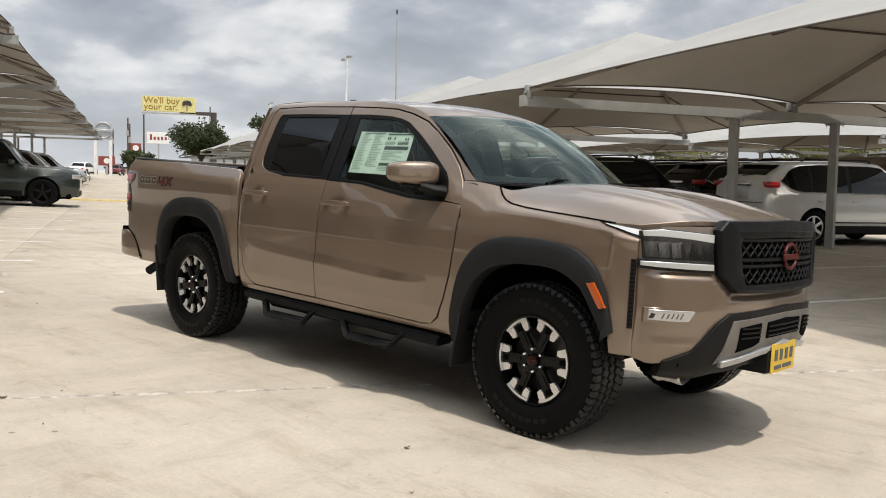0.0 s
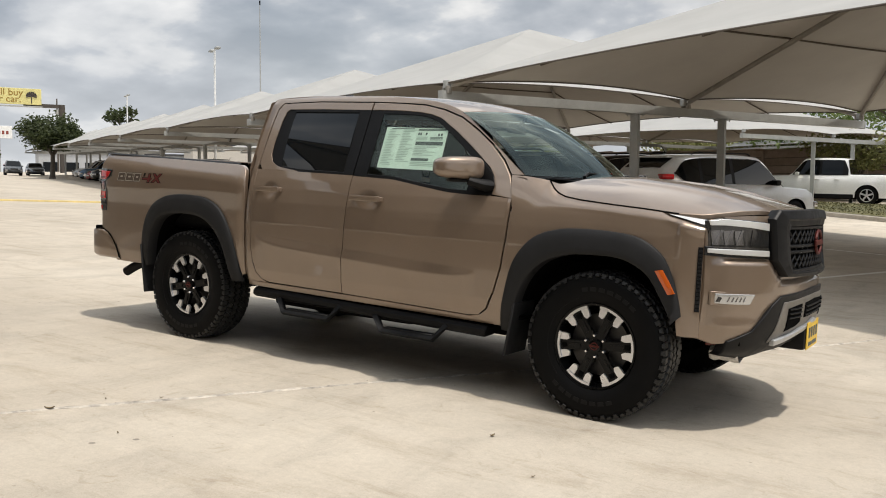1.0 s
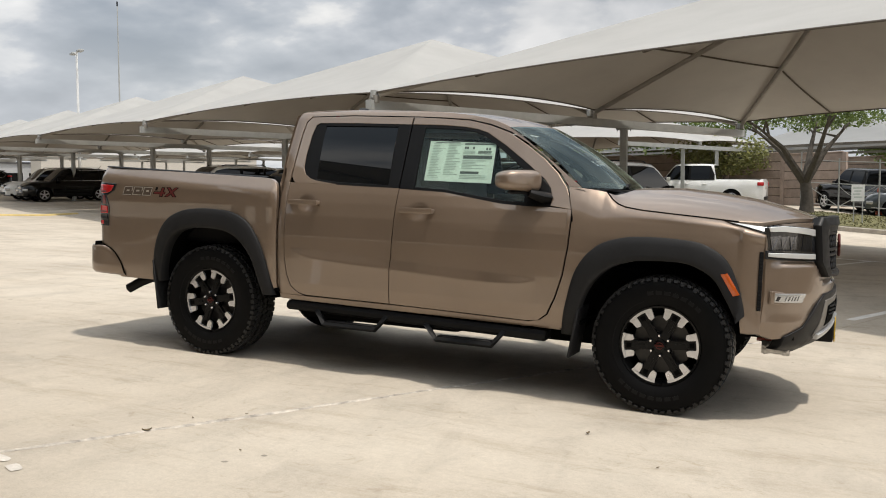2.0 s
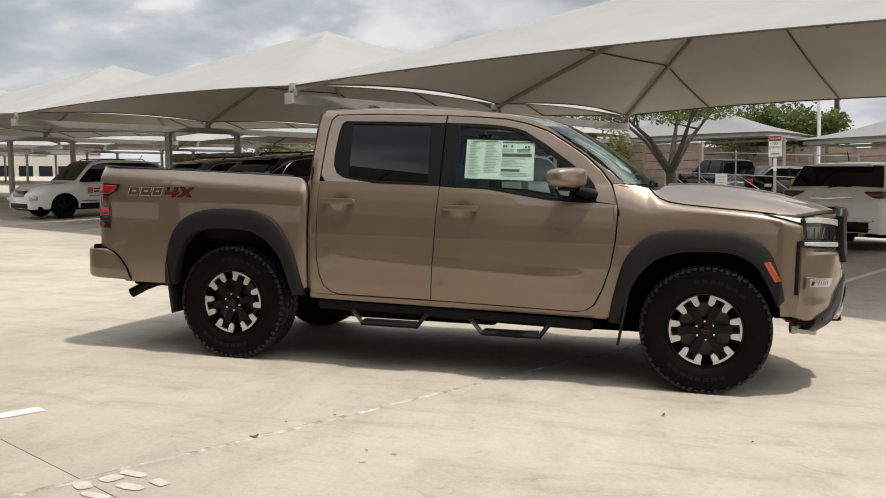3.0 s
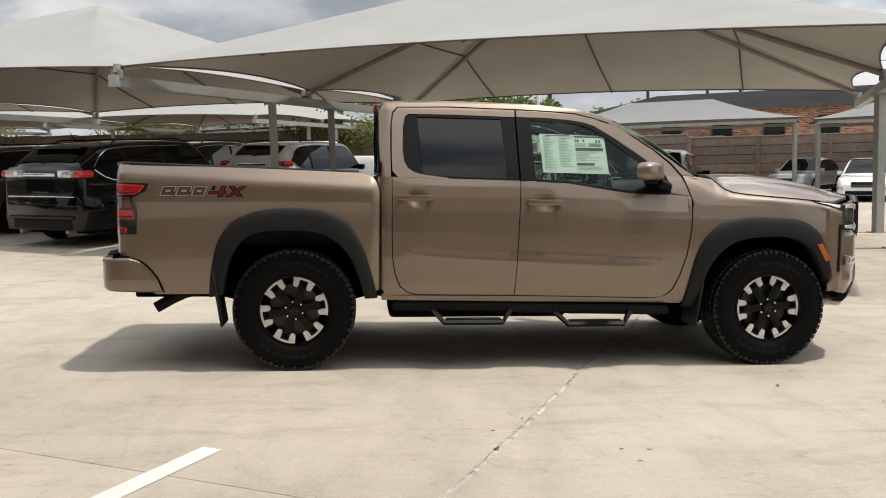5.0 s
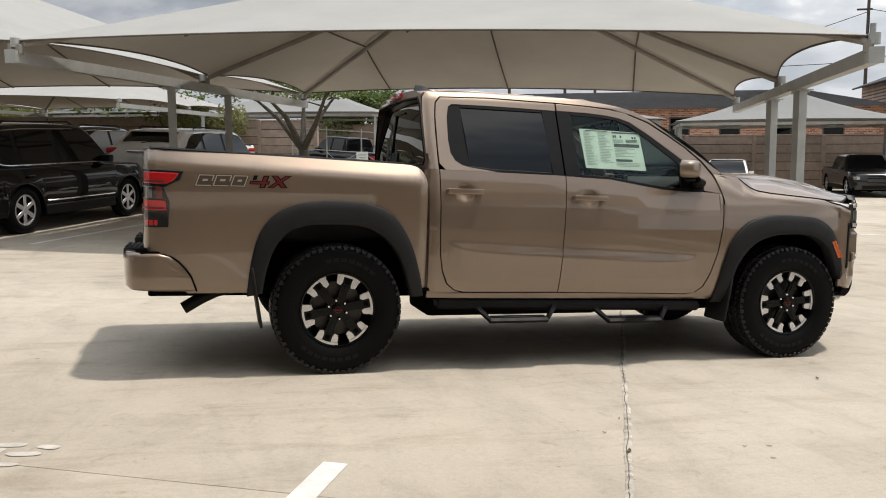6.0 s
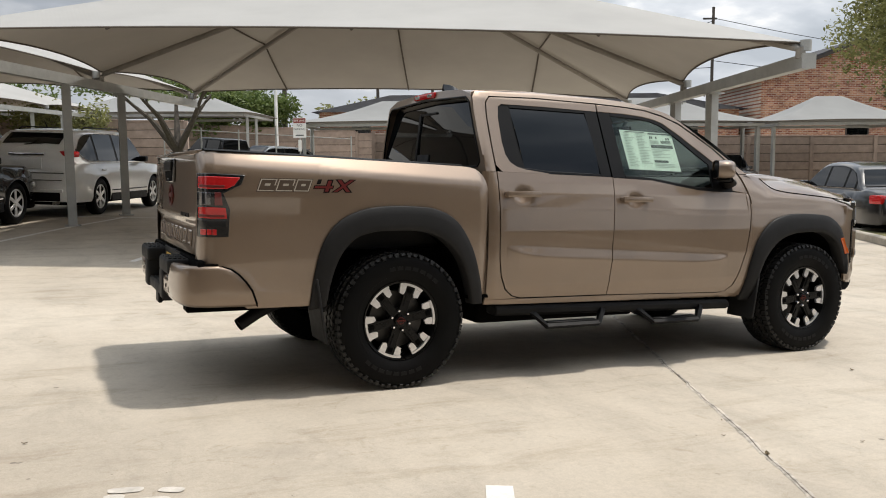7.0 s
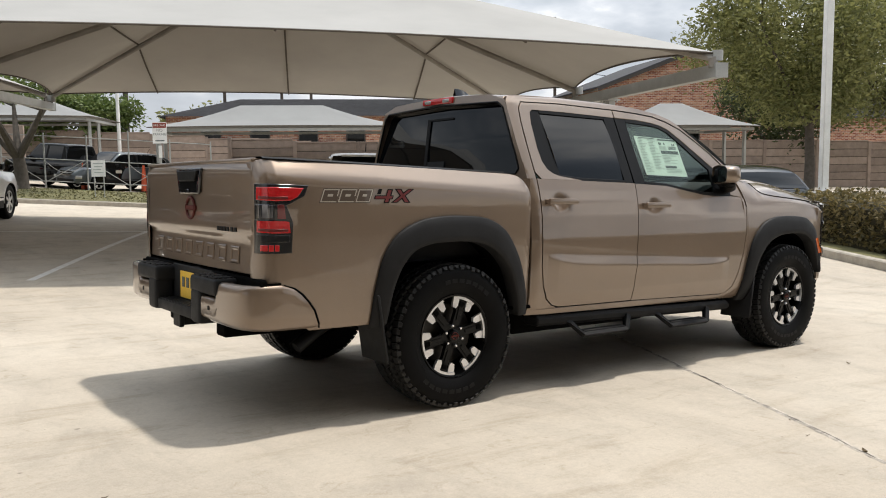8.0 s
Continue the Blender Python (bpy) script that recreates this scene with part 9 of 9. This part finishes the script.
# ---- far signs ----
bill = holder("billboard", "yellow billboard on a single steel arm", "billboard", m=stand(-133.0, 4.4, -3))
b = bmesh.new()
box(b, -0.2, 0.2, -3.9, 3.9, 9.9, 12.2, 0.03)
pn = part("panel", b, worn("billboard_yellow", (0.70, 0.63, 0.26), 0.6, bump=0.0), bill, "yellow panel with words and a tree shape")
face = Matrix.Translation((0.22, 0, 0)) @ Matrix.Rotation(math.pi / 2, 4, "Z")
M_OLIVE = worn("billboard_lettering", (0.30, 0.17, 0.02), 0.6, bump=0.0)
words("upper_words", "We'll buy", 1.35, M_OLIVE, pn, face @ Matrix.Translation((-1.1, 0, 11.55)) @ TEXT, depth=0.01)
words("lower_words", "your car.", 1.35, M_OLIVE, pn, face @ Matrix.Translation((-1.2, 0, 10.60)) @ TEXT, depth=0.01)
b = bmesh.new()
for k in range(9):
    a = math.pi * (k - 0.5) / 7
    tube(b, [(0.23, 2.6, 11.1), (0.23, 2.6 + 0.7 * math.cos(a), 11.15 + 0.6 * math.sin(a))], [0.04, 0.14], 5)
tube(b, [(0.23, 2.6, 10.1), (0.23, 2.6, 11.1)], 0.07, 5)
part("tree_shape", b, M_TRIM, pn, "dark tree shape")
b = bmesh.new()
box(b, -0.3, 0.25, -4.0, 4.0, 9.55, 9.72)
part("catwalk", b, M_STEEL, bill, smooth=False)
b = bmesh.new()
square_bar(b, (-0.3, 1.5, 9.85), (-0.3, 6.9, 9.85), 0.6, 0.5)
part("arm", b, M_TRIM, bill, smooth=False)
b = bmesh.new()
tube(b, [(-0.3, 6.6, 0), (-0.3, 6.6, 10.1)], 0.45, 12)
part("column", b, M_TRIM, bill)
osg = holder("pylon_sign", "round silver ring badge sign on two white columns", "sign", m=stand(-104.0, -4.45, 0))
b = bmesh.new()
tube(b, [(0, 0.92 * math.cos(t), 5.35 + 0.92 * math.sin(t)) for t in np.linspace(0, 2 * math.pi, 33)], 0.10, 8, cap=False)
box(b, -0.06, 0.12, -1.12, 1.12, 5.18, 5.5, 0.04)
part("ring_badge", b, M_SILVER, osg, "silver ring with a cross bar")
b = bmesh.new()
box(b, -0.14, -0.06, -1.05, 1.05, 4.3, 6.35, 0.05)
part("panel", b, worn("pylon_grey", (0.45, 0.47, 0.50), 0.4, bump=0.0), osg)
for y in (-0.85, 0.85):
    b = bmesh.new()
    box(b, -0.3, -0.1, y - 0.16, y + 0.16, 0, 6.3)
    part("column", b, M_WHITE, osg, smooth=False)
for nm, lab, s, w, y0, y1, z0, z1, mat in (("roadside_sign", "white shop sign with a red script shape", -150.0, 3.4, -1.9, 1.9, 5.4, 7.4, M_WHITE), ("roadside_sign", "red and white fuel sign", -140.0, -0.4, -0.8, 0.8, 3.5, 5.0, M_HOT), ("roadside_sign", "white price sign board", -140.0, -0.4, -0.8, 0.8, 1.6, 3.3, M_WHITE), ("roadside_sign", "small red and white board", -112.0, -4.2, -1.0, 1.0, 1.2, 2.4, M_HOT)):
    sg = holder(nm, lab, "sign", group="roadside signs", m=stand(s, w))
    b = bmesh.new()
    box(b, -0.1, 0.1, y0, y1, z0, z1, 0.04)
    pn = part("panel", b, mat, sg)
    b = bmesh.new()
    if mat is M_WHITE:
        for k in range(5):
            box(b, 0.10, 0.12, y0 + 0.5 + 0.6 * k, y0 + 0.85 + 0.6 * k, (z0 + z1) / 2 - 0.35, (z0 + z1) / 2 + (0.6 if k == 0 else 0.2))
        part("script_shape", b, M_HOT, pn, smooth=False)
    else:
        tube(b, [(0.1, 0, (z0 + z1) / 2), (0.13, 0, (z0 + z1) / 2)], (z1 - z0) * 0.3, 16)
        part("disc_shape", b, M_WHITE, pn)
    b = bmesh.new()
    tube(b, [(0, (y0 + y1) / 2, 0), (0, (y0 + y1) / 2, z0)], 0.14, 8)
    part("post", b, M_STEEL, sg)
for s, w, hh in ((-118.0, -1.4, 7.0), (-126.0, -1.6, 8.2), (-150.0, 12.0, 12.0), (-128.0, 0.6, 9.0), (-160.0, -4.0, 8.0)):
    power_pole(s, w, hh, s != -128.0)
# shops at the end of the lot
for s, w, L, hh, c in ((-190.0, -6.0, 4.5, 1.6, (0.50, 0.36, 0.32)), (-188.0, 12.0, 34.0, 4.5, (0.42, 0.43, 0.44)), (-175.0, 40.0, 46.0, 6.0, (0.50, 0.47, 0.42))):
    sh = holder("shop_building", "plain flat-roofed shop at the end of the lot", "building", group="far shops", m=stand(s, w))
    b = bmesh.new()
    box(b, -8, 0, 0, L, -1, hh)
    part("wall", b, worn("stucco", c, 0.9), sh, smooth=False)
    b = bmesh.new()
    box(b, -8.3, 0.3, -0.3, L + 0.3, hh, hh + 0.35)
    part("roof", b, M_ROOF, sh, smooth=False)
    for k in range(int(L // 4)):
        b = bmesh.new()
        box(b, -0.02, 0.05, 0.8 + 4 * k, 3.6 + 4 * k, 0.4, 2.6)
        part("window", b, M_TINT, sh, smooth=False)

# made-up dark block behind the camera, there only to be reflected
backdrop = holder("showroom_building", "long dark unseen block with glass panels, added for reflections", "building", m=stand(-30.0, -34.0))
b = bmesh.new()
box(b, 0, 80, -14, 0, -2, 6.4)
part("wall", b, worn("backdrop_dark", (0.045, 0.043, 0.042), 0.8), backdrop, smooth=False)
b = bmesh.new()
box(b, -0.6, 80.6, -14.6, 1.6, 6.4, 7.0)
part("roof", b, M_ROOF, backdrop, smooth=False)
for k in range(16):
    b = bmesh.new()
    box(b, 2 + 4.8 * k, 6.2 + 4.8 * k, -0.02, 0.06, -0.5, 4.2)
    part("window", b, M_TINT, backdrop, smooth=False)
